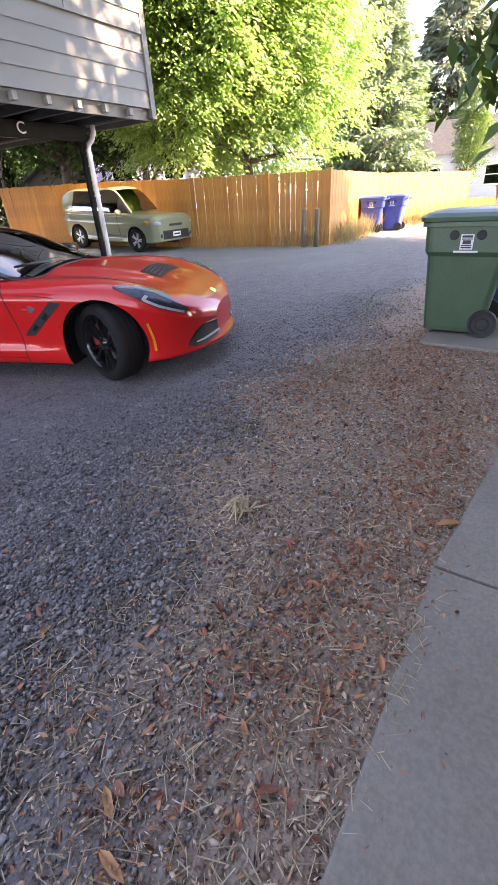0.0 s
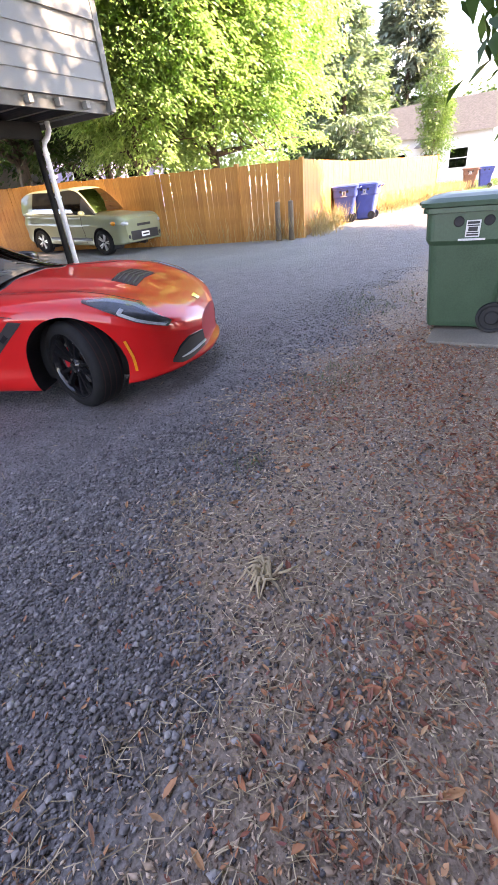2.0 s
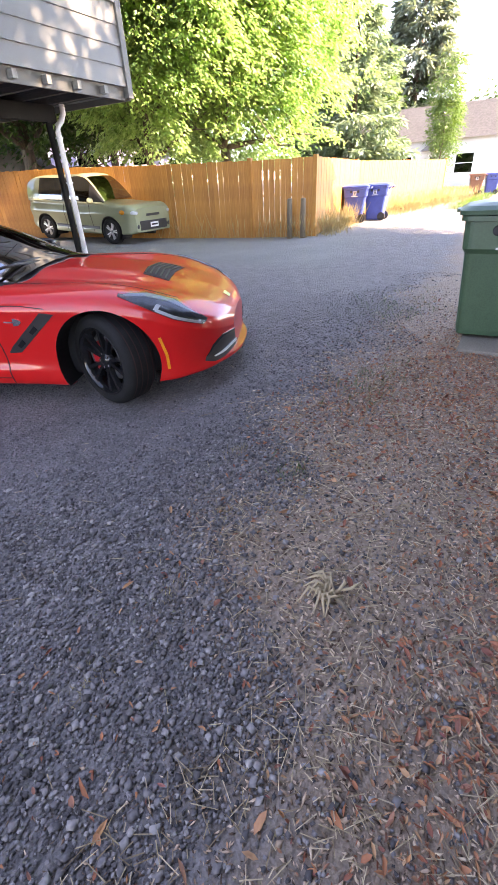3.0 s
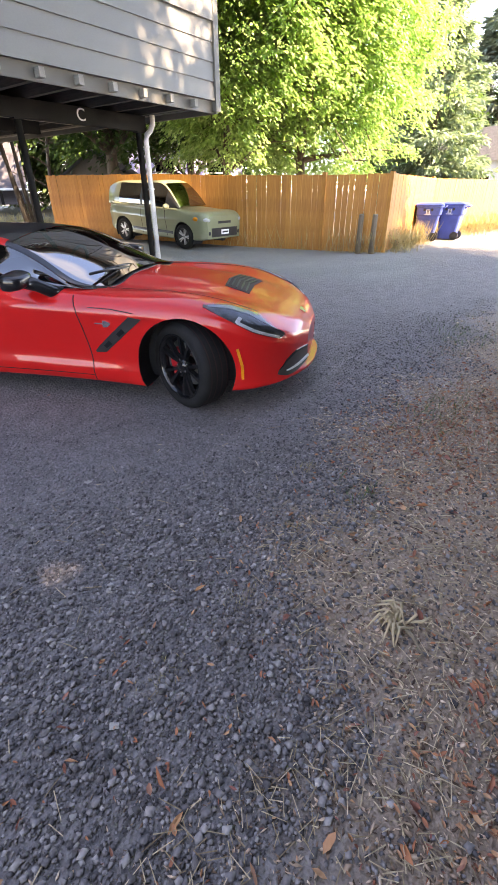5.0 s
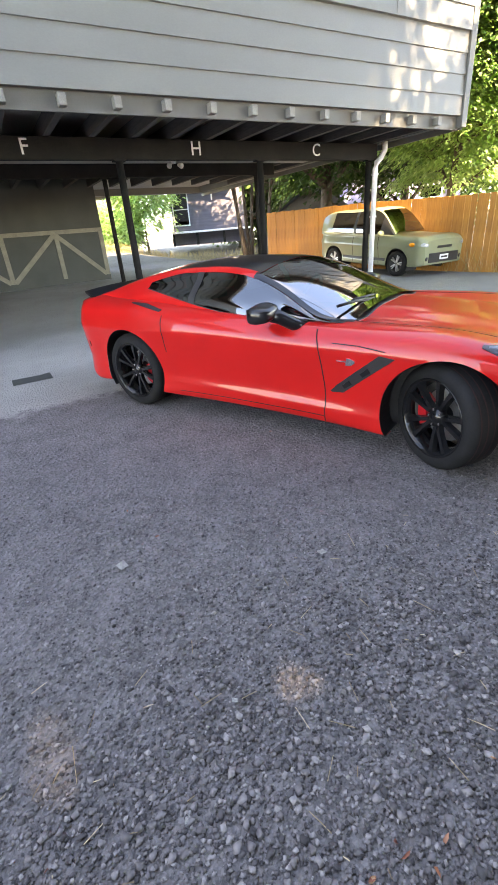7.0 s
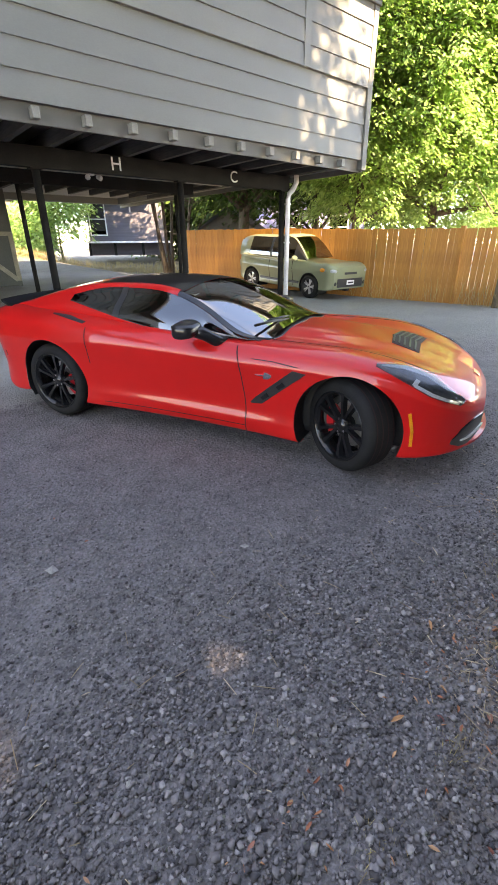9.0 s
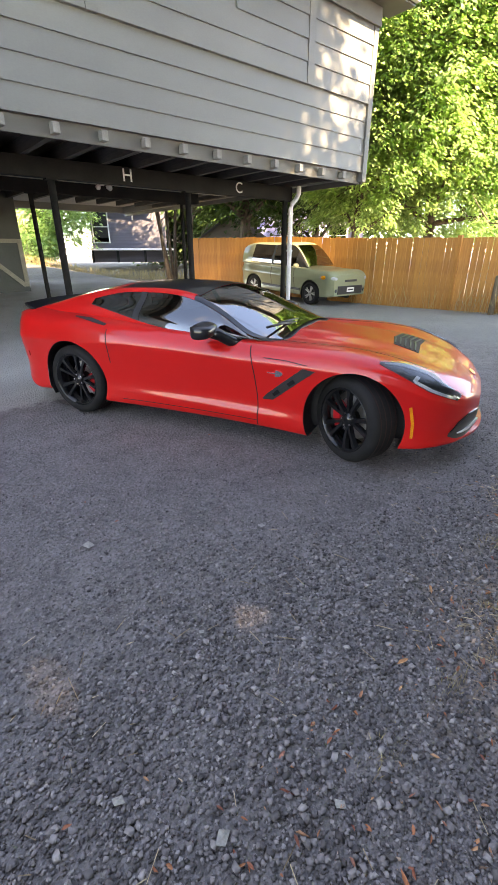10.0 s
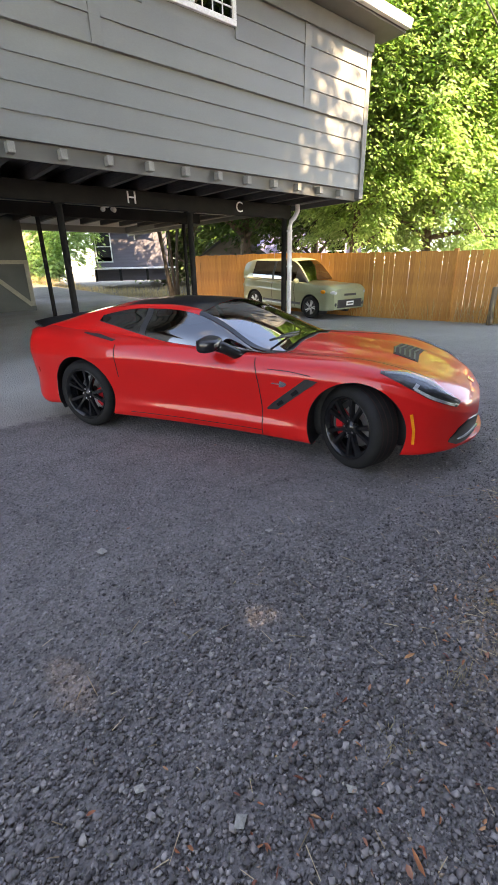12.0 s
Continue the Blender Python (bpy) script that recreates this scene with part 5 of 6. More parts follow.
for k in range(21):
    u = -1 + k / 10
    y = 0.74 * u
    xb = -0.80 + 0.10 * u * u
    z = 1.0 - 0.02 * u * u
    ring.append([bm.verts.new(p) for p in ((xb + 0.12, y, z - 0.02), (xb, y, z + 0.025), (xb - 0.04, y, z + 0.04), (xb - 0.03, y, z + 0.015), (xb + 0.08, y, z - 0.035))])
for r0, r1 in zip(ring, ring[1:]):
    for e in range(5):
        bm.faces.new((r0[e], r0[(e + 1) % 5], r1[(e + 1) % 5], r1[e]))
bm.faces.new(ring[0]), bm.faces.new(ring[-1])
part("rear_spoiler", bm, M_GLOSSBLACK, car, "gloss black rear spoiler", smooth=False)


# ---- the parked hatchback, and a far white one ----
HB = Loft([
    st(-2.05, 0.45, 0.74, 0.80, 0.70, 1.05, 1.08, 0.0), st(-1.90, 0.36, 0.84, 0.80, 0.78, 1.05, 1.07, 0.0), st(-1.30, 0.26, 0.89, 0.78, 0.83, 1.04, 1.05, 0.0), st(-0.40, 0.23, 0.885, 0.76, 0.82, 1.02, 1.03, 0.01),
    st(0.50, 0.23, 0.885, 0.75, 0.82, 1.0, 1.02, 0.01), st(1.0, 0.23, 0.89, 0.76, 0.79, 0.985, 1.02, 0.0), st(1.40, 0.24, 0.89, 0.75, 0.74, 0.96, 1.0, 0.0), st(1.75, 0.25, 0.87, 0.80, 0.72, 0.965, 0.99, 0.0),
    st(1.95, 0.27, 0.82, 0.77, 0.67, 0.925, 0.95, 0.0), st(2.06, 0.30, 0.72, 0.72, 0.56, 0.86, 0.88, 0.0)])
HB_WHEELS = [(1.275, 0.32, 0.37, 0.86), (-1.275, 0.32, 0.37, 0.86)]
HBG = Loft([(x, [(yb, zb), (yb - 0.01, zb + 0.33 * (zt - zb)), (yt + 0.07, zb + 0.72 * (zt - zb)), (yt, zt), (yt * 0.86, zt + 0.6 * (zc - zt)), (yt * 0.5, zc - 0.008), (0, zc)]) for x, yb, zb, yt, zt, zc in (
    (-2.03, 0.74, 1.0, 0.61, 1.46, 1.50), (-1.70, 0.79, 1.0, 0.625, 1.545, 1.60), (-1.2, 0.80, 1.0, 0.63, 1.575, 1.635), (-0.2, 0.80, 0.99, 0.63, 1.59, 1.655), (0.40, 0.79, 0.98, 0.62, 1.545, 1.605), (0.74, 0.77, 0.97, 0.655, 1.29, 1.36), (1.02, 0.73, 0.96, 0.68, 1.0, 1.055))])
M_SAGE = paint("pale sage green car paint", (0.23, 0.245, 0.155), 0.3)
M_HEADLAMP = mottled("grey headlamp glass", (0.30, 0.31, 0.32), (0.42, 0.43, 0.44), 0.12, 9, 60, bumpy=0.0)
M_WHITECAR = paint("white car paint", (0.75, 0.75, 0.74), 0.35)
M_ALLOY = mottled("silver alloy", (0.42, 0.42, 0.42), (0.58, 0.58, 0.58), 0.35, 8, 80, metal=0.8, bumpy=0.02)


def hatchback(label, at, col, group=""):
    h = thing("hatchback", label, "car", group, at=at)
    part("underbody", box((-1.9, -0.72, 0.24), (1.8, 0.72, 0.6), 0.05), M_SATIN, h)
    for sd in (-1, 1):
        body_half(sd, "body_shell", h, HB, HB_WHEELS, col)
        for wx, wz, wr, _ in HB_WHEELS:
            arch_liner(wx, wz, wr, sd, h, HB)
            w = new("wheel")
            w.parent, w.matrix_basis = h, pose(wx, sd * 0.77, wz, 0, 0, 0 if sd < 0 else 180)
            tilt = Matrix.Rotation(radians(90), 4, "X")
            bm = lathe([(0.215, 0.09), (0.23, 0.105), (0.29, 0.105), (0.32, 0.08), (0.32, -0.08), (0.22, -0.1)], 36)
            bmesh.ops.transform(bm, matrix=tilt, verts=bm.verts)
            part("tyre", bm, M_TYRE, w, smooth=True)
            bm = lathe([(0.0, 0.045), (0.20, 0.035), (0.21, 0.095), (0.225, 0.098)], 36)
            bmesh.ops.transform(bm, matrix=tilt, verts=bm.verts)
            rim = part("rim", bm, M_SATIN, w, smooth=True)
            for k in range(5):
                for off in (-0.16, 0.16):
                    bm = box((0.03, -0.014, 0.05), (0.205, 0.014, 0.085), 0.006)
                    bmesh.ops.transform(bm, matrix=tilt @ Matrix.Rotation(2 * math.pi * k / 5 + off, 4, "Z"), verts=bm.verts)
                    part("spoke", bm, M_ALLOY, rim)
    for x_end, mt in ((HB.x0, col), (HB.x1, col)):
        pr_ = HB.at(np.full(60, x_end), np.linspace(0, HB.n - 1, 60))
        bm = bmesh.new()
        ring_ = [bm.verts.new((p[0], -p[1], p[2])) for p in pr_] + [bm.verts.new((p[0], p[1], p[2])) for p in pr_[::-1][1:]]
        bmesh.ops.contextual_create(bm, geom=ring_)
        part("end_panel", bm, mt, h)
    gk = dict(parent=h, GH=HBG)
    gh_piece("windscreen", 0.40, 1.01, 3.35, 6.0, M_SCREEN, "windscreen", 20, 12, **gk)
    gh_piece("windscreen_pillar", 0.38, 1.02, 2.9, 3.35, col, "", 20, 4, 0.003, mirror=True, **gk)
    gh_piece("roof_panel", -1.95, 0.40, 2.9, 6.0, col, "", 24, 12, 0.002, **gk)
    gh_piece("tailgate_glass", -2.03, -1.95, 2.9, 6.0, M_TINT, "", 4, 12, **gk)
    gh_piece("side_glass", -1.45, -0.50, 0.15, 2.9, M_TINT, "dark side window", 16, 8, mirror=True, **gk)
    gh_piece("side_glass", -0.40, 0.55, 0.15, 2.9, M_TINT, "dark side window", 16, 8, mirror=True, **gk)
    gh_piece("quarter_panel", -2.03, -1.45, 0.0, 2.92, col, "", 10, 8, 0.002, mirror=True, **gk)
    gh_piece("window_post", -0.50, -0.40, 0.1, 2.9, M_SATIN, "", 4, 6, 0.002, mirror=True, **gk)
    gh_piece("front_quarter", 0.55, 1.02, 0.0, 2.9, M_SATIN, "", 10, 6, 0.001, mirror=True, **gk)
    hs = lambda pts: [(x, float(HB.s_of(x, z, 0.6, 6.9)[0])) for x, z in pts]
    for sd in (-1, 1):
        patch(HB, hs([(0.86, 0.36), (0.2, 0.37), (-0.86, 0.38)]), hs([(0.86, 0.43), (0.2, 0.44), (-0.86, 0.45)]), sd, 0.012, 2, 6, M_SATIN, "door_moulding", h, "black door moulding")
        patch(HB, hs([(0.62, 0.30), (0.60, 0.6), (0.55, 0.95)]), hs([(0.635, 0.30), (0.615, 0.6), (0.565, 0.95)]), sd, 0.002, 1, 4, M_GAP, "door_gap", h)
        patch(HB, hs([(-0.42, 0.30), (-0.43, 0.6), (-0.45, 0.95)]), hs([(-0.405, 0.30), (-0.415, 0.6), (-0.435, 0.95)]), sd, 0.002, 1, 4, M_GAP, "door_gap", h)
        patch(HB, hs([(-1.98, 0.85), (-1.99, 1.0)]), hs([(-1.90, 0.85), (-1.92, 1.0)]), sd, 0.006, 2, 3, M_REDLENS, "tail_light", h, "red tail light")
        bm = bmesh.new()
        bmesh.ops.create_uvsphere(bm, u_segments=14, v_segments=8, radius=1.0, matrix=Matrix.Translation((0.72, sd * 0.93, 1.04)) @ Matrix.Diagonal((0.06, 0.11, 0.075, 1)))
        part("door_mirror", bm, col, h, smooth=True)
    part("lower_grille", box((2.03, -0.55, 0.34), (2.074, 0.55, 0.57), 0.015), M_SATIN, h, "dark lower bumper grille")
    part("upper_grille", box((2.02, -0.27, 0.67), (2.068, 0.27, 0.735), 0.012), M_SATIN, h, "narrow dark upper grille")
    for sd in (-1, 1):
        for nm_, c_, r_, mt, lb in (("headlight", (1.925, 0.66, 0.765), (0.155, 0.15, 0.09), M_HEADLAMP, "clear headlight"), ("turn_signal", (1.75, 0.815, 0.785), (0.12, 0.085, 0.065), M_AMBER, "amber turn signal"), ("fog_light", (2.02, 0.62, 0.44), (0.06, 0.07, 0.07), M_SATIN, "")):
            bm = bmesh.new()
            bmesh.ops.create_uvsphere(bm, u_segments=16, v_segments=10, radius=1.0, matrix=Matrix.Translation((c_[0], sd * c_[1], c_[2])) @ Matrix.Diagonal((*r_, 1)))
            part(nm_, bm, mt, h, lb, smooth=True)
    pl = part("number_plate", box((2.075, -0.16, 0.40), (2.085, 0.16, 0.52), 0.004), M_WHITE, h, "white number plate")
    part("plate_bar", box((2.086, -0.12, 0.44), (2.088, 0.12, 0.48)), M_SATIN, pl)
    return h


hatchback("sage green boxy hatchback parked beside the orange fence", pose(11.7, 13.65, 0.11, 0, 2.4, -91), M_SAGE)
hatchback("white car parked far down the alley", pose(58.0, 5.2, 0, 0, 0, -150), M_WHITECAR)


# ---- wheeled bins ----
M_BINGREEN = mottled("green bin plastic", (0.032, 0.078, 0.042), (0.046, 0.104, 0.058), 0.42, 4, 80, bumpy=0.08)
M_BINBLUE = mottled("blue bin plastic", (0.025, 0.045, 0.19), (0.04, 0.07, 0.27), 0.42, 4, 80, bumpy=0.08)
M_BINBROWN = mottled("brown bin plastic", (0.14, 0.06, 0.035), (0.19, 0.085, 0.05), 0.45, 4, 80, bumpy=0.08)
M_RUBBER = mottled("black rubber", (0.012, 0.012, 0.012), (0.03, 0.03, 0.03), 0.7, 10, 90)
M_STICKER = mottled("white sticker", (0.60, 0.60, 0.58), (0.75, 0.75, 0.73), 0.5, 20, 120, bumpy=0.05)


def rounded_ring(bm, hx, hy, r, z, oy=0.0, n=5):
    out = []
    for cx_, cy_, a0 in ((hx - r, hy - r, 0), (-hx + r, hy - r, 90), (-hx + r, -hy + r, 180), (hx - r, -hy + r, 270)):
        for k in range(n):
            a_ = radians(a0 + 90 * k / (n - 1))
            out.append(bm.verts.new((cx_ + r * math.cos(a_), oy + cy_ + r * math.sin(a_), z)))
    return out


def skin(bm, rings_, cap=True):
    for r0, r1 in zip(rings_, rings_[1:]):
        for k in range(len(r0)):
            k2 = (k + 1) % len(r0)
            bm.faces.new((r0[k], r0[k2], r1[k2], r1[k]))
    if cap:
        bm.faces.new(rings_[0][::-1]), bm.faces.new(rings_[-1])
    return bm


def wheeled_bin(label, at, col, lid_col=None, sticker=True, group="wheeled bins"):
    """A tall wheeled bin: front towards +y, wheels and handle at -y."""
    b = thing("wheeled_bin", label, "bin", group, at=at)
    bm = bmesh.new()
    rs = [rounded_ring(bm, 0.235, 0.26, 0.05, 0.03, 0.03), rounded_ring(bm, 0.245, 0.27, 0.06, 0.07, 0.03), rounded_ring(bm, 0.29, 0.335, 0.07, 0.70, 0.01), rounded_ring(bm, 0.292, 0.338, 0.07, 0.72, 0.01), rounded_ring(bm, 0.318, 0.372, 0.07, 0.76, 0.0), rounded_ring(bm, 0.322, 0.385, 0.07, 0.97, 0.0)]
    body_ = part("body", skin(bm, rs), col, b, smooth=False)
    bm = bmesh.new()
    rs = [rounded_ring(bm, 0.322, 0.385, 0.07, 0.965), rounded_ring(bm, 0.352, 0.415, 0.08, 0.97), rounded_ring(bm, 0.352, 0.415, 0.08, 1.005), rounded_ring(bm, 0.33, 0.39, 0.07, 1.01)]
    part("rim", skin(bm, rs), col, b)
    bm = bmesh.new()
    rs = [rounded_ring(bm, 0.348, 0.425, 0.08, 1.012, 0.01), rounded_ring(bm, 0.352, 0.43, 0.08, 1.045, 0.01), rounded_ring(bm, 0.30, 0.38, 0.08, 1.075, 0.01), rounded_ring(bm, 0.22, 0.28, 0.08, 1.095, 0.0), rounded_ring(bm, 0.10, 0.14, 0.05, 1.10, 0.0)]
    lid = part("lid", skin(bm, rs), lid_col or col, b, "domed lid, closed")
    part("lid_grip", box((-0.12, 0.42, 1.02), (0.12, 0.47, 1.045), 0.008), lid_col or col, lid)
    part("handle", mesh_of("handle", *tube([(-0.26, -0.40, 0.93), (-0.26, -0.48, 0.98), (-0.20, -0.50, 1.0), (0.20, -0.50, 1.0), (0.26, -0.48, 0.98), (0.26, -0.40, 0.93)], 0.018, 8), col, True), col, b)
    for sx in (-1, 1):
        bm = lathe([(0.0, 0.03), (0.05, 0.032), (0.06, 0.018), (0.095, 0.018), (0.105, 0.03), (0.125, 0.032), (0.128, 0.0), (0.125, -0.032), (0.0, -0.03)], 28)
        bmesh.ops.transform(bm, matrix=Matrix.Translation((sx * 0.275, -0.235, 0.128)) @ Matrix.Rotation(radians(90 * sx), 4, "Y"), verts=bm.verts)
        part("wheel", bm, M_RUBBER, b, "black moulded wheel", smooth=False)
        for yy in (-0.09, 0.13):
            bm = lathe([(0.0, 0.006), (0.035, 0.006), (0.04, 0.0)], 16)
            bmesh.ops.transform(bm, matrix=Matrix.Translation((sx * 0.321, yy, 0.90)) @ Matrix.Rotation(radians(90 * sx), 4, "Y"), verts=bm.verts)
            part("boss", bm, M_RUBBER, b)
    tube_part("axle", [(-0.26, -0.235, 0.128), (0.26, -0.235, 0.128)], 0.012, M_STEEL, b, "", 8)
    if sticker:
        lean = math.degrees(math.atan2(0.004, 0.21))
        s_ = part("sticker", box((-0.003, -0.085, -0.10), (0.0, 0.085, 0.10), 0.0), M_STICKER, b, "white printed sticker")
        s_.matrix_basis = pose(-0.3225, 0.02, 0.845) @ Matrix.Diagonal((1, 0.62, 0.62, 1))
        for z0_, z1_, hw in ((0.055, 0.085, 0.07), (0.03, 0.045, 0.07), (-0.03, 0.022, 0.055), (-0.055, -0.04, 0.07), (-0.085, -0.065, 0.07)):
            part("print_bar", box((-0.0045, -hw, z0_), (-0.003, hw, z1_)), M_SATIN, s_)
        s2 = part("caption_bar", box((-0.003, -0.10, -0.008), (-0.001, 0.10, 0.008)), M_STICKER, b)
        s2.matrix_basis = pose(-0.3225, 0.02, 0.665 + 0.10)
        s2.location.z = 0.765
        s2.location.x = -0.320
    return b


wheeled_bin("dark green wheeled yard-waste bin with white sticker on slab", pose(5.90, 2.84, 0.045, 0, 0, 3), M_BINGREEN)
wheeled_bin("blue wheeled recycling bin behind the green one", pose(6.74, 2.60, 0.0, 0, 0, 6), M_BINBLUE, None, False)
wheeled_bin("blue wheeled recycling bin beside the sunlit fence", pose(17.25, 7.60, 0, 0, 0, 12), M_BINBLUE)
wheeled_bin("blue wheeled recycling bin next to its twin", pose(18.0, 7.08, 0, 0, 0, 2), M_BINBLUE)
wheeled_bin("brown wheeled bin far down the alley", pose(33.0, 5.25, 0, 0, 0, 10), M_BINBROWN)
wheeled_bin("blue wheeled bin far down the alley", pose(33.3, 4.45, 0, 0, 0, 10), M_BINBLUE, None, False)
tagged(part("paving_slab", box((5.30, 2.36, -0.05), (6.5, 3.06, 0.045), 0.012), M_CONC), "worn concrete slab under the green bin", "slab")
gate = thing("wooden_gate", "weathered grey wooden gate panel with a brace", "gate", at=pose(5.50, 2.24, 0, 0, 0, -78))
for k in range(7):
    part("plank", box((0.012 + 0.14 * k, -0.012, 0.04), (0.145 + 0.14 * k, 0.012, 1.45), 0.004), M_JOIST, gate)
for z_ in (0.25, 1.2):
    part("rail", box((0.0, -0.045, z_), (1.0, -0.013, z_ + 0.09), 0.004), M_JOIST, gate)
part("post", box((-0.09, -0.05, 0.0), (0.0, 0.05, 1.55), 0.006), M_JOIST, gate)
part("brace", box((0.0, -0.042, -0.04), (1.3, -0.014, 0.04), 0.004), M_JOIST, gate).matrix_basis = pose(0.05, 0, 0.38) @ Matrix.Rotation(radians(-42), 4, "Y")


# ---- houses beyond ----
M_HOUSEWHITE = mottled("white lapped house siding", (0.46, 0.46, 0.44), (0.55, 0.55, 0.53), 0.6, 1.5, 30, stretch=(0.3, 0.3, 6))
# the violet siding is darkened for the tree shade the house stands in
M_HOUSEGREY = mottled("shade-darkened violet grey siding", (0.085, 0.08, 0.10), (0.12, 0.115, 0.14), 0.65, 1.5, 30, stretch=(0.3, 0.3, 6))
M_HOUSETAN = mottled("pale tan house siding", (0.15, 0.125, 0.095), (0.20, 0.17, 0.13), 0.65, 1.5, 30)
M_LAV = mottled("lavender house siding", (0.36, 0.34, 0.55), (0.46, 0.44, 0.66), 0.65, 1.5, 30)


def house(label, at, lx, ly, wall_h, ridge, mat, windows=(), door=None, eave=0.4, ridge_along="y", porch=False):
    """A gabled house: its front is the -x face, from y = 0 to ly."""
    h = thing("house", label, "house", at=at)
    part("wall", box((0, 0, -0.2), (lx, ly, wall_h)), mat, h)
    bm = bmesh.new()
    if ridge_along == "y":
        rp = [(-eave, -eave, wall_h - 0.12), (lx / 2, -eave, ridge), (lx + eave, -eave, wall_h - 0.12)]
        a_ = [bm.verts.new(p) for p in rp]
        b_ = [bm.verts.new((p[0], ly + eave, p[2])) for p in rp]
        gable = [[(0, y_, wall_h), (lx, y_, wall_h), (lx / 2, y_, ridge - 0.12)] for y_ in (0.0, ly)]
    else:
        rp = [(-eave, -eave, wall_h - 0.12), (-eave, ly / 2, ridge), (-eave, ly + eave, wall_h - 0.12)]
        a_ = [bm.verts.new(p) for p in rp]
        b_ = [bm.verts.new((lx + eave, p[1], p[2])) for p in rp]
        gable = [[(x_, 0, wall_h), (x_, ly, wall_h), (x_, ly / 2, ridge - 0.12)] for x_ in (0.0, lx)]
    bm.faces.new((a_[0], a_[1], b_[1], b_[0])), bm.faces.new((a_[1], a_[2], b_[2], b_[1]))
    bmesh.ops.solidify(bm, geom=bm.faces[:], thickness=0.12)
    part("roof", bm, M_ROOF, h, "grey shingled gable roof")
    for g_ in gable:
        bm = bmesh.new()
        bm.faces.new([bm.verts.new(p) for p in g_])
        bmesh.ops.solidify(bm, geom=bm.faces[:], thickness=0.05)
        part("gable", bm, mat, h)
    for y_, z_, w_, hh in windows:
        wd = part("window", box((-0.06, y_, z_), (0.0, y_ + w_, z_ + hh), 0.01), M_WHITE, h)
        part("pane", box((-0.075, y_ + 0.08, z_ + 0.08), (-0.062, y_ + w_ - 0.08, z_ + hh / 2 - 0.03)), M_PANE, wd)
        part("pane", box((-0.075, y_ + 0.08, z_ + hh / 2 + 0.03), (-0.062, y_ + w_ - 0.08, z_ + hh - 0.08)), M_PANE, wd)
    if door:
        d_ = part("door", box((-0.07, door, 0.3), (0.0, door + 1.0, 2.5), 0.01), M_WHITE, h)
        part("door_pane", box((-0.085, door + 0.18, 0.9), (-0.072, door + 0.82, 2.3)), M_PANE, d_)
        part("step", box((-0.9, door - 0.2, -0.1), (0.0, door + 1.2, 0.28), 0.02), M_CONC, h)
        bm = bmesh.new()
        q_ = [bm.verts.new(p) for p in ((-0.9, door - 0.5, 2.75), (-0.9, door + 0.5, 3.5), (-0.9, door + 1.5, 2.75), (0.3, door - 0.5, 2.75), (0.3, door + 0.5, 3.5), (0.3, door + 1.5, 2.75))]
        for f_ in ((0, 1, 4, 3), (1, 2, 5, 4), (0, 2, 1), (0, 3, 5, 2)):
            bm.faces.new([q_[k] for k in f_])
        part("portico_roof", bm, M_ROOF, h, "small gabled portico")
    return h


house("white single-storey house with a grey roof and portico", pose(47.0, 5.2, 0, 0, 0, -4), 9.5, 13.0, 3.6, 6.3, M_HOUSEWHITE, ((1.6, 1.0, 1.5, 1.5), (6.6, 1.0, 1.5, 1.5), (9.6, 1.0, 1.4, 1.4)), 4.3)
gy_ = float(terrain(0, 34))
house("violet grey two-storey house with white window trim", pose(18.05, 32.55, gy_, 0, 0, 65), 7.0, 5.0, 5.6, 8.2, M_HOUSEGREY, ((3.8, 1.0, 1.1, 2.0), (3.7, 3.9, 0.8, 1.2)), None, 0.5)
HV = pose(18.05, 32.55, gy_, 0, 0, 65)
deck = thing("porch_deck", "white edged raised deck along the violet house", "deck", at=HV)
part("deck_board", box((-1.1, -0.4, 0.55), (-0.02, 5.2, 0.67), 0.01), M_WHITE, deck)
for y_ in (-0.2, 1.6, 3.4, 5.0):
    part("deck_post", box((-1.0, y_ - 0.08, -0.2), (-0.84, y_ + 0.08, 0.549), 0.01), M_DARK, deck)
bay = thing("balcony", "white balcony with slanting brackets on the violet house", "balcony", at=HV)
part("floor", box((-1.0, 0.6, 3.35), (-0.01, 4.6, 3.55), 0.01), M_WHITE, bay)
for y_ in (0.9, 2.2):
    part("bracket", box((-0.05, -0.05, 0.0), (0.05, 0.05, 1.25), 0.005), M_WHITE, bay).matrix_basis = pose(-0.06, y_, 2.45, 0, -42, 0)
for k in range(9):
    part("baluster", box((-0.96, 0.65 + 0.47 * k, 3.551), (-0.90, 0.71 + 0.47 * k, 4.3)), M_WHITE, bay)
part("rail", box((-0.98, 0.6, 4.301), (-0.88, 4.6, 4.38), 0.01), M_WHITE, bay)
house("pale tan house seen past the carport posts", pose(14.0, 42.5, float(terrain(0, 42)), 0, 0, 78), 8.0, 8.0, 3.6, 7.0, M_HOUSETAN, ((1.0, 1.0, 1.4, 1.5), (4.5, 1.0, 1.4, 1.5)))
house("small grey garden shed behind the fence", pose(17.2, 22.0, float(terrain(0, 23)), 0, 0, 37), 3.2, 3.0, 1.5, 2.5, M_HOUSETAN, (), None, 0.25, "x")
house("lavender house glimpsed through the trees", pose(27.0, 22.5, float(terrain(0, 25)), 0, 0, 45), 7.0, 7.0, 3.4, 5.4, M_LAV, ((1.0, 1.0, 1.3, 1.4), (4.2, 1.0, 1.3, 1.4)))
leafy_tree("shrub", "bright green rounded shrub beside the far drive", (9.4, 33.5), 2.6, 0.2, 1.3, M_LEAF_ASH, 300, 18, 0.22, 31, trunk_r=0.06, gap=0.3)
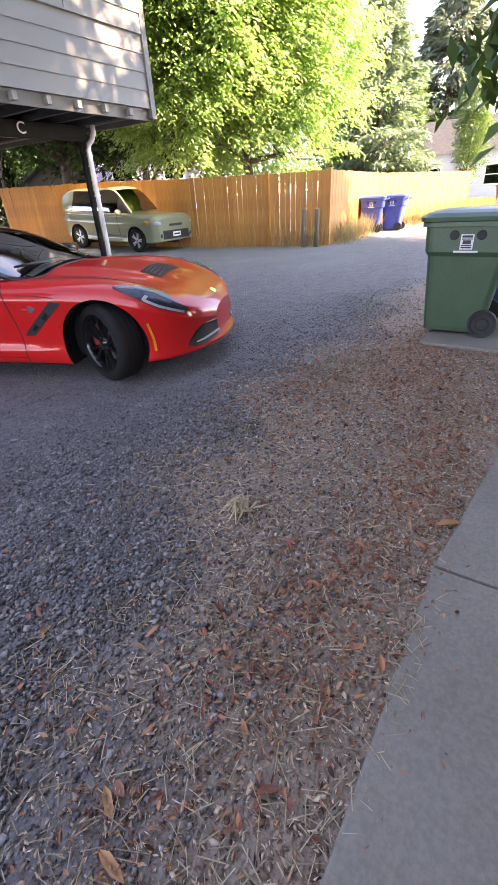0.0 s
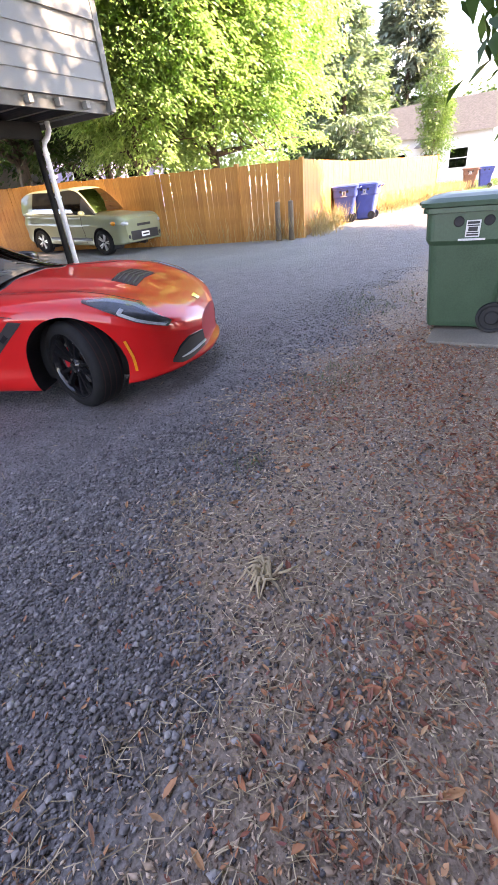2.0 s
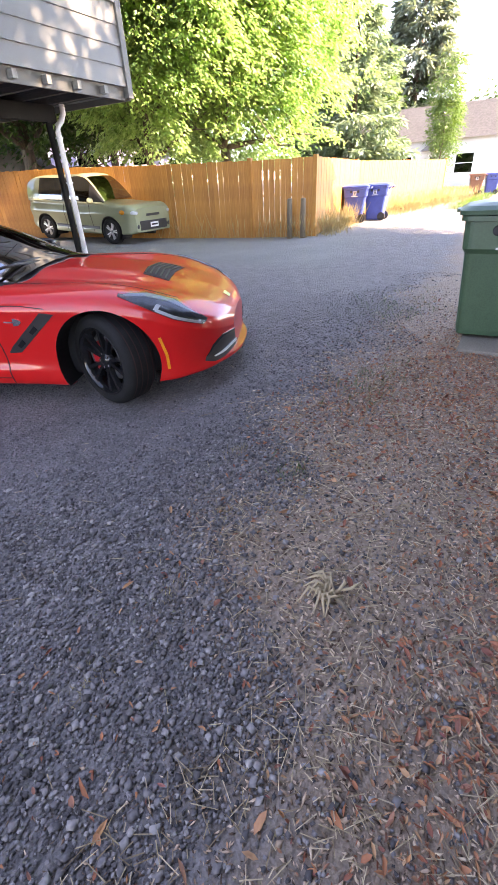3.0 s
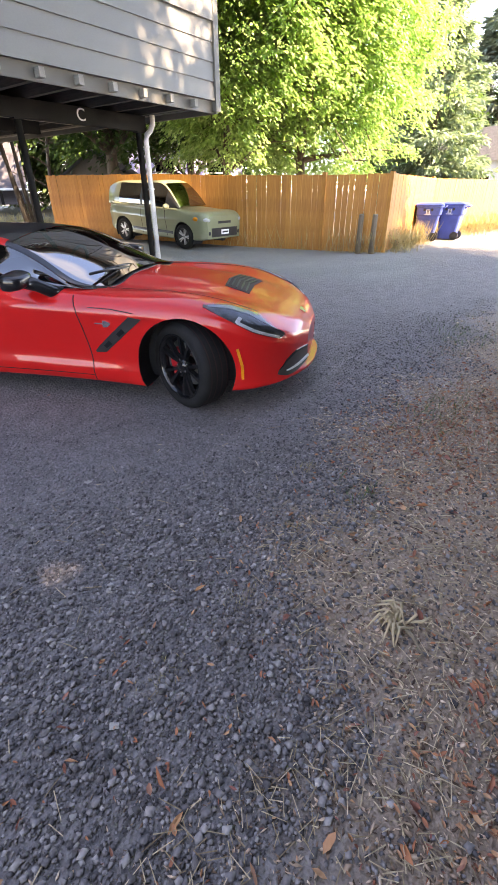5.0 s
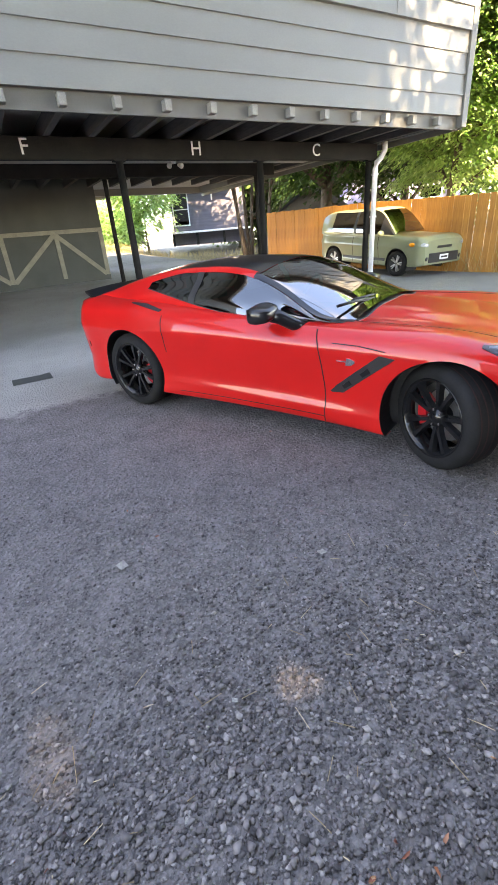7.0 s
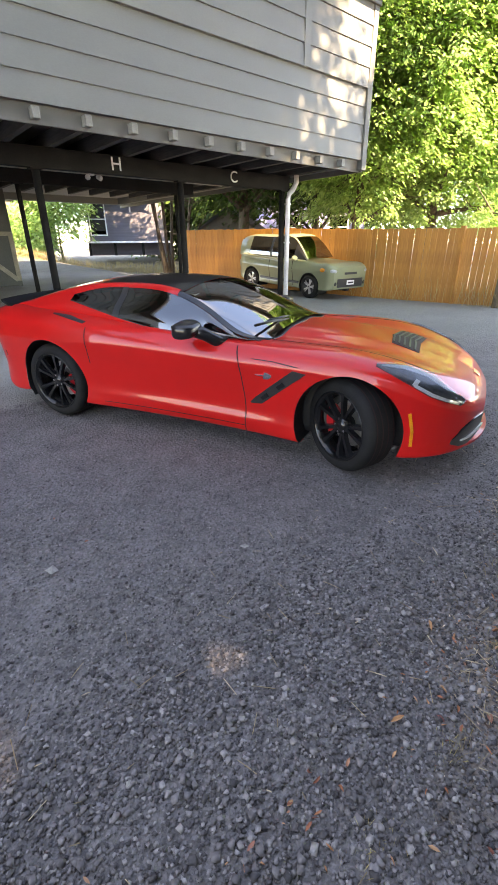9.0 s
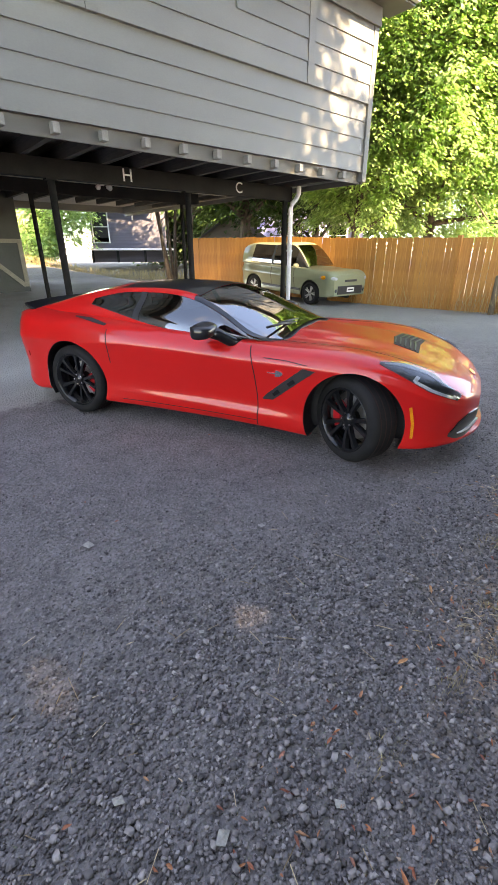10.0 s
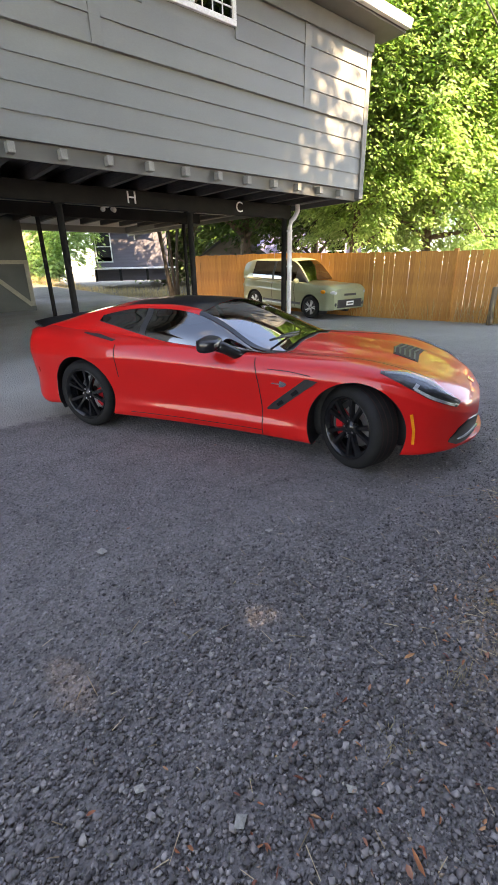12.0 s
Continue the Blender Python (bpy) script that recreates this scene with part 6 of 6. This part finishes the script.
leafy_tree("shrub", "bright green rounded shrub beside the far drive", (7.6, 35.0), 2.9, 0.2, 1.5, M_LEAF_ASH, 300, 18, 0.22, 32, trunk_r=0.06, gap=0.3)
leafy_tree("garden_tree", "light green young tree beyond the carport", (11.2, 33.6), 7.5, 1.4, 1.7, M_LEAF_ASH, 500, 18, 0.26, 33, trunk_r=0.09, gap=0.3)
leafy_tree("garden_tree", "light green tree beyond the carport", (5.0, 38.0), 8.5, 2.0, 3.2, M_LEAF_ASH, 600, 18, 0.28, 34, trunk_r=0.12, gap=0.3)
leafy_tree("lilac_tree", "many-stemmed tree with dark leaves by the drive", (12.7, 21.4), 8.0, 3.6, 1.7, M_LEAF_DARK, 800, 18, 0.24, 35, trunk_r=0.10, gap=0.3)
leafy_tree("back_tree", "dense dark tree closing the view behind", (30.0, 27.0), 12.0, 1.0, 6.0, M_LEAF_DARK, 1300, 18, 0.45, 36, trunk_r=0.3, gap=0.3)
leafy_tree("back_tree", "dense dark tree closing the view behind", (24.5, 34.0), 11.0, 1.0, 6.0, M_LEAF_DARK, 1200, 18, 0.45, 37, trunk_r=0.3, gap=0.3)
leafy_tree("back_tree", "dense dark tree closing the view behind", (2.0, 50.0), 12.0, 1.5, 7.0, M_LEAF_DARK, 1100, 18, 0.5, 38, trunk_r=0.3, gap=0.3)
leafy_tree("back_tree", "broad dark tree behind the far houses", (60.0, 22.0), 12.0, 1.0, 8.0, M_LEAF_DARK, 1000, 18, 0.6, 39, trunk_r=0.3, gap=0.3)
leafy_tree("back_tree", "broad dark tree behind the far houses", (70.0, 6.0), 9.0, 1.0, 7.0, M_LEAF_DARK, 900, 18, 0.6, 40, trunk_r=0.3, gap=0.3)
M_DARKBARK = mottled("dark stem bark", (0.025, 0.02, 0.017), (0.06, 0.05, 0.042), 0.9, 5, 40, bumpy=0.6)
leafy_tree("back_tree", "dense dark tree closing the view behind", (23.0, 42.0), 11.0, 0.6, 6.0, M_LEAF_DARK, 1200, 18, 0.45, 41, trunk_r=0.3, gap=0.3)
for dx, tilt_ in ((0.0, 0.35), (0.25, 0.1), (0.5, -0.12), (-0.3, 0.2)):
    st_ = thing("tree_stem", "slender dark leaning stem beside the drive", "tree stem", "stems by the drive", at=pose(10.1 + dx, 18.9 + dx, float(terrain(0, 19)) - 0.1))
    tube_part("stem", [(0, 0, 0), (-tilt_ * 0.6, 0.05, 1.2), (-tilt_ * 1.3, 0.0, 2.4), (-tilt_ * 2.4, 0.1, 4.2)], [0.07, 0.06, 0.05, 0.03], M_DARKBARK, st_)

# hanging branch at the yard's edge
hb = thing("overhanging_branch", "hanging leafy branch with long dark leaves", "branch")
tips = []
for (p0, d0, ln), sd_ in zip((((5.6, 1.9, 2.95), (-0.80, 0.40, -0.45), 1.7), ((5.6, 1.9, 2.95), (-0.85, 0.34, -0.15), 1.9), ((5.3, 2.0, 2.9), (-0.5, 0.45, -0.65), 1.4)), (1, 2, 3)):
    pts_ = branch_path(p0, d0, ln, 6, 0.13, random.Random(sd_))
    tube_part("twig", pts_, [0.022 * (1 - 0.12 * k) for k in range(7)], M_BARK, hb, "", 6)
    tips += pts_[2:]
tube_part("limb", [(12.2, -2.5, 4.6), (10.1, -2.0, 4.3), (8.4, -1.0, 4.0), (7.0, 0.7, 3.55), (5.6, 1.9, 2.95)], [0.12, 0.10, 0.08, 0.05, 0.026], M_BARK, hb, "", 8)
n_ = 800
tp = np.array([tuple(q) for q in tips])[rng.integers(0, len(tips), n_)] + rng.normal(0, 0.13, (n_, 3))
s_ = rng.uniform(0.10, 0.19, n_)
part("leaves", scatter("leaves", LEAF_V, LEAF_F, tp, np.stack([s_, s_ * 0.9, s_], 1), np.stack([rng.normal(0, 0.4, n_), rng.uniform(0.2, 1.2, n_), rng.uniform(0, 6.28, n_)], 1), M_LEAF_DARK), M_LEAF_DARK, hb)

# overhead cables
for k, (y0_, z0_, y1_, z1_) in enumerate(((14.0, 11.2, 4.0, 8.6), (14.6, 10.4, 4.6, 7.9), (15.2, 8.8, 5.2, 6.6), (13.4, 12.2, 3.4, 9.2))):
    cb = thing("overhead_cable", "thin black overhead cable against the sky", "cable", "overhead cables")
    tube_part("strand", [(40 - 45 * u, y0_ + (y1_ - y0_) * u, z0_ + (z1_ - z0_) * u - 0.9 * math.sin(math.pi * u)) for u in np.linspace(0, 1, 15)], 0.02, M_RUBBER, cb, "", 5)
spot = thing("floodlight", "twin white security lamp under the carport beam", "lamp", at=pose(5.05, 12.9, 2.66))
part("base", box((-0.05, -0.03, 0.06), (0.05, 0.03, 0.15), 0.01), M_WHITE, spot)
for sx in (-1, 1):
    bm = lathe([(0.0, 0.10), (0.045, 0.10), (0.05, 0.08), (0.03, 0.0), (0.0, -0.01)], 16)
    bmesh.ops.transform(bm, matrix=Matrix.Translation((sx * 0.09, -0.04, 0.04)) @ Matrix.Rotation(radians(110), 4, "X") @ Matrix.Rotation(radians(25 * sx), 4, "Y"), verts=bm.verts)
    part("lamp_head", bm, M_WHITE, spot, smooth=True)
tagged(part("floor_hatch", box((1.18, 9.22, float(terrain(0, 9.4)) - 0.02), (1.62, 9.52, float(terrain(0, 9.4)) + 0.012), 0.004), M_GARAGE), "small dark metal cover plate on the apron", "cover plate")

# ---- loose ground: gravel, chips, leaves, twigs, grass ----
M_STONE = by_piece("crushed dark stone", [(0.050, 0.045, 0.047), (0.108, 0.097, 0.099), (0.160, 0.144, 0.146), (0.212, 0.191, 0.192), (0.335, 0.308, 0.30)], 0.8)
M_CHIP = by_piece("bark and wood chip", [(0.06, 0.034, 0.024), (0.21, 0.128, 0.09), (0.38, 0.255, 0.18), (0.57, 0.41, 0.30), (0.76, 0.61, 0.47)], 0.9)
M_DEADLEAF = by_piece("dead leaf", [(0.20, 0.06, 0.04), (0.34, 0.11, 0.06), (0.46, 0.17, 0.08), (0.52, 0.28, 0.15), (0.26, 0.075, 0.065)], 0.75)
M_TWIG = by_piece("dry twig and straw", [(0.22, 0.15, 0.09), (0.42, 0.32, 0.20), (0.62, 0.50, 0.34)], 0.85)
M_WEED = leaf_mat("small weed leaf", [(0.05, 0.10, 0.03), (0.09, 0.15, 0.05)], 0.3)
STONE_V = np.array([(1, 0.1, 0.1), (-0.9, -0.15, 0), (0.1, 1, -0.1), (-0.15, -0.95, 0.1), (0.1, -0.05, 0.85), (0, 0.1, -0.8)]) * 0.5
STONE_F = np.array([(0, 2, 4), (2, 1, 4), (1, 3, 4), (3, 0, 4), (2, 0, 5), (1, 2, 5), (3, 1, 5), (0, 3, 5)])


def near_points(n, lo, hi, focus, spread, g):
    """Points on the ground, thickest about a line in front of the house wall."""
    out = []
    while sum(len(o) for o in out) < n:
        p = np.stack([g.uniform(lo[0], hi[0], n), g.uniform(lo[1], hi[1], n)], 1)
        d = np.hypot(p[:, 0] - focus[0], p[:, 1] - focus[1])
        out.append(p[g.uniform(0, 1, n) < np.exp(-np.clip(d - 1.5, 0, None) / spread)])
    return np.concatenate(out)[:n]


def on_ground(p, lift):
    near_ = np.exp(-((p[:, 0] - 2) ** 2 + (p[:, 1] - 4) ** 2) / 400)
    z_ = terrain(p[:, 0], p[:, 1]) + near_ * 0.012 * np.sin(p[:, 0] * 1.7 + 0.6 * p[:, 1]) * np.cos(p[:, 1] * 1.3)
    return np.stack([p[:, 0], p[:, 1], z_ + lift], 1)


def lay(name, label, cat, p, base_v, base_f, size, turn, mat, lift):
    ob = new(name, scatter(name, base_v, base_f, on_ground(p, lift), size, turn, mat))
    return tagged(ob, label, cat, kind="stuff")


g = np.random.default_rng(21)
edge_y = lambda p: np.clip(2.05 + 0.75 * p[:, 0], 2.8, 3.85) + 0.25 * np.sin(p[:, 0] * 1.9) + 0.18 * np.sin(p[:, 0] * 5.3 + 1)
p = near_points(200000, (-1.2, 2.6), (9.0, 8.3), (1.6, 4.2), 1.9, g)
p = p[(p[:, 1] > edge_y(p) - 0.1) | (g.uniform(0, 1, len(p)) < 0.16)]
# the wheel track is pressed smooth: fewer and smaller stones there
track = np.clip((p[:, 1] - 4.15 - 0.25 * np.sin(p[:, 0] * 1.3)) / 0.9, 0, 1)
keep = g.uniform(0, 1, len(p)) > 0.45 * track
p, track = p[keep], track[keep]
n = len(p)
s = np.where(g.uniform(0, 1, n) < 0.06, g.uniform(0.026, 0.044, n), g.uniform(0.009, 0.024, n)) * (0.94 - 0.40 * track)
lay("gravel", "loose dark crushed gravel over the yard", "gravel", p, STONE_V, STONE_F, np.stack([s, s * g.uniform(0.6, 1, n), s * g.uniform(0.6, 0.95, n)], 1), g.uniform(0, 6.28, (n, 3)) * np.array([0.15, 0.15, 1]), M_STONE, s * 0.20)
p = near_points(70000, (-0.8, 2.25), (8.0, 4.4), (1.8, 2.9), 2.4, g)
p = p[(p[:, 1] < edge_y(p) + g.normal(0, 0.18, len(p)))]
n = len(p)
s = g.uniform(0.006, 0.026, n) * np.where(g.uniform(0, 1, n) < 0.12, 1.8, 1)
lay("wood_chips", "bark and wood chips trodden into the dirt", "wood chips", p, STONE_V, STONE_F, np.stack([s, s * g.uniform(0.2, 0.5, n), s * g.uniform(0.12, 0.4, n)], 1), np.stack([g.normal(0, 0.5, n), g.normal(0, 0.4, n), g.uniform(0, 6.28, n)], 1), M_CHIP, s * 0.08)
CURL_V = np.array([(-0.5, 0, 0.04), (-0.2, 0.24, 0.12), (0.2, 0.22, 0.10), (0.5, 0, 0.02), (0.2, -0.24, 0.14), (-0.2, -0.22, 0.09), (0, 0, 0.0)])
CURL_F = np.array([(0, 6, 1), (1, 6, 2), (2, 6, 3), (3, 6, 4), (4, 6, 5), (5, 6, 0)])
p = np.concatenate([near_points(1500, (0.0, 2.2), (7.5, 4.0), (2.6, 2.5), 2.0, g), np.stack([g.normal(4.7, 0.9, 4200), g.normal(2.95, 0.38, 4200)], 1), g.uniform((-0.5, 3.8), (6, 7.0), (22, 2)), np.stack([g.normal(3.2, 0.5, 1500), g.normal(2.5, 0.16, 1500)], 1), np.stack([g.normal(2.0, 0.35, 900), g.normal(2.62, 0.2, 900)], 1), np.stack([g.normal(3.9, 0.4, 900), g.normal(3.6, 0.25, 900)], 1), np.stack([g.normal(1.0, 0.4, 120), g.normal(2.75, 0.25, 120)], 1)])
p = p[p[:, 1] > 2.0]
n = len(p)
s = g.uniform(0.010, 0.034, n) * np.where(g.uniform(0, 1, n) < 0.05, 2.0, 1)
lay("leaf_litter", "curled brown and rust dead leaves on the dirt", "leaves", p, CURL_V, CURL_F, np.stack([s, s * g.uniform(0.25, 1, n), s * g.uniform(0.6, 2.2, n)], 1), np.stack([g.normal(0, 0.5, n), g.normal(0, 0.45, n), g.uniform(0, 6.28, n)], 1), M_DEADLEAF, 0.010)
TW_V = np.array([(-0.5, -0.012, 0), (0.5, -0.008, 0.03), (0.5, 0.008, 0.03), (-0.5, 0.012, 0), (-0.1, 0, 0.05)])
TW_F = np.array([(0, 1, 4), (1, 2, 4), (2, 3, 4), (3, 0, 4)])
p = near_points(9500, (-0.5, 2.25), (6.5, 5.0), (1.7, 3.0), 1.6, g)
p = p[(p[:, 1] < edge_y(p) + 0.1) | (g.uniform(0, 1, len(p)) < 0.05)]
n = len(p)
s = g.uniform(0.015, 0.085, n) * np.where(g.uniform(0, 1, n) < 0.04, 1.7, 1)
lay("twigs", "dry twigs and straw strewn over the dirt", "twigs", p, TW_V, TW_F, np.stack([s, np.full(n, 0.12), np.full(n, 0.10)], 1), np.stack([g.normal(0, 0.2, n), g.normal(0, 0.12, n), g.uniform(0, 6.28, n)], 1), M_TWIG, 0.010)
# rust-coloured heaps of leaf and straw along the slab
HEAPS = ((2.71, 2.47, 0.16), (2.28, 2.55, 0.10), (2.07, 2.63, 0.07), (1.77, 2.68, 0.07), (1.75, 2.48, 0.06), (1.56, 2.54, 0.07), (1.28, 2.65, 0.08), (1.95, 2.46, 0.06), (1.21, 2.82, 0.08), (1.28, 3.25, 0.07), (1.13, 2.76, 0.07), (3.3, 2.62, 0.25), (4.0, 2.8, 0.35), (4.4, 3.3, 0.35), (4.0, 3.55, 0.25), (5.0, 3.5, 0.35), (4.7, 3.0, 0.3))
TUFTS = ((1.72, 3.76), (2.13, 3.73), (2.61, 3.80), (3.1, 4.0))
p = np.concatenate([np.stack([g.normal(x, r, 60), g.normal(y, r, 60)], 1) for x, y, r in HEAPS])
n = len(p)
M_RUSTLEAF = by_piece("rust orange leaf", [(0.24, 0.075, 0.045), (0.38, 0.13, 0.06), (0.48, 0.21, 0.09), (0.55, 0.34, 0.19), (0.30, 0.09, 0.065)], 0.7)
sl = g.uniform(0.008, 0.024, n) * np.where(g.uniform(0, 1, n) < 0.05, 1.9, 1)
lay("leaf_heaps", "rust orange curled leaves heaped on the dirt", "leaves", p, CURL_V, CURL_F, np.stack([sl, sl * g.uniform(0.2, 0.7, n), sl * g.uniform(0.8, 2.4, n)], 1), np.stack([g.normal(0, 0.6, n), g.normal(0, 0.5, n), g.uniform(0, 6.28, n)], 1), M_RUSTLEAF, 0.012)
for x, y, ln, tn in ((2.74, 2.30, 0.15, 130), (1.21, 2.84, 0.09, 60), (1.13, 2.74, 0.10, 85), (1.95, 2.45, 0.08, -50), (1.75, 2.47, 0.07, 15), (2.51, 4.04, 0.055, 40), (2.06, 3.91, 0.055, -20), (1.56, 2.95, 0.06, 70), (1.44, 3.44, 0.06, 0)):
    lf = tagged(new("dead_leaf", mesh_of("dead_leaf", CURL_V * np.array([ln, ln * 0.55, ln * 1.1]), CURL_F, M_RUSTLEAF)), "large curled orange dead leaf on the ground", "leaf", "large dead leaves")
    lf.matrix_basis = pose(x, y, 0.014, 8, -6, tn)
M_PALE = mottled("pale limestone", (0.22, 0.21, 0.19), (0.34, 0.325, 0.30), 0.85, 20, 120, bumpy=0.4)
for x, y, r in ((2.26, 4.96, 0.026), (1.19, 3.93, 0.026), (1.01, 4.20, 0.02), (1.50, 3.77, 0.02), (1.41, 5.44, 0.04), (1.28, 4.33, 0.012), (2.9, 4.7, 0.018), (1.55, 4.55, 0.014)):
    ps = tagged(new("pale_stone", mesh_of("pale_stone", STONE_V * np.array([2.2 * r, 1.7 * r, 0.9 * r]), STONE_F, M_PALE)), "pale flat stone lying among the gravel", "stone", "pale stones")
    ps.matrix_basis = pose(x, y, 0.3 * r, 4, 7, 300 * x)
BL_V = np.array([(-0.02, 0, 0), (0.02, 0, 0), (0.10, 0.02, 0.6), (0.24, 0.03, 1.0)])
BL_F = np.array([(0, 1, 2), (0, 2, 3)])


def grass(name, label, pts, h0, h1, mat, wide=1.0):
    n = len(pts)
    s = g.uniform(h0, h1, n)
    return lay(name, label, "grass", pts, BL_V, BL_F, np.stack([s * wide, s * wide, s], 1), np.stack([g.normal(0, 0.25, n), g.normal(0, 0.25, n), g.uniform(0, 6.28, n)], 1), mat, -0.01)


def along(x0, y0, x1, y1, n, wid):
    u = g.uniform(0, 1, n)
    return np.stack([x0 + (x1 - x0) * u + g.normal(0, wid, n), y0 + (y1 - y0) * u + g.normal(0, wid, n)], 1)


grass("dry_grass", "dry straw grass along the fence foot", np.concatenate([along(13.6, 7.3, 19.0, 7.9, 1700, 0.2), along(19.5, 7.6, 30.0, 5.6, 5200, 0.5), along(12.7, 9.0, 13.3, 7.5, 150, 0.10), along(12.75, 9.4, 12.1, 12.4, 130, 0.08)]), 0.12, 0.75, M_DRYGRASS, 0.5)
grass("rough_grass", "rough dry grass beside the far drive", np.concatenate([along(8.0, 31.0, 13.5, 23.5, 3000, 0.8), along(11.0, 22.0, 12.5, 19.0, 900, 0.4)]), 0.15, 0.6, M_DRYGRASS, 0.6)
grass("lawn", "bright green mown lawn by the white house", np.concatenate([g.uniform((34, 1.0), (46.5, 12), (16000, 2)), along(22, 4.9, 33, 4.6, 2500, 0.25)]), 0.06, 0.22, M_LAWN, 2.0)
grass("weeds", "small green weeds in the dirt", np.concatenate([np.stack([g.normal(4.3, 0.28, 260), g.normal(3.55, 0.15, 260)], 1), np.stack([g.normal(6.6, 0.5, 420), g.normal(3.9, 0.25, 420)], 1), np.stack([g.normal(3.05, 0.05, 50), g.normal(3.62, 0.05, 50)], 1)]), 0.03, 0.10, M_WEED, 1.4)
grass("dry_tufts", "small yellowed grass tufts in the gravel", np.concatenate([np.stack([g.normal(x, 0.045, 90), g.normal(y, 0.035, 90)], 1) for x, y in TUFTS]), 0.02, 0.06, M_DRYGRASS, 1.0)
# the uprooted dry clump
cl = thing("dried_plant", "uprooted dried plant lying on the dirt", "dead plant", at=pose(2.38, 3.18, 0.012, 0, 0, 20))
for k in range(26):
    a_ = g.normal(0.6, 1.1)
    l_ = g.uniform(0.03, 0.12)
    ox, oy = g.normal(0, 0.018, 2)
    tube_part("stalk", [(ox, oy, 0.012), (ox + 0.5 * l_ * math.cos(a_), oy + 0.5 * l_ * math.sin(a_), 0.02 + 0.03 * g.uniform()), (ox + l_ * math.cos(a_ + 0.5), oy + l_ * math.sin(a_ + 0.5), 0.006)], [0.004, 0.007, 0.0015], M_TWIG, cl, "", 5)
tube_part("root", [(0, 0, 0.01), (-0.05, -0.05, 0.012), (-0.12, -0.09, 0.004)], [0.010, 0.008, 0.003], M_WOODPOST, cl, "", 6)
